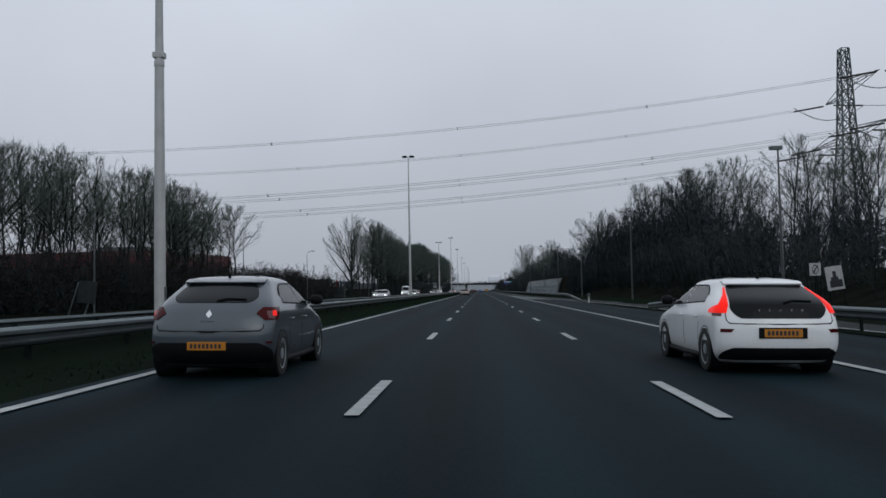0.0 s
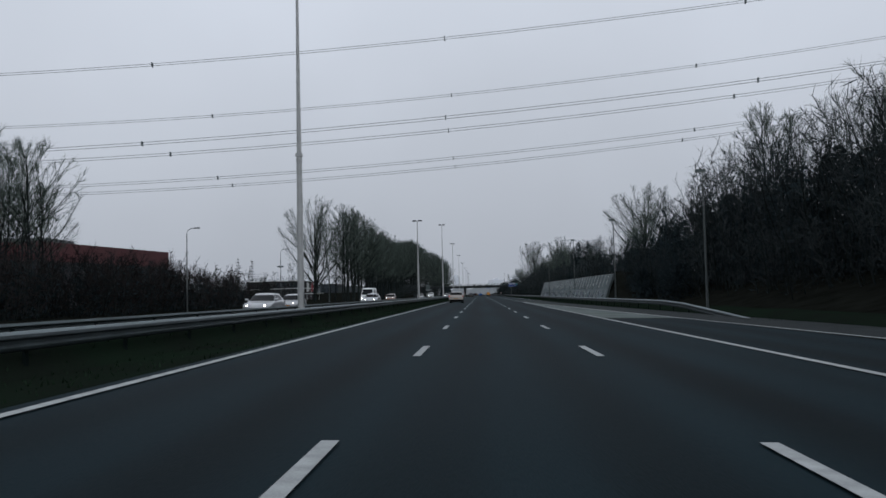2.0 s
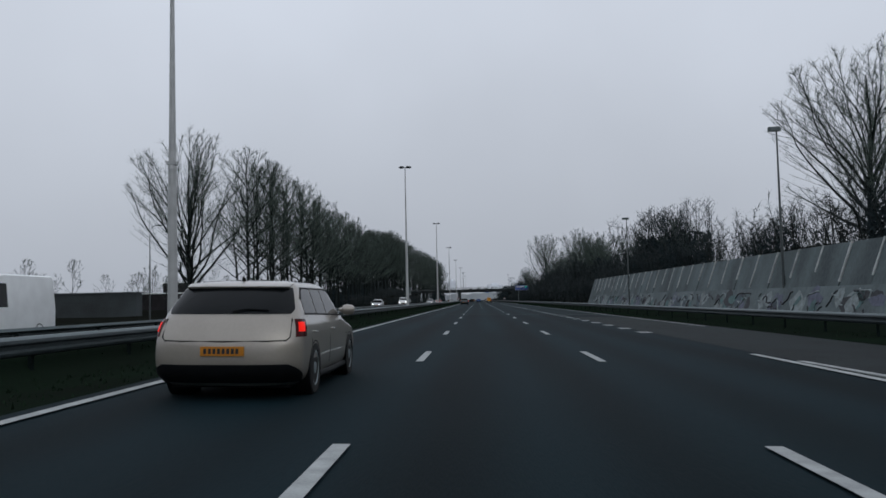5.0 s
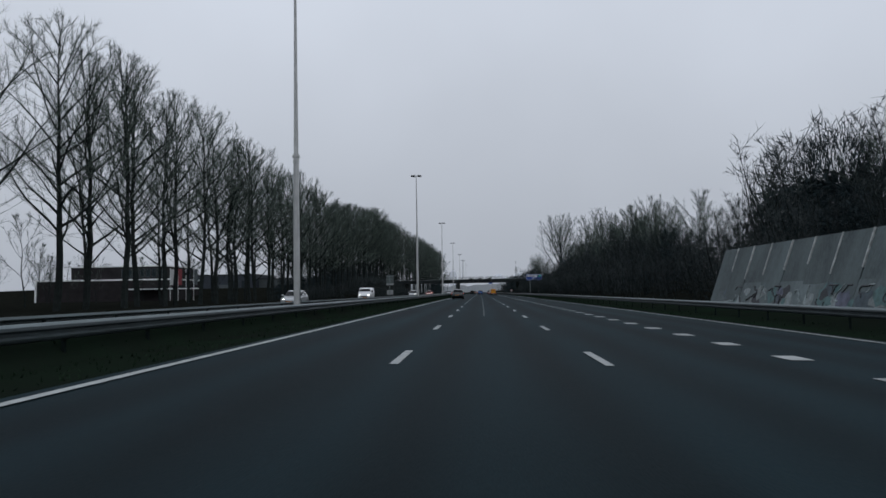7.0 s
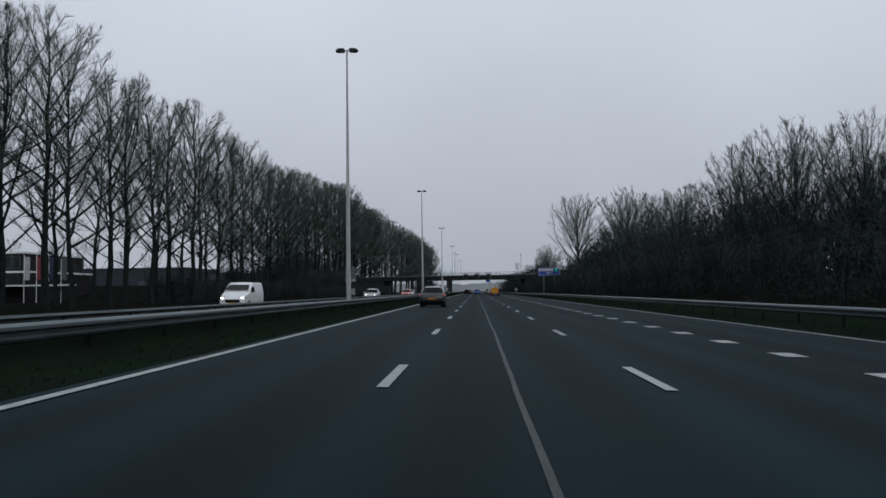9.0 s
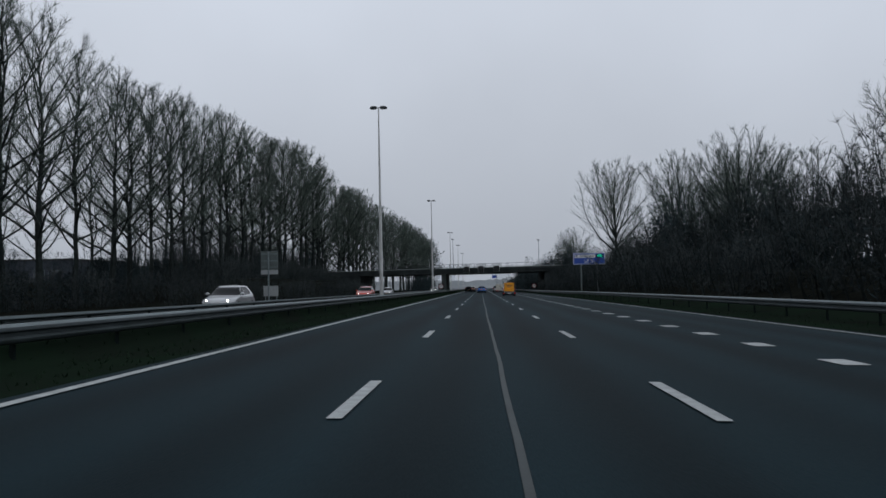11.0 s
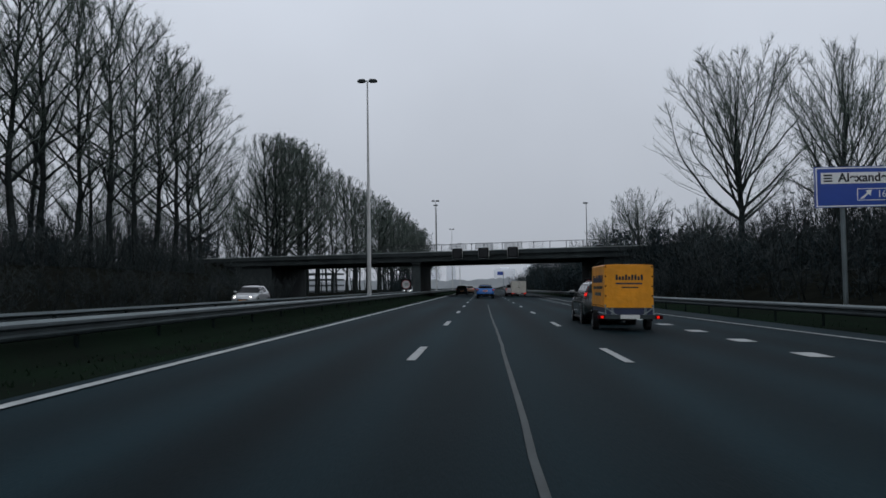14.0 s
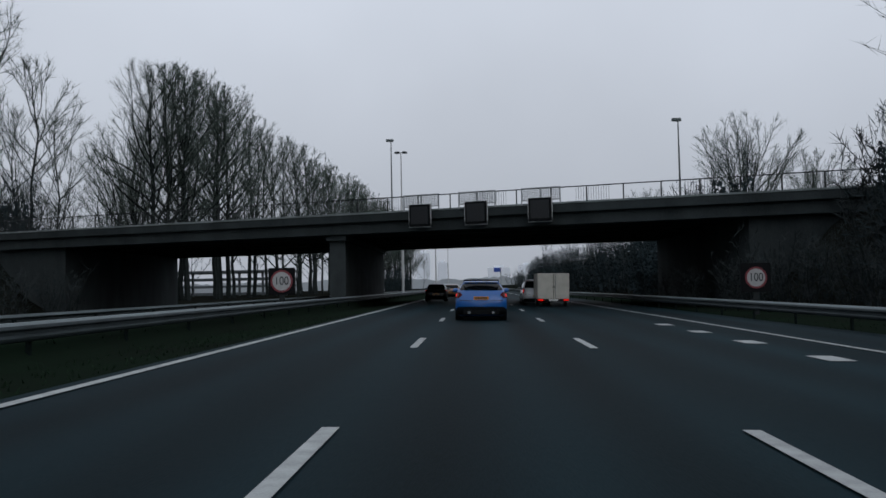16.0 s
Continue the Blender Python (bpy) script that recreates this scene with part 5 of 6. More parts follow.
for x, y in ((19, 512), (22, 517), (18.5, 520), (25, 521), (20, 526), (23.5, 529), (27, 527), (18.3, 532), (21, 535), (31, 526)):
    spots.append((x, y, rnd.uniform(0.95, 1.15), rnd.uniform(0, 360), 1.0))


def backbush_mesh(seed, h, wide, n, coarse=1.1):
    """A dense mass of evergreen leaves low in the wood: large dark leaf clumps."""
    rnd = random.Random(seed)
    vs, fs = [], []
    for i in range(n):
        core = i < n * 0.5
        u = rnd.random() ** 0.9 * 0.66 if core else 0.15 + 0.85 * rnd.random() ** 0.8
        r = wide * (1.0 - 0.55 * u ** 2) * (0.72 * math.sqrt(rnd.random()) if core else rnd.uniform(0.55, 1.08))
        a = rnd.uniform(0, 6.28)
        c = Vector((r * math.cos(a), r * math.sin(a), h * u * rnd.uniform(0.88, 1.02)))
        p = (Vector((rnd.gauss(0, 1), rnd.gauss(0, 1), rnd.gauss(0, 1))) + (Vector((0, 0, 0)) if core else Vector((0.7 * math.cos(a), 0.7 * math.sin(a), 1.6)))).normalized() * (rnd.uniform(0.22, 0.38) if core else rnd.uniform(0.4, 0.85))
        w = p.orthogonal().normalized() * coarse * (rnd.uniform(0.11, 0.20) if core else rnd.uniform(0.018, 0.034))
        k = len(vs)
        vs += [tuple(c - p), tuple(c + w), tuple(c + p + w.cross(p) * 0.6), tuple(c - w)]
        fs += [(k, k + 1, k + 2), (k, k + 2, k + 3)]
    me = bpy.data.meshes.new("leaf")
    me.from_pydata(vs, [], fs)
    me.materials.append(IVY)
    return me


BACKBUSH, FARBUSH = [], []
for k in range(3):
    r2 = random.Random(100 + k)
    stem = []
    for i in range(5):
        a = r2.uniform(0, 6.28)
        stem += bend(r2, Vector((1.2 * math.cos(a), 1.2 * math.sin(a), -0.5)), Vector((0.2 * math.cos(a), 0.2 * math.sin(a), 1)).normalized(), 9.5, 4, 0.09, 0.02, 0.05, 0.1)[0]
    BACKBUSH.append([("stem", twig_mesh("stem", stem, BARK, 3)), ("leaf", backbush_mesh(110 + k, 10.5, 3.4, 1000))])
    FARBUSH.append([("stem", BACKBUSH[-1][0][1]), ("leaf", backbush_mesh(120 + k, 10.5, 3.4, 460, 1.5))])
back = []
for y in np.arange(56, 168, 4.0):
    back.append((30 + rnd.uniform(-1, 1.5), y, (0.62 + 0.33 * smooth01(85, 115, y)) * rnd.uniform(0.88, 1.05), rnd.uniform(0, 360), 1.0))
for y in np.arange(284, 528, 4.4):
    back.append((29.5 + rnd.uniform(-1, 1.5), y, (0.60 + 0.21 * smooth01(330, 355, y) - 0.12 * smooth01(425, 460, y)) * rnd.uniform(0.88, 1.08), rnd.uniform(0, 360), 1.0))
for y in np.arange(96, 158, 4.5):
    back.append((26.5 + rnd.uniform(-1, 1), y, (1.12 + 0.22 * smooth01(100, 118, y)) * rnd.uniform(0.88, 1.02), rnd.uniform(0, 360), 1.0))
for y in np.arange(168, 282, 2.6):
    back.append((rnd.uniform(19.5, 24.5), y, rnd.uniform(0.44, 0.54) * (1 - 0.35 * smooth01(176, 200, y)), rnd.uniform(0, 360), 1.0))
for x, y in ((-50, 582), (-55, 586), (-60, 583), (-66, 587), (-72, 590), (-58, 592)):
    back.append((x, y, rnd.uniform(0.8, 1.0), rnd.uniform(0, 360), 1.0))
    tall.append((x + 2, y - 2, rnd.uniform(0.9, 1.1), rnd.uniform(0, 360), 1.0))
back += [(24.5, 457, 1.22, 15, 1.0), (27, 463, 1.02, 130, 1.0), (26, 451, 1.0, 250, 1.0), (28, 471, 0.9, 70, 1.0), (27, 441, 1.1, 190, 1.0), (28.5, 432, 1.02, 310, 1.0)]
for y in np.arange(338, 378, 4):
    back.append((27 + rnd.uniform(-1, 1), y, rnd.uniform(0.68, 0.78), rnd.uniform(0, 360), 1.0))
for x, y in ((28, 288), (31, 293), (29, 299), (33, 300), (30, 305), (34, 290)):
    back.append((x, y, rnd.uniform(1.2, 1.45), rnd.uniform(0, 360), 1.0))
for y in np.arange(392, 552, 3.6):
    back.append((-42.5 + rnd.uniform(-1, 1), y, rnd.uniform(0.42, 0.55), rnd.uniform(0, 360), 1.0))
for y in np.arange(506, 538, 3.0):
    back.append((19.5 + rnd.uniform(-1, 1), y, rnd.uniform(0.54, 0.62), rnd.uniform(0, 360), 1.0))
for x, y in ((20, 526), (22.5, 530), (25, 533), (28, 529), (31, 532), (34.5, 530), (38, 531), (42, 529), (24, 524), (29, 523)):
    back.append((x, y, rnd.uniform(0.42, 0.52), rnd.uniform(0, 360), 1.0))
for y in np.arange(566, 790, 4.5):
    back.append((17.5 + rnd.uniform(-1.5, 1.5) + 0.01 * (y - 566), y, rnd.uniform(0.62, 0.8) + 0.15 * smooth01(600, 700, y), rnd.uniform(0, 360), 1.0))
    if y > 640:
        back.append((-30 + rnd.uniform(-1.5, 1.5), y + 60, rnd.uniform(0.62, 0.82), rnd.uniform(0, 360), 1.0))
    else:
        back.append((21 + rnd.uniform(-1.5, 1.5), y, rnd.uniform(0.75, 0.9), rnd.uniform(0, 360), 1.0))
for y in np.arange(140, 168, 3.0):
    back.append((rnd.uniform(17.5, 20), y, rnd.uniform(0.42, 0.55), rnd.uniform(0, 360), 1.0))
    back.append((rnd.uniform(21, 25), y, rnd.uniform(0.75, 0.95), rnd.uniform(0, 360), 1.0))
for y in np.arange(168, 230, 4.0):
    back.append((rnd.uniform(27, 36), y, rnd.uniform(0.55, 0.75) + 0.2 * smooth01(190, 168, y), rnd.uniform(0, 360), 1.0))
far = [p for p in back if p[1] > 556 or 172 < p[1] < 282]
joined("undergrowth", "dense dark evergreen undergrowth deep in the bank wood", "undergrowth", [p for p in back if p not in far], BACKBUSH)
joined("far_undergrowth", "dark undergrowth above the wall and beyond the bridge", "undergrowth", far, FARBUSH)
put_shrubs(TALLBUSH, "tall dark bare thicket with ivy on the bank", "tall right bank thicket", tall)
put_shrubs(DARKBUSH, "dense dark bare thicket overgrown with ivy", "right bank thicket", spots)
spots = [(18.5 + rnd.uniform(-2, 3), y, rnd.uniform(0.8, 1.1), rnd.uniform(0, 360), 1.2) for y in np.arange(580, 900, 16)]
joined("far_thicket", "dark bare thickets along the verge beyond the bridge", "thicket", spots, DARKBUSH)
spots = []
for y in np.arange(28, 205, 4.4):
    spots.append((-37 + rnd.uniform(-1.5, 1.5), y, rnd.uniform(1.1, 1.24) - 0.3 * smooth01(158, 196, y), rnd.uniform(0, 360), 1.0))
put_shrubs(REDBUSH, "reddish brown bare hedge shrub", "left hedge", spots)
joined("hedge_undergrowth", "dark dense inside of the far hedge", "undergrowth", [(-38.5 + rnd.uniform(-0.6, 0.6), y, rnd.uniform(0.57, 0.63) * (1 - 0.3 * smooth01(158, 196, y)), rnd.uniform(0, 360), 1.0) for y in np.arange(26, 206, 3.2)], FARBUSH)
joined("poplar_undergrowth", "dense dark scrub behind the poplars", "undergrowth", [(rnd.uniform(-56, -49), y, rnd.uniform(0.46, 0.58), rnd.uniform(0, 360), 1.0) for y in np.arange(458, 560, 3.4)], BACKBUSH)
put(THIN, "slender bare tree behind the poplar row", "wood behind the poplars", [(rnd.uniform(-62, -50), y, rnd.uniform(0.7, 0.95), rnd.uniform(0, 360), 1.0) for y in np.arange(470, 566, 3.6)])
put_shrubs(TALLBUSH, "tall dark bare thicket behind the poplars", "thicket by the bridge", [(-44 + rnd.uniform(-3, 2), y, rnd.uniform(0.6, 0.8), rnd.uniform(0, 360), 1.0) for y in np.arange(456, 552, 5.0)])
spots = [(-29.0 + rnd.uniform(-0.7, 0.7), y, rnd.uniform(0.55, 0.7), rnd.uniform(0, 360), 1.0) for y in np.arange(425, 552, 3.6)]
joined("bank_scrub", "low dark scrub on the bank slope", "scrub", [(-34.5 + rnd.uniform(-1, 1), y, rnd.uniform(0.45, 0.6), rnd.uniform(0, 360), 1.0) for y in np.arange(440, 552, 4.0)], DARKBUSH)
spots += [(-36.8 + rnd.uniform(-0.7, 0.7), y, rnd.uniform(0.6, 0.75), rnd.uniform(0, 360), 1.0) for y in np.arange(388, 552, 4.2)]
put_shrubs(DARKBUSH, "low dark hedge shrub on the bank", "left bank hedge", spots)

# grass tufts on the verges
rnd = random.Random(9)
gv, gf = [], []
for i in range(15000):
    if rnd.random() < 0.7:
        x, y = rnd.uniform(-8.6, -5.75), rnd.uniform(0, 530)
    else:
        y = rnd.uniform(100, 530)
        x = rnd.uniform(right_edge(y) + 1.2, 13.2) if y > 190 else rnd.uniform(11.0, 13.4)
    z, h = ground_z(x, y) - 0.02, rnd.uniform(0.05, 0.12)
    a = rnd.uniform(0, 6.28)
    dx, dy = math.cos(a), math.sin(a)
    k = len(gv)
    gv += [(x - dx * 0.03, y - dy * 0.03, z), (x + dx * 0.03, y + dy * 0.03, z), (x + dy * 0.02, y - dx * 0.02, z), (x + rnd.uniform(-0.06, 0.06), y + rnd.uniform(-0.06, 0.06), z + h)]
    gf += [(k, k + 1, k + 3), (k + 1, k + 2, k + 3), (k + 2, k, k + 3)]
me = bpy.data.meshes.new("grass")
me.from_pydata(gv, [], gf)
me.materials.append(BLADE)
tagged(new("grass", me), "tufts of dull winter grass on the verges", "grass", kind="stuff")

# ---- vehicles ----


def interp(v, table):
    for (a, fa), (b, fb) in zip(table, table[1:]):
        if v <= b:
            return fa + (fb - fa) * max(0.0, (v - a) / (b - a))
    return table[-1][1]


def wheel(car, x, y, r, side, rim_mat):
    """A wheel whose outer face looks towards side."""
    w = part("wheel", Build().lathe_x([(side * -0.19, r * 0.80), (side * -0.18, r * 0.97), (side * -0.15, r), (side * -0.04, r), (side * -0.01, r * 0.96), (0, r * 0.72), (side * -0.02, r * 0.70)], 26), RUBBER, car, "black tyre", smooth=35)
    w.location = (x, y, r)
    rim = Build().lathe_x([(side * -0.05, r * 0.69), (side * -0.012, r * 0.69), (side * -0.008, r * 0.62), (side * -0.05, r * 0.58)], 22)
    for k in range(5):
        a = k * 2 * math.pi / 5 + 0.3
        c, s = math.cos(a), math.sin(a)
        t = 0.055
        pts = [(side * -0.022, c * d - s * e, s * d + c * e) for d, e in ((0.05, -t), (r * 0.64, -t * 0.8), (r * 0.64, t * 0.8), (0.05, t))]
        back = [(side * -0.06, p[1], p[2]) for p in pts]
        rim.hexa(pts, back)
    rim.lathe_x([(side * -0.05, 0.08), (side * -0.012, 0.075), (side * -0.006, 0.04)], 12)
    part("rim", rim, rim_mat, w, "spoked alloy rim", smooth=35)
    return w


def bars(parent, x0, x1, y, z, h, n, mat):
    """Unreadable writing: plain bars."""
    b = Build()
    step = (x1 - x0) / n
    for i in range(n):
        b.box(x0 + i * step, x0 + i * step + step * 0.62, y - 0.004, y, z - h / 2, z + h / 2)
    return part("lettering", b, mat, parent)


def smooth_table(table):
    """Monotone-looking curve through (v, f) pairs."""
    n = len(table)
    xs, ys = [p[0] for p in table], [p[1] for p in table]
    d = [(ys[i + 1] - ys[i]) / (xs[i + 1] - xs[i]) for i in range(n - 1)]
    m = [d[0]] + [0.0 if d[i - 1] * d[i] <= 0 else 2 * d[i - 1] * d[i] / (d[i - 1] + d[i]) for i in range(1, n - 1)] + [d[-1]]

    def f(v):
        v = min(xs[-1], max(xs[0], v))
        i = 0
        while i < n - 2 and v > xs[i + 1]:
            i += 1
        h = xs[i + 1] - xs[i]
        t = (v - xs[i]) / h
        return (2 * t ** 3 - 3 * t * t + 1) * ys[i] + (t ** 3 - 2 * t * t + t) * h * m[i] + (3 * t * t - 2 * t ** 3) * ys[i + 1] + (t ** 3 - t * t) * h * m[i + 1]

    return f


def car(label, at, paint, L=4.06, W=1.73, H=1.45, wb=2.59, over=0.68, belt_r=0.98, belt_f=0.92, hood=0.80, rb=0.20, rr=0.62, r=0.31, tail="hatch", rear_on=True, front_on=False, low=BLACK, spoiler=None, rim=ALLOY, glass_z=None, category="car", group="", estate=False, plate_z=0.6, rear_w=0.74, gap_z=0.72, low_z=0.44, mirror=None, wiper=True, glass_s=None, low_w=0.93):
    """A five-door car of stacked rounded outlines: rear bumper at y = 0, nose towards +y, wheels on z = 0."""
    c = thing("car", label, category, group, at=at)
    hw, fa = W / 2, over + wb
    NE = 2.7
    tw = 0.80 if estate else 0.745
    width = smooth_table([(0.17, 0.86 * hw), (0.24, 0.94 * hw), (0.36, 0.985 * hw), (0.55, hw), (0.72, 0.995 * hw), (0.86, 0.98 * hw), (belt_r, 0.93 * hw), (H - 0.15, tw * hw), (H - 0.08, (tw - 0.05) * hw), (H - 0.035, (tw - 0.15) * hw), (H, 0.34 * hw)])
    rear = smooth_table([(0.17, 0.22), (0.24, 0.12), (0.34, 0.03), (0.46, 0.0), (0.66, 0.005), (0.76, 0.03), (0.86, 0.075), (belt_r, rb), (H - 0.13, rr), (H - 0.07, rr + 0.09), (H - 0.03, rr + 0.32), (H, rr + 0.85)])
    front = smooth_table([(0.17, L - 0.20), (0.26, L - 0.08), (0.42, L - 0.01), (0.54, L), (0.64, L - 0.05), (hood - 0.07, L - 0.17), (hood, L - 0.42), (hood + 0.07, fa + 0.05), (belt_f, fa - 0.28), (H - 0.14, fa - 0.98), (H - 0.07, fa - 1.16), (H - 0.03, fa - 1.42), (H, fa - 1.75)])
    brear = smooth_table([(0.17, 0.35), (0.5, 0.34), (0.9, 0.36), (belt_r, 0.36), (H - 0.13, 0.30), (H, 0.25)])
    bfront = smooth_table([(0.17, 0.55), (0.6, 0.60), (hood, 0.62), (belt_f, 0.34), (H - 0.13, 0.25), (H, 0.25)])

    def arc(t, n=NE):
        return math.sin(math.pi * t / 2) ** (2 / n), 1 - math.cos(math.pi * t / 2) ** (2 / n) if t < 1 else 1.0

    def q(s, z):
        """On the tail: s from -1 to 1 round the rear, beyond that metres along the side."""
        a, k = abs(s), (1 if s >= 0 else -1)
        u, v = arc(min(a, 1.0))
        return Vector((k * width(z) * u, rear(z) + brear(z) * v + max(0.0, a - 1.0), z))

    def side(y, z):
        """Half width of the skin at y and z."""
        w, ya, yb = width(z), rear(z) + brear(z), front(z) - bfront(z)
        if y < ya:
            e = min(1.0, (ya - y) / brear(z))
        elif y > yb:
            e = min(1.0, (y - yb) / bfront(z))
        else:
            return w
        return w * max(0.0, 1 - e ** NE) ** (1 / NE)

    zs = [0.17, 0.20, 0.24, 0.30, 0.36, 0.44, 0.52, 0.60, 0.66, 0.71, 0.75, 0.79, 0.82, 0.85, 0.88, 0.91, 0.94, belt_r, belt_r + 0.03]
    zs = sorted(set(zs + [belt_r + 0.03 + (H - 0.16 - belt_r - 0.03) * k / 5 for k in range(1, 6)] + [H - 0.13, H - 0.10, H - 0.075, H - 0.05, H - 0.03, H - 0.015, H - 0.005, H]))
    rings = []
    ts = [0, 0.12, 0.25, 0.38, 0.5, 0.6, 0.7, 0.78, 0.86, 0.93, 1.0]
    for z in zs:
        w, ya, yb, ba, bf = width(z), rear(z), front(z), brear(z), bfront(z)
        right = [(w * arc(t)[0], ya + ba * arc(t)[1], z) for t in ts]
        right += [(w, ya + ba + (yb - bf - ya - ba) * k / 8, z) for k in range(1, 8)]
        right += [(w * arc(t)[0], yb - bf * arc(t)[1], z) for t in reversed(ts)]
        rings.append(right + [(-x, y, zz) for x, y, zz in right[-2:0:-1]])
    part("body", Build().loft(rings), paint, c, smooth=40)

    def patch(name, mat, z0, z1, lo, hi, parent=c, label="", off=0.006, thick=0.03, rows=7, cols=10):
        """A pane or panel lying on the tail between s = lo(z) and hi(z)."""
        grid, back = [], []
        for i in range(rows):
            z = z0 + (z1 - z0) * i / (rows - 1)
            line, inner = [], []
            for j in range(cols):
                s = lo(z) + (hi(z) - lo(z)) * j / (cols - 1)
                p = q(s, z)
                e = 0.004
                du, dz = q(s + e, z) - q(s - e, z), q(s, z + e) - q(s, z - e)
                nrm = du.cross(dz).normalized()
                line.append(tuple(p + nrm * off))
                inner.append(tuple(p - nrm * thick))
            grid.append(line)
            back.append(inner)
        b = Build()
        n = rows * cols
        fs = [(i * cols + j, i * cols + j + 1, (i + 1) * cols + j + 1, (i + 1) * cols + j) for i in range(rows - 1) for j in range(cols - 1)]
        rim_i = list(range(cols)) + [i * cols + cols - 1 for i in range(1, rows)] + [(rows - 1) * cols + j for j in range(cols - 2, -1, -1)] + [i * cols for i in range(rows - 2, 0, -1)]
        fs += [(rim_i[(i + 1) % len(rim_i)], rim_i[i], n + rim_i[i], n + rim_i[(i + 1) % len(rim_i)]) for i in range(len(rim_i))]
        b.add([p for line in grid for p in line] + [p for line in back for p in line], fs)
        return part(name, b, mat, parent, label, smooth=40)

    c_patch[label] = (patch, q)

    # side windows and doors
    wr, wf = rr + (0.20 if estate else 0.42), fa - 0.42
    top = H - 0.135

    def belt(y):
        return belt_f + 0.03 + (belt_r - belt_f + 0.01) * max(0.0, min(1.0, (wf - y) / (wf - wr)))

    def head(y):
        z = top
        while z > belt(y) + 0.02 and front(z) - 0.16 < y:
            z -= 0.015
        if not estate:
            z = min(z, belt(y) + 0.05 + (top - belt(y)) * min(1.0, max(0.0, (y - wr + 0.12) / 0.55)) ** 0.6)
        else:
            z = min(z, belt(y) + (top - belt(y)) * min(1.0, 0.55 + max(0.0, (y - wr + 0.05) / 0.4)))
        return z

    mid = wr + (wf - wr) * 0.50
    cuts = [wr - 0.1, wr + (wf - wr) * 0.24, mid, wf + 0.02] if estate else [wr - 0.1, mid, wf + 0.02]
    for k in (-1, 1):
        for a, b in zip(cuts, cuts[1:]):
            cols, rows = 9, 5
            pane, inner = [], []
            for i in range(rows):
                for j in range(cols):
                    y = a + 0.025 + (b - a - 0.05) * j / (cols - 1)
                    z = belt(y) + (head(y) - belt(y)) * i / (rows - 1)
                    x = side(y, z)
                    pane.append((k * (x + 0.005), y, z))
                    inner.append((k * (x - 0.03), y, z))
            fs = [(i * cols + j, i * cols + j + 1, (i + 1) * cols + j + 1, (i + 1) * cols + j) for i in range(rows - 1) for j in range(cols - 1)]
            n = rows * cols
            rim_i = list(range(cols)) + [i * cols + cols - 1 for i in range(1, rows)] + [(rows - 1) * cols + j for j in range(cols - 2, -1, -1)] + [i * cols for i in range(rows - 2, 0, -1)]
            fs += [(rim_i[(i + 1) % len(rim_i)], rim_i[i], n + rim_i[i], n + rim_i[(i + 1) % len(rim_i)]) for i in range(len(rim_i))]
            part("side_window", Build().add(pane + inner, fs), GLASS, c, smooth=40)
        ys = [cuts[0] + (cuts[-1] - cuts[0]) * j / 12 for j in range(13)]
        part("window_trim", Build().tube([(k * (side(y, belt(y) - 0.01) + 0.003), y, belt(y) - 0.01) for y in ys] + [(k * (side(y, head(y) + 0.012) + 0.003), y, head(y) + 0.012) for y in reversed(ys)], 0.012, 4), BLACK, c)
        for y, sl in ((mid, 0.0), (wr + 0.02, 0.12), (wf + 0.10, 0.05)):
            part("door_gap", Build().tube([(k * (side(y + sl * (belt_f - z), z) + 0.000), y + sl * (belt_f - z), z) for z in (belt(y) - 0.03, 0.7, 0.5, 0.34)], 0.0045, 4), BLACK, c)
        for y in (mid + 0.08, wr + 0.10):
            part("door_handle", Build().tube([(k * (side(y, 0.80) - 0.005), y, 0.80), (k * (side(y, 0.80) + 0.022), y + 0.03, 0.80), (k * (side(y, 0.80) + 0.022), y + 0.15, 0.80), (k * (side(y, 0.8) - 0.005), y + 0.18, 0.80)], 0.013, 6), paint, c, smooth=40)
        zm, ym = belt_f + 0.10, fa - 0.52
        m = part("mirror", Build().loft([[(k * (hw * 0.93 + x), ym + d * math.cos(a), zm + e * math.sin(a)) for a in [2 * math.pi * n / 12 for n in range(12)]] for x, d, e in ((-0.02, 0.03, 0.025), (0.03, 0.035, 0.035), (0.05, 0.075, 0.075), (0.12, 0.085, 0.085), (0.20, 0.075, 0.07), (0.23, 0.03, 0.03))]), mirror or paint, c, smooth=50)
        part("sill", Build().tube([(k * (hw * 0.955), over + r + 0.05, 0.215), (k * hw * 0.965, L / 2, 0.205), (k * (hw * 0.955), fa - r - 0.05, 0.215)], 0.045, 8), low, c, smooth=40)
        for y in (over, fa):
            part("wheel_arch", Build().lathe_x([(k * (hw - 0.26), r + 0.04), (k * (hw + 0.003), r + 0.028), (k * (hw + 0.003), r + 0.016), (k * (hw - 0.10), r + 0.010)], 30, (0, y, r)), BLACK, c, smooth=30)
            wheel(c, k * (hw + 0.016), y, r, k, rim)

    # rear window, windscreen
    g0, g1 = glass_z or (belt_r + 0.035, H - 0.125)
    glass_s = glass_s or [(0, rear_w - 0.1), (0.15, rear_w), (1, rear_w)]
    patch("rear_window", GLASS, g0, g1, lambda z: -interp((z - g0) / (g1 - g0), glass_s), lambda z: interp((z - g0) / (g1 - g0), glass_s), rows=12, cols=15)
    f0, f1 = belt_f + 0.02, H - 0.12
    grid = []
    for i in range(6):
        z = f0 + (f1 - f0) * i / 5
        grid.append([(width(z) * arc(abs(t))[0] * (1 if t > 0 else -1), front(z) - bfront(z) * arc(abs(t))[1] + 0.012, z + 0.006) for t in (-0.74, -0.6, -0.4, -0.2, 0, 0.2, 0.4, 0.6, 0.74)])
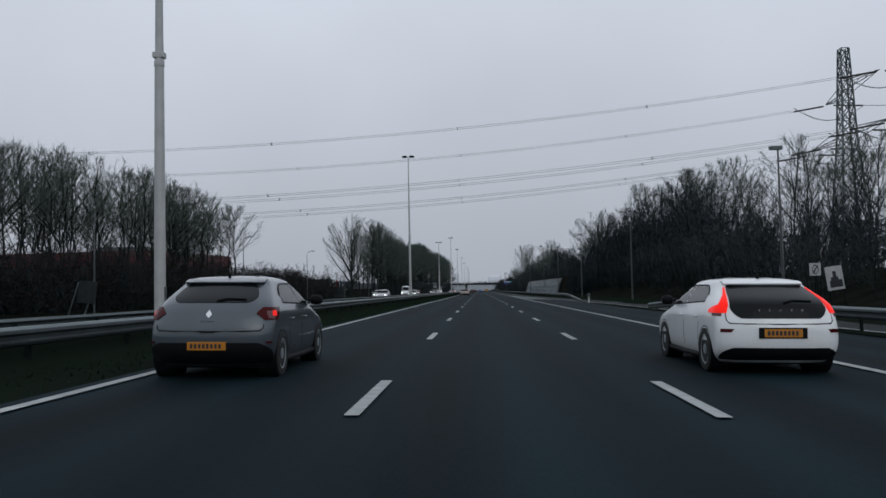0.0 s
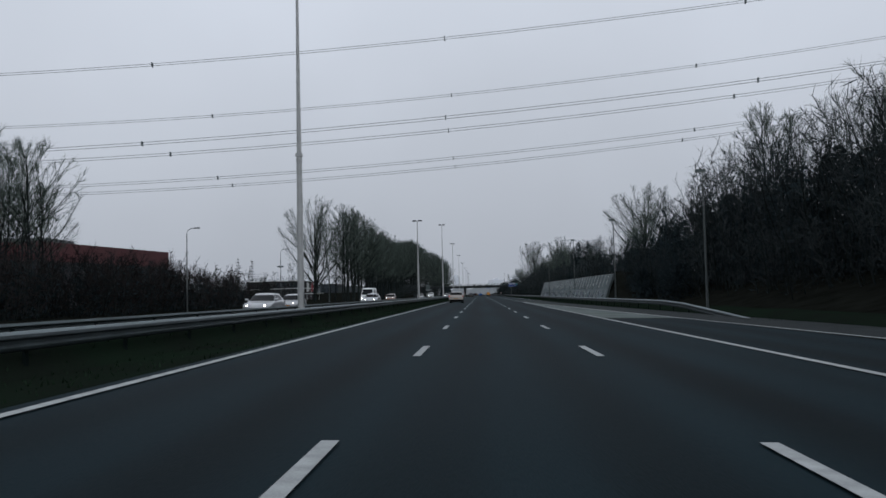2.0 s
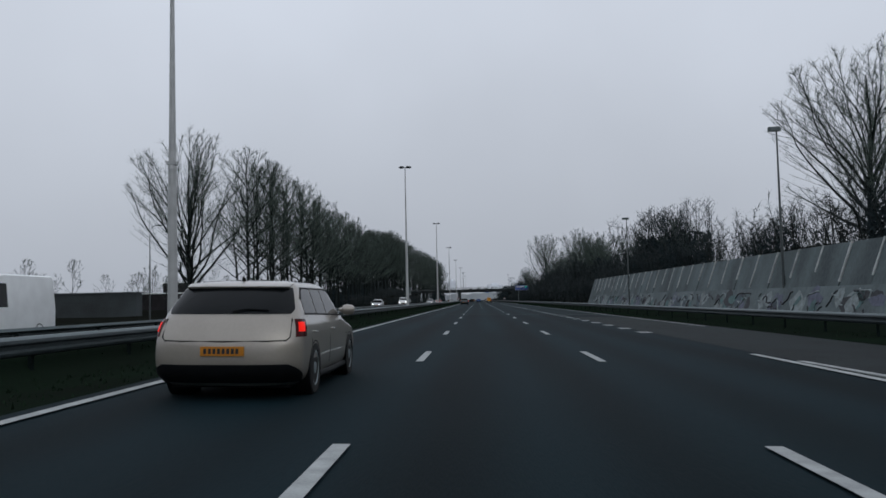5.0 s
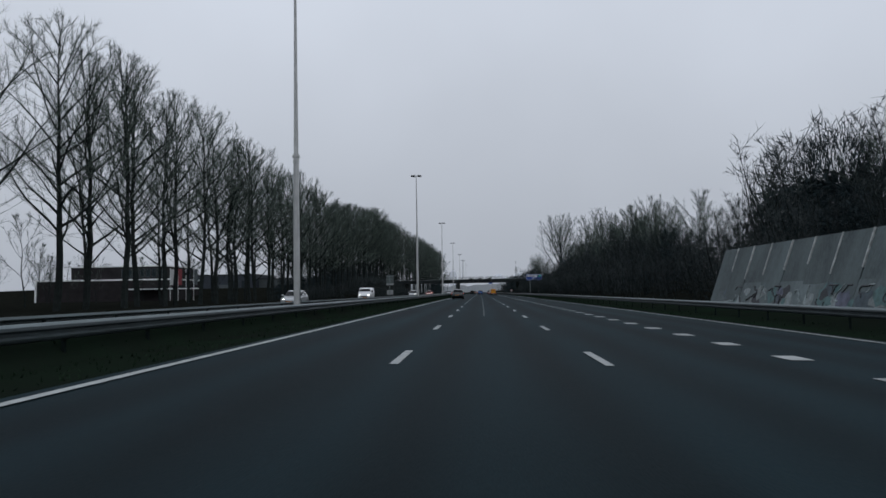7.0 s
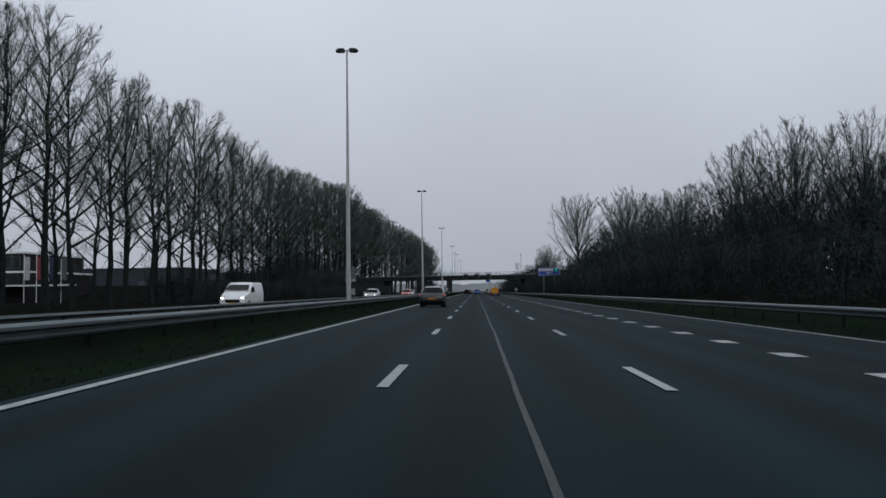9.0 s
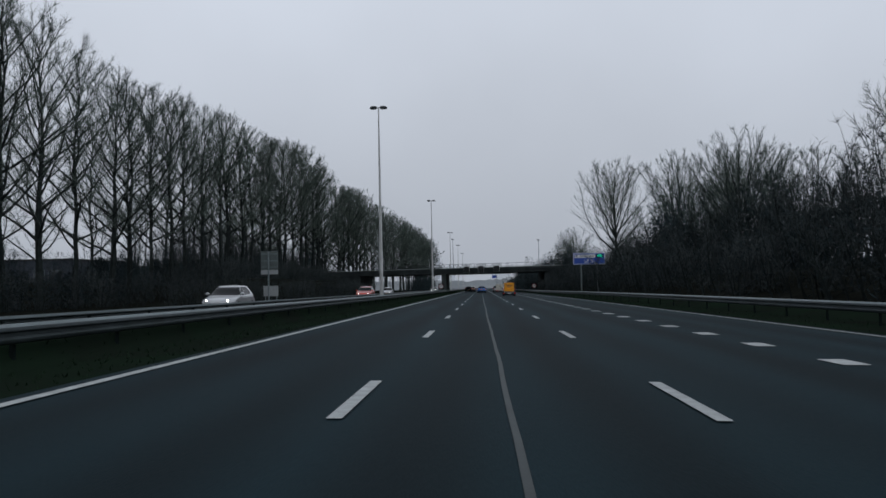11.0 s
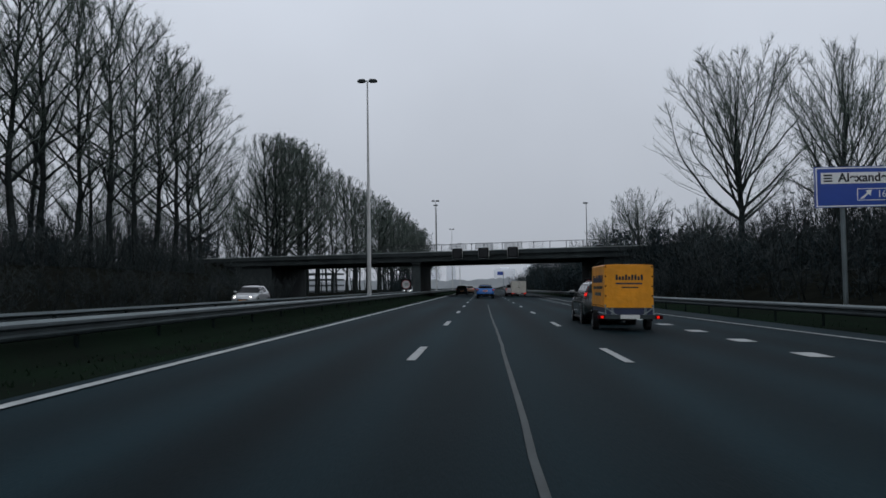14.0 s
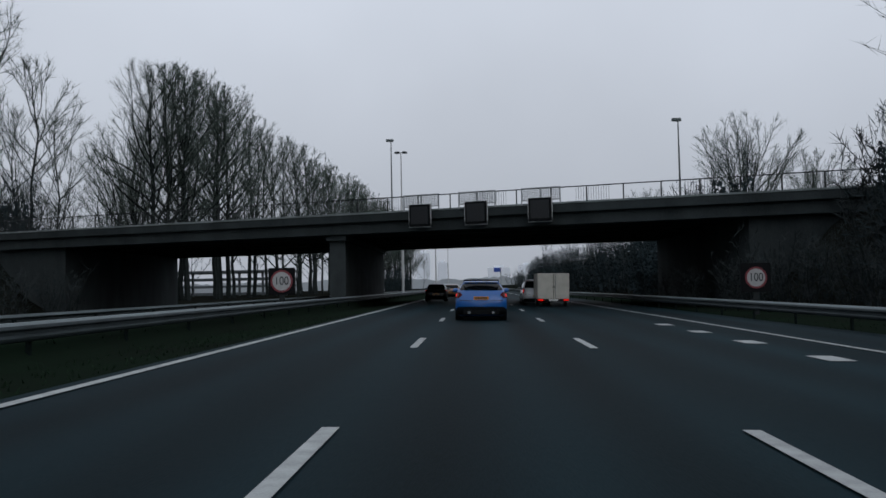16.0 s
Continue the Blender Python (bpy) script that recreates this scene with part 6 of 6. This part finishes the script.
    part("windscreen", Build().sheet(grid, -0.02), GLASS, c, smooth=40)
    if wiper:
        part("rear_wiper", Build().tube([tuple(q(s, z) + Vector((0, -0.022, 0.01))) for s, z in ((0.02, g0 + 0.02), (0.1, g0 + 0.05), (0.33, g0 + 0.04))], 0.011, 5), BLACK, c)
    zs_ = H - 0.115
    part("spoiler", Build().loft([[(x, rear(zs_) + e + dy, z) for dy, z in ((-0.055, H - 0.105), (-0.045, H - 0.122), (0.06, H - 0.14), (0.16, H - 0.055), (0.03, H - 0.072))] for x, e in ((-tw * hw * 0.90, 0.13), (-tw * hw * 0.80, 0.05), (-tw * hw * 0.5, 0.01), (0, 0), (tw * hw * 0.5, 0.01), (tw * hw * 0.80, 0.05), (tw * hw * 0.90, 0.13))]), spoiler or paint, c, smooth=45)
    part("aerial", Build().tube([(0, rr + 0.34, H - 0.04), (0, rr + 0.30, H + 0.012), (0, rr + 0.26, H + 0.025)], [0.03, 0.016, 0.006], 6), BLACK, c)

    # tail
    patch("bumper_lower", low, 0.22, low_z, lambda z: -low_w + 0.35 * max(0, (z - low_z + 0.14) / 0.14) ** 1.5, lambda z: low_w - 0.35 * max(0, (z - low_z + 0.14) / 0.14) ** 1.5, label="dark lower bumper", off=0.012, cols=17)
    part("underbody", Build().box(-0.8 * hw, 0.8 * hw, 0.35, L - 0.35, 0.14, 0.24), BLACK, c)
    part("hatch_gap", Build().tube([tuple(q(s, z) + Vector((0, -0.004, 0))) for s, z in ((-0.66, belt_r - 0.02), (-0.60, gap_z + 0.04), (-0.54, gap_z), (-0.3, gap_z - 0.005), (0, gap_z - 0.008), (0.3, gap_z - 0.005), (0.54, gap_z), (0.60, gap_z + 0.04), (0.66, belt_r - 0.02))], 0.009, 4), BLACK, c)
    yp = rear(plate_z)
    plate = part("number_plate", Build().box(-0.26, 0.26, yp - 0.022, yp + 0.02, plate_z - 0.055, plate_z + 0.055), PLATE, c, "yellow number plate with dark marks")
    bars(plate, -0.22, 0.22, yp - 0.023, plate_z, 0.062, 8, LETTER)
    for k in (-1, 1):
        def pair(lo, hi):
            """Both sides of the tail share the same lamp outline."""
            return (lambda z: k * lo(z)), (lambda z: k * hi(z))
        if tail == "hatch":
            z0, z1 = 0.80, belt_r - 0.03
            lo, hi = pair(lambda z: 0.46 + 0.30 * abs((z - z0) / (z1 - z0) - 0.55), lambda z: 1.04 + 0.10 * (z - z0) / (z1 - z0) - 0.12 * max(0.0, 0.4 - (z - z0) / (z1 - z0)))
            tl = patch("tail_lamp", TAILRED, z0, z1, lo, hi, label="dark red tail lamp", off=0.012, cols=12)
            lo, hi = pair(lambda z: 0.69 if z < 0.87 else 0.66, lambda z: 0.88)
            patch("reflector_panel", LAMPCLEAR, z0 + 0.02, z1 - 0.05, lo, hi, tl, "clear lens", off=0.016)
            lo, hi = pair(lambda z: 0.80, lambda z: 0.93)
            patch("lens", TAILON if rear_on else TAILRED, z0 + 0.055, z1 - 0.05, lo, hi, tl, "glowing red lens", off=0.020)
        elif tail == "boomerang":
            z0, z1 = 0.84, belt_r - 0.01
            lo, hi = pair(lambda z: 0.60 - 0.03 * (z - z0) / (z1 - z0), lambda z: 1.18 - 0.38 * max(0.0, ((z - z0) / (z1 - z0) - 0.5) / 0.5) ** 1.3)
            tl = patch("tail_lamp", TAILON, z0 + 0.035, z1, lo, hi, label="glowing red boomerang tail lamp", off=0.014, cols=12)
            lo, hi = pair(lambda z: 0.70, lambda z: 1.0)
            patch("lower_lens", LAMPCLEAR, z0 - 0.01, z0 + 0.032, lo, hi, tl, "clear lower lens", off=0.012)
            z2 = H - 0.17
            lo, hi = pair(lambda z: 0.57 + 0.07 * (z - z1) / (z2 - z1), lambda z: 0.80 - 0.11 * min(1, (z - z1) / 0.14))
            patch("upper_lens", TAILON, z1, z2, lo, hi, tl, off=0.014, cols=6)
        elif tail == "tall":
            z0, z1 = 0.84, H - 0.18
            lo, hi = pair(lambda z: 0.70 if z < belt_r + 0.06 else 0.77, lambda z: 0.99 if z < belt_r + 0.06 else 0.93)
            tl = patch("tail_lamp", TAILRED, z0, z1, lo, hi, label="tall dark red tail lamp", off=0.010, cols=8)
            lo, hi = pair(lambda z: 0.73, lambda z: 0.97)
            patch("lens", TAILON, 0.93, 1.03, lo, hi, tl, "glowing red lens", off=0.016)
            patch("reverse_lens", LAMPCLEAR, 0.86, 0.91, lo, hi, tl, "clear lens", off=0.014)
        else:
            z0, z1 = 0.76, belt_r - 0.03
            lo, hi = pair(lambda z: 0.70, lambda z: 1.05)
            tl = patch("tail_lamp", TAILRED, z0, z1, lo, hi, label="red tail lamp", off=0.010)
            lo, hi = pair(lambda z: 0.76, lambda z: 0.95)
            patch("lens", TAILON if rear_on else TAILRED, z0 + 0.06, z1 - 0.04, lo, hi, tl, "glowing red lens", off=0.016)
        # nose
        hl = part("headlamp", Build().hexa([(k * hw * 0.46, L - 0.12, 0.60), (k * hw * 0.78, L - 0.20, 0.60), (k * hw * 0.93, L - 0.50, 0.64), (k * hw * 0.46, L - 0.3, 0.60)], [(k * hw * 0.48, L - 0.17, 0.70), (k * hw * 0.76, L - 0.26, 0.71), (k * hw * 0.93, L - 0.60, 0.74), (k * hw * 0.48, L - 0.35, 0.70)]), GLASS, c)
        if front_on:
            part("bulb", Build().tube([(k * hw * 0.62, L - 0.2, 0.655), (k * hw * 0.62, L - 0.115, 0.655)], 0.05, 12), HEADON, hl, "glowing headlamp")
    part("grille", Build().box(-0.42 * hw, 0.42 * hw, L - 0.06, L + 0.004, 0.36, 0.52), BLACK, c)
    part("front_plate", Build().box(-0.26, 0.26, L - 0.02, L + 0.016, 0.38, 0.48), PLATE, c)
    return c


c_patch = {}


LAMPCLEAR = material("lamp_clear", (0.13, 0.06, 0.065), 0.2, 0, 0, spec=0.2)
GREYPAINT = carpaint("grey_paint", (0.064, 0.072, 0.083), 0.3)
WHITEPAINT = carpaint("white_car_paint", (0.78, 0.80, 0.80))
BEIGE = carpaint("silver_beige_paint", (0.34, 0.31, 0.27), 0.4)
SILVER = carpaint("silver_paint", (0.40, 0.41, 0.42), 0.5)
BLACKPAINT = carpaint("black_paint", (0.012, 0.012, 0.013))
DARKGREEN = carpaint("dark_green_paint", (0.006, 0.011, 0.010))
BLUEPAINT = carpaint("bright_blue_paint", (0.002, 0.085, 0.32))
REDCAR = carpaint("red_car_paint", (0.42, 0.03, 0.015))
BRONZE = carpaint("bronze_paint", (0.22, 0.13, 0.10), 0.4)


def on_road(x, y, turn=0.0):
    return pose(x, y, zroad(x) + 0.0, 0, math.degrees(math.atan(FALL)), turn)


def oncoming(x, y):
    return pose(x, y, 0.03 + 0.012 * (x + 23), 0, math.degrees(math.atan(-0.012)), 180)


# grey hatchback in the fast lane
GREY_LABEL = "dark grey metallic hatchback with red tail lamps lit"
c = car(GREY_LABEL, on_road(-4.19, 10.85), GREYPAINT, L=4.06, W=1.72, H=1.43, belt_r=1.0, belt_f=0.95, rb=0.17, rr=0.66, r=0.315, plate_z=0.46, glass_s=[(0, 0.34), (0.08, 0.42), (0.3, 0.52), (0.55, 0.53), (0.85, 0.50), (1, 0.46)], gap_z=0.66, low_z=0.50, low_w=0.86, mirror=BLACK)
patch, q = c_patch[GREY_LABEL]
p = q(0, 0.885)
part("badge", Build().slab([(0, p.y - 0.028, 0.825), (0.042, p.y - 0.014, 0.885), (0, p.y + 0.01, 0.945), (-0.042, p.y - 0.014, 0.885)], 0.02), CHROME, c, "chrome emblem shape")
bars(c, -0.10, 0.10, q(0, 0.79).y - 0.002, 0.79, 0.018, 4, CHROME)
for k in (-1, 1):
    patch("reflector", TAILRED, 0.49, 0.515, lambda z: k * 0.66, lambda z: k * 0.80, c, off=0.018)
part("tow_cover", Build().box(-0.1, 0.1, q(0, 0.655).y - 0.012, q(0, 0.655).y + 0.02, 0.635, 0.66), BLACK, c)

# white hatchback in the slow lane
WHITE_LABEL = "white hatchback with a black tailgate and tall red lamps"
c = car(WHITE_LABEL, on_road(3.71, 11.65), WHITEPAINT, L=4.37, W=1.74, H=1.405, wb=2.65, over=0.80, belt_r=1.0, belt_f=0.93, rb=0.16, rr=0.70, r=0.325, tail="boomerang", glass_z=(0.995, 1.27), plate_z=0.60, glass_s=[(0, 0.545), (0.3, 0.57), (0.9, 0.62), (1, 0.60)], gap_z=0.73, low_z=0.39, low_w=0.84, mirror=BLACK, wiper=True)
patch, q = c_patch[WHITE_LABEL]
patch("black_panel", GLASS, 0.80, 0.997, lambda z: -0.36 - 0.185 * min(1, (z - 0.80) / 0.15) ** 0.7, lambda z: 0.36 + 0.185 * min(1, (z - 0.80) / 0.15) ** 0.7, c, "glossy black tailgate panel", off=0.005, cols=13)
for i in range(5):
    x = -0.30 + i * 0.15
    part("badge_shape", Build().box(x - 0.02, x + 0.02, q(0, 0.915).y - 0.012, q(0, 0.915).y + 0.02, 0.90, 0.935), CHROME, c, "chrome emblem piece")
for k in (-1, 1):
    patch("fog_lamp", TAILRED, 0.605, 0.655, lambda z: k * (0.52 - (z - 0.605)), lambda z: k * 0.74, c, off=0.010)
part("plate_recess", Build().box(-0.33, 0.33, -0.006, 0.03, 0.525, 0.675), BLACK, c)

car("silver beige estate car with brake lamps lit", on_road(-3.65, 169.6), BEIGE, L=4.77, W=1.83, H=1.48, wb=2.79, over=0.98, belt_r=1.0, belt_f=0.95, rb=0.16, rr=0.55, r=0.33, estate=True, tail="box")
car("black compact car in the fast lane", on_road(-3.7, 343.0), BLACKPAINT, L=4.2, W=1.75, H=1.48, tail="box")
car("dark hatchback under the bridge", on_road(-3.8, 561.5), BLACKPAINT, L=4.2, W=1.75, H=1.47)
car("bronze hatchback beyond the bridge", on_road(-3.0, 576.0), BRONZE, L=4.2, W=1.75, H=1.47, tail="box")

# blue hot hatch in the middle lane
c = car("bright blue hatchback with a large black roof spoiler", on_road(-0.36, 524.5), BLUEPAINT, L=4.39, W=1.82, H=1.47, wb=2.65, over=0.82, belt_r=1.03, belt_f=0.96, rb=0.18, rr=0.66, r=0.34, glass_z=(1.07, 1.31), plate_z=0.80, rim=BLACK, low_z=0.50)
wing = Build().loft([[(x, 0.28 + q, 1.40 + z) for q, z in ((0, 0.02), (0.30, 0.0), (0.30, 0.05), (0.02, 0.055))] for x in (-0.62, -0.3, 0, 0.3, 0.62)])
part("roof_wing", wing, BLACK, c, "black roof wing", smooth=30)
for x in (-0.62, -0.2, 0.2, 0.62):
    part("wing_strut", Build().box(x - 0.012, x + 0.012, 0.34, 0.60, 1.28, 1.43), BLUEPAINT, c)
part("diffuser", Build().box(-0.62, 0.62, -0.035, 0.1, 0.24, 0.40), BLACK, c, "black diffuser")
for s in (-1, 1):
    part("exhaust", Build().tube([(s * 0.42, -0.06, 0.30), (s * 0.42, 0.2, 0.30)], 0.055, 12), CHROME, c, smooth=40)

# dark estate car with a yellow tarpaulin trailer
c = car("very dark green estate car towing a trailer", on_road(3.56, 465.05), DARKGREEN, L=4.52, W=1.77, H=1.43, wb=2.64, over=1.0, belt_r=1.0, belt_f=0.93, rb=0.10, rr=0.32, r=0.32, estate=True, tail="tall", rear_w=0.76)
for s in (-1, 1):
    part("roof_rail", Build().tube([(s * 0.56, 0.75, 1.37), (s * 0.57, 0.9, 1.42), (s * 0.57, 2.2, 1.43), (s * 0.56, 2.4, 1.38)], 0.014, 6), BLACK, c)


def tarp_trailer(at):
    t = thing("trailer", "small box trailer under a yellow orange tarpaulin", "trailer", at=at)
    zb, zt, w, ya, yb = 0.66, 1.84, 0.67, 0.0, 2.5
    rnd = random.Random(4)
    rings = []
    for i in range(11):
        y = ya + (yb - ya) * i / 10
        q = [rnd.uniform(-0.012, 0.012) for _ in range(6)]
        half = [(w + 0.01, zb), (w + q[0], zb + 0.3), (w + q[1], zb + 0.7), (w - 0.002, zt - 0.03), (w - 0.025, zt), (0.3, zt + 0.015 + q[2]), (0, zt + 0.02 + q[3])]
        rings.append([(x, y, z) for x, z in half] + [(-x, y, z) for x, z in half[-2::-1]])
    part("tarpaulin", Build().loft(rings), CANVAS, t, "yellow orange tarpaulin cover", smooth=35)
    bed = part("bed", Build().box(-w + 0.015, w - 0.015, ya + 0.02, yb - 0.02, 0.42, zb + 0.03), BLUEBOARD, t, "dark blue boards")
    for x in (-0.45, 0.45):
        part("rear_brace", Build().box(x - 0.03, x + 0.03, ya - 0.02, ya + 0.02, 0.40, zb), STEEL, bed)
    bar = part("light_bar", Build().box(-0.86, 0.86, ya - 0.16, ya - 0.06, 0.36, 0.47), DARKSTEEL, t, "steel light bar")
    for s in (-1, 1):
        part("tail_lamp", Build().box(min(s * 0.68, s * 0.88), max(s * 0.68, s * 0.88), ya - 0.19, ya - 0.155, 0.36, 0.455), TAILRED, bar)
        part("lens", Build().box(min(s * 0.72, s * 0.79), max(s * 0.72, s * 0.79), ya - 0.20, ya - 0.188, 0.375, 0.44), TAILON, bar, "glowing red lens")
        part("fender", Build().loft([[(s * x, 1.25 + 0.33 * math.cos(a), 0.26 + 0.31 * math.sin(a)) for x in (0.68, 0.84)] + [(s * x, 1.25 + 0.31 * math.cos(a), 0.26 + 0.29 * math.sin(a)) for x in (0.84, 0.68)] for a in [math.pi * k / 8 for k in range(9)]]), BLACK, t)
        wheel(t, s * 0.84, 1.25, 0.24, s, STEEL)
        part("side_rail", Build().tube([(s * (w + 0.02), ya - 0.1, 0.50), (s * (w + 0.02), yb, 0.50)], 0.022, 6), STEEL, t, "thin steel rail along the boards")
        part("corner_frame", Build().tube([(s * (w - 0.02), ya - 0.14, 0.40), (s * (w - 0.02), ya - 0.03, 0.74)], 0.018, 6).tube([(s * 0.3, ya - 0.14, 0.42), (s * (w - 0.02), ya - 0.05, 0.66)], 0.015, 6), STEEL, t, "galvanised corner brace")
    part("number_plate", Build().box(-0.26, 0.26, ya - 0.19, ya - 0.16, 0.36, 0.47), PLATEW, bar, "white number plate")
    part("drawbar", Build().tube([(-0.5, yb - 0.1, 0.42), (0, yb + 1.0, 0.42), (0, yb + 1.2, 0.45)], 0.04, 6).tube([(0.5, yb - 0.1, 0.42), (0, yb + 1.0, 0.42)], 0.04, 6), STEEL, t)
    part("chassis", Build().box(-0.6, 0.6, 0.05, yb, 0.36, 0.43), BLACK, t)
    for i in range(5):
        z = zb + 0.05 + i * 0.27
        for x in (-w + 0.035, w - 0.035):
            part("eyelet", Build().box(x - 0.02, x + 0.02, ya - 0.012, ya + 0.005, z - 0.022, z + 0.022), BLACK, t)
    for i in range(8):
        y = ya + 0.15 + i * 0.31
        part("eyelet", Build().box(-w - 0.022, -w - 0.002, y - 0.03, y + 0.02, zb + 0.02, zb + 0.06), BLACK, t)
    # plain shapes for the lettering of the hire firm
    b = Build()
    for k in range(9):
        h = (0.15, 0.10, 0.10, 0.15, 0.10, 0.15, 0.15, 0.10, 0.15)[k]
        b.box(-0.36 + k * 0.085, -0.36 + k * 0.085 + 0.06, ya - 0.008, ya + 0.004, 1.42, 1.42 + h)
    part("logo", b, LETTER, t, "dark logo shapes")
    part("logo_line", Build().box(-0.36, 0.36, ya - 0.008, ya + 0.004, 1.30, 1.345), BLUEBOARD, t)
    part("logo_line", Build().box(-0.2, 0.26, ya - 0.008, ya + 0.004, 1.20, 1.235), LETTER, t)
    b = Build()
    for k in range(9):
        h = (0.21, 0.14, 0.14, 0.21, 0.14, 0.21, 0.21, 0.14, 0.21)[k]
        b.box(-w - 0.018, -w + 0.01, 2.15 - k * 0.21 - 0.15, 2.15 - k * 0.21, 1.35, 1.35 + h)
    part("logo", b, BLUEBOARD, t, "dark blue logo shapes")
    b = Build()
    for k in range(14):
        if k != 4:
            b.box(-w - 0.018, -w + 0.01, 2.1 - k * 0.13 - 0.09, 2.1 - k * 0.13, 1.17, 1.25)
    part("logo_line", b, LETTER, t)
    part("logo_line", Build().box(-w - 0.018, -w + 0.01, 0.65, 1.75, 0.98, 1.07), GREYCLAD, t)
    return t


tarp_trailer(on_road(3.41, 461.25))

t = thing("trailer", "white closed box trailer with double rear doors", "trailer", at=on_road(4.0, 544.2))
bevelled(part("box", Build().box(-0.93, 0.93, 0, 3.2, 0.48, 1.98), CREAM, t, "white box body"), 0.03)
part("door_gap", Build().box(-0.008, 0.008, -0.008, 0.0, 0.52, 1.94), BLACK, t)
part("door_bar", Build().tube([(0.12, -0.03, 0.55), (0.12, -0.03, 1.9)], 0.015, 6), STEEL, t)
part("latch", Build().box(-0.06, 0.12, -0.035, 0.0, 1.15, 1.2), BLACK, t)
part("bumper", Build().box(-0.92, 0.92, -0.06, 0.05, 0.36, 0.48), BLACK, t)
for s in (-1, 1):
    part("tail_lamp", Build().box(min(s * 0.6, s * 0.9), max(s * 0.6, s * 0.9), -0.075, -0.055, 0.38, 0.46), TAILON, t)
    wheel(t, s * 0.95, 1.7, 0.3, s, STEEL)
part("plate", Build().box(-0.26, 0.26, -0.075, -0.058, 0.37, 0.46), PLATEW, t)
part("drawbar", Build().tube([(0, 3.2, 0.42), (0, 4.3, 0.45)], 0.05, 6), STEEL, t)
car("silver people carrier towing a white box trailer", on_road(3.35, 548.6), SILVER, L=4.5, W=1.80, H=1.66, wb=2.7, over=0.9, belt_r=1.08, belt_f=1.0, rb=0.15, rr=0.4, estate=True, tail="box")


def van(label, at, high=2.35, length=5.3):
    v = thing("van", label, "van", "oncoming traffic", at=at)
    w = 0.97
    prof = [(0.0, 0.45, high - 0.06), (0.08, 0.35, high), (length - 2.1, 0.33, high), (length - 1.75, 0.33, high - 0.12), (length - 1.0, 0.33, 1.25), (length - 0.25, 0.35, 1.0), (length, 0.42, 0.72)]
    rings = []
    for y, zb, zt in prof:
        f = 1.0 if y < length - 0.5 else 0.9
        tw = w - (0.14 if zt > 1.6 else 0.05)
        half = [(0, zb), (w * f, zb), (w * f, min(zt - 0.05, 1.15)), (tw * f, zt - 0.05), (tw * f - 0.08, zt), (0, zt + 0.02)]
        rings.append([(x, y, z) for x, z in half] + [(-x, y, z) for x, z in half[-2:0:-1]])
    part("body", Build().loft(rings), WHITEPAINT, v, smooth=32)
    top = high - 0.22
    part("windscreen", Build().slab([(-0.72, length - 1.70, top), (-0.82, length - 1.08, 1.32), (0.82, length - 1.08, 1.32), (0.72, length - 1.70, top)][::1], 0.02), GLASS, v)
    ws = v.children[-1]
    ws.location = (0, 0.06, 0.05)
    for s in (-1, 1):
        o = [(s * (w + 0.002), length - 2.2, 1.22), (s * (w + 0.002), length - 1.2, 1.22), (s * (w - 0.08), length - 1.75, top - 0.1), (s * (w - 0.08), length - 2.2, top - 0.1)]
        part("side_window", Build().slab(o if s > 0 else o[::-1], 0.03), GLASS, v)
        hl = part("headlamp", Build().box(min(s * 0.55, s * 0.86), max(s * 0.55, s * 0.86), length - 0.12, length + 0.0, 0.72, 0.9), GLASS, v)
        part("bulb", Build().box(min(s * 0.6, s * 0.8), max(s * 0.6, s * 0.8), length, length + 0.012, 0.76, 0.86), HEADON, hl, "glowing headlamp")
        part("mirror", Build().box(min(s * 0.98, s * 1.16), max(s * 0.98, s * 1.16), length - 1.3, length - 1.2, 1.25, 1.55), BLACK, v)
        for y in (1.1, length - 0.95):
            wheel(v, s * (w + 0.005), y, 0.34, s, STEEL)
    part("grille", Build().box(-0.5, 0.5, length - 0.01, length + 0.02, 0.5, 0.7), BLACK, v)
    part("front_plate", Build().box(-0.26, 0.26, length, length + 0.03, 0.38, 0.48), PLATE, v)
    return v


traffic = "oncoming traffic"
for x, y, paint, h, lb in ((-14.3, 118, SILVER, 1.45, "silver car with its headlamps on"), (-17.6, 140, SILVER, 1.5, "pale silver car with its headlamps on"),
                           (-14.3, 170, SILVER, 1.44, "silver car with its headlamps on"), (-17.6, 222, BRONZE, 1.5, "bronze car with its headlamps on"), (-17.6, 300, SILVER, 1.5, "grey car with its headlamps on"), 
                           (-14.3, 395, SILVER, 1.5, "silver car with its headlamps on"), (-14.3, 448, REDCAR, 1.5, "orange red car with its headlamps on"), (-17.6, 500, SILVER, 1.5, "silver car with its headlamps on"), (-14.3, 590, SILVER, 1.5, "silver car with its headlamps on"), (-17.6, 640, BLACKPAINT, 1.5, "dark car with its headlamps on")):
    car(lb, oncoming(x, y), paint, L=4.4, W=1.8, H=h, wb=2.65, over=0.8, tail="box", rear_on=False, front_on=True, group=traffic)
van("white panel van with its headlamps on", oncoming(-17.4, 190))
van("small white delivery van with its headlamps on", oncoming(-17.4, 346), high=1.9, length=4.5)
car("dark car crossing the bridge", pose(15.0, bridge_y(15.0) + 18, DECK - 0.25, 0, 0, -90 - 17), GREYPAINT, L=4.4, W=1.8, H=1.5, tail="box", rear_on=False)

g = thing("overhead_sign", "small blue sign on a far gantry", "road sign", at=pose(6.2, 760, 0))
part("board", Build().box(-1.1, 1.1, 0, 0.15, 5.8, 7.2), BLUESIGN, g)
part("mast", Build().tube([(1.2, 0.3, -0.3), (1.2, 0.3, 7.2)], 0.12, 8), STEEL, g)
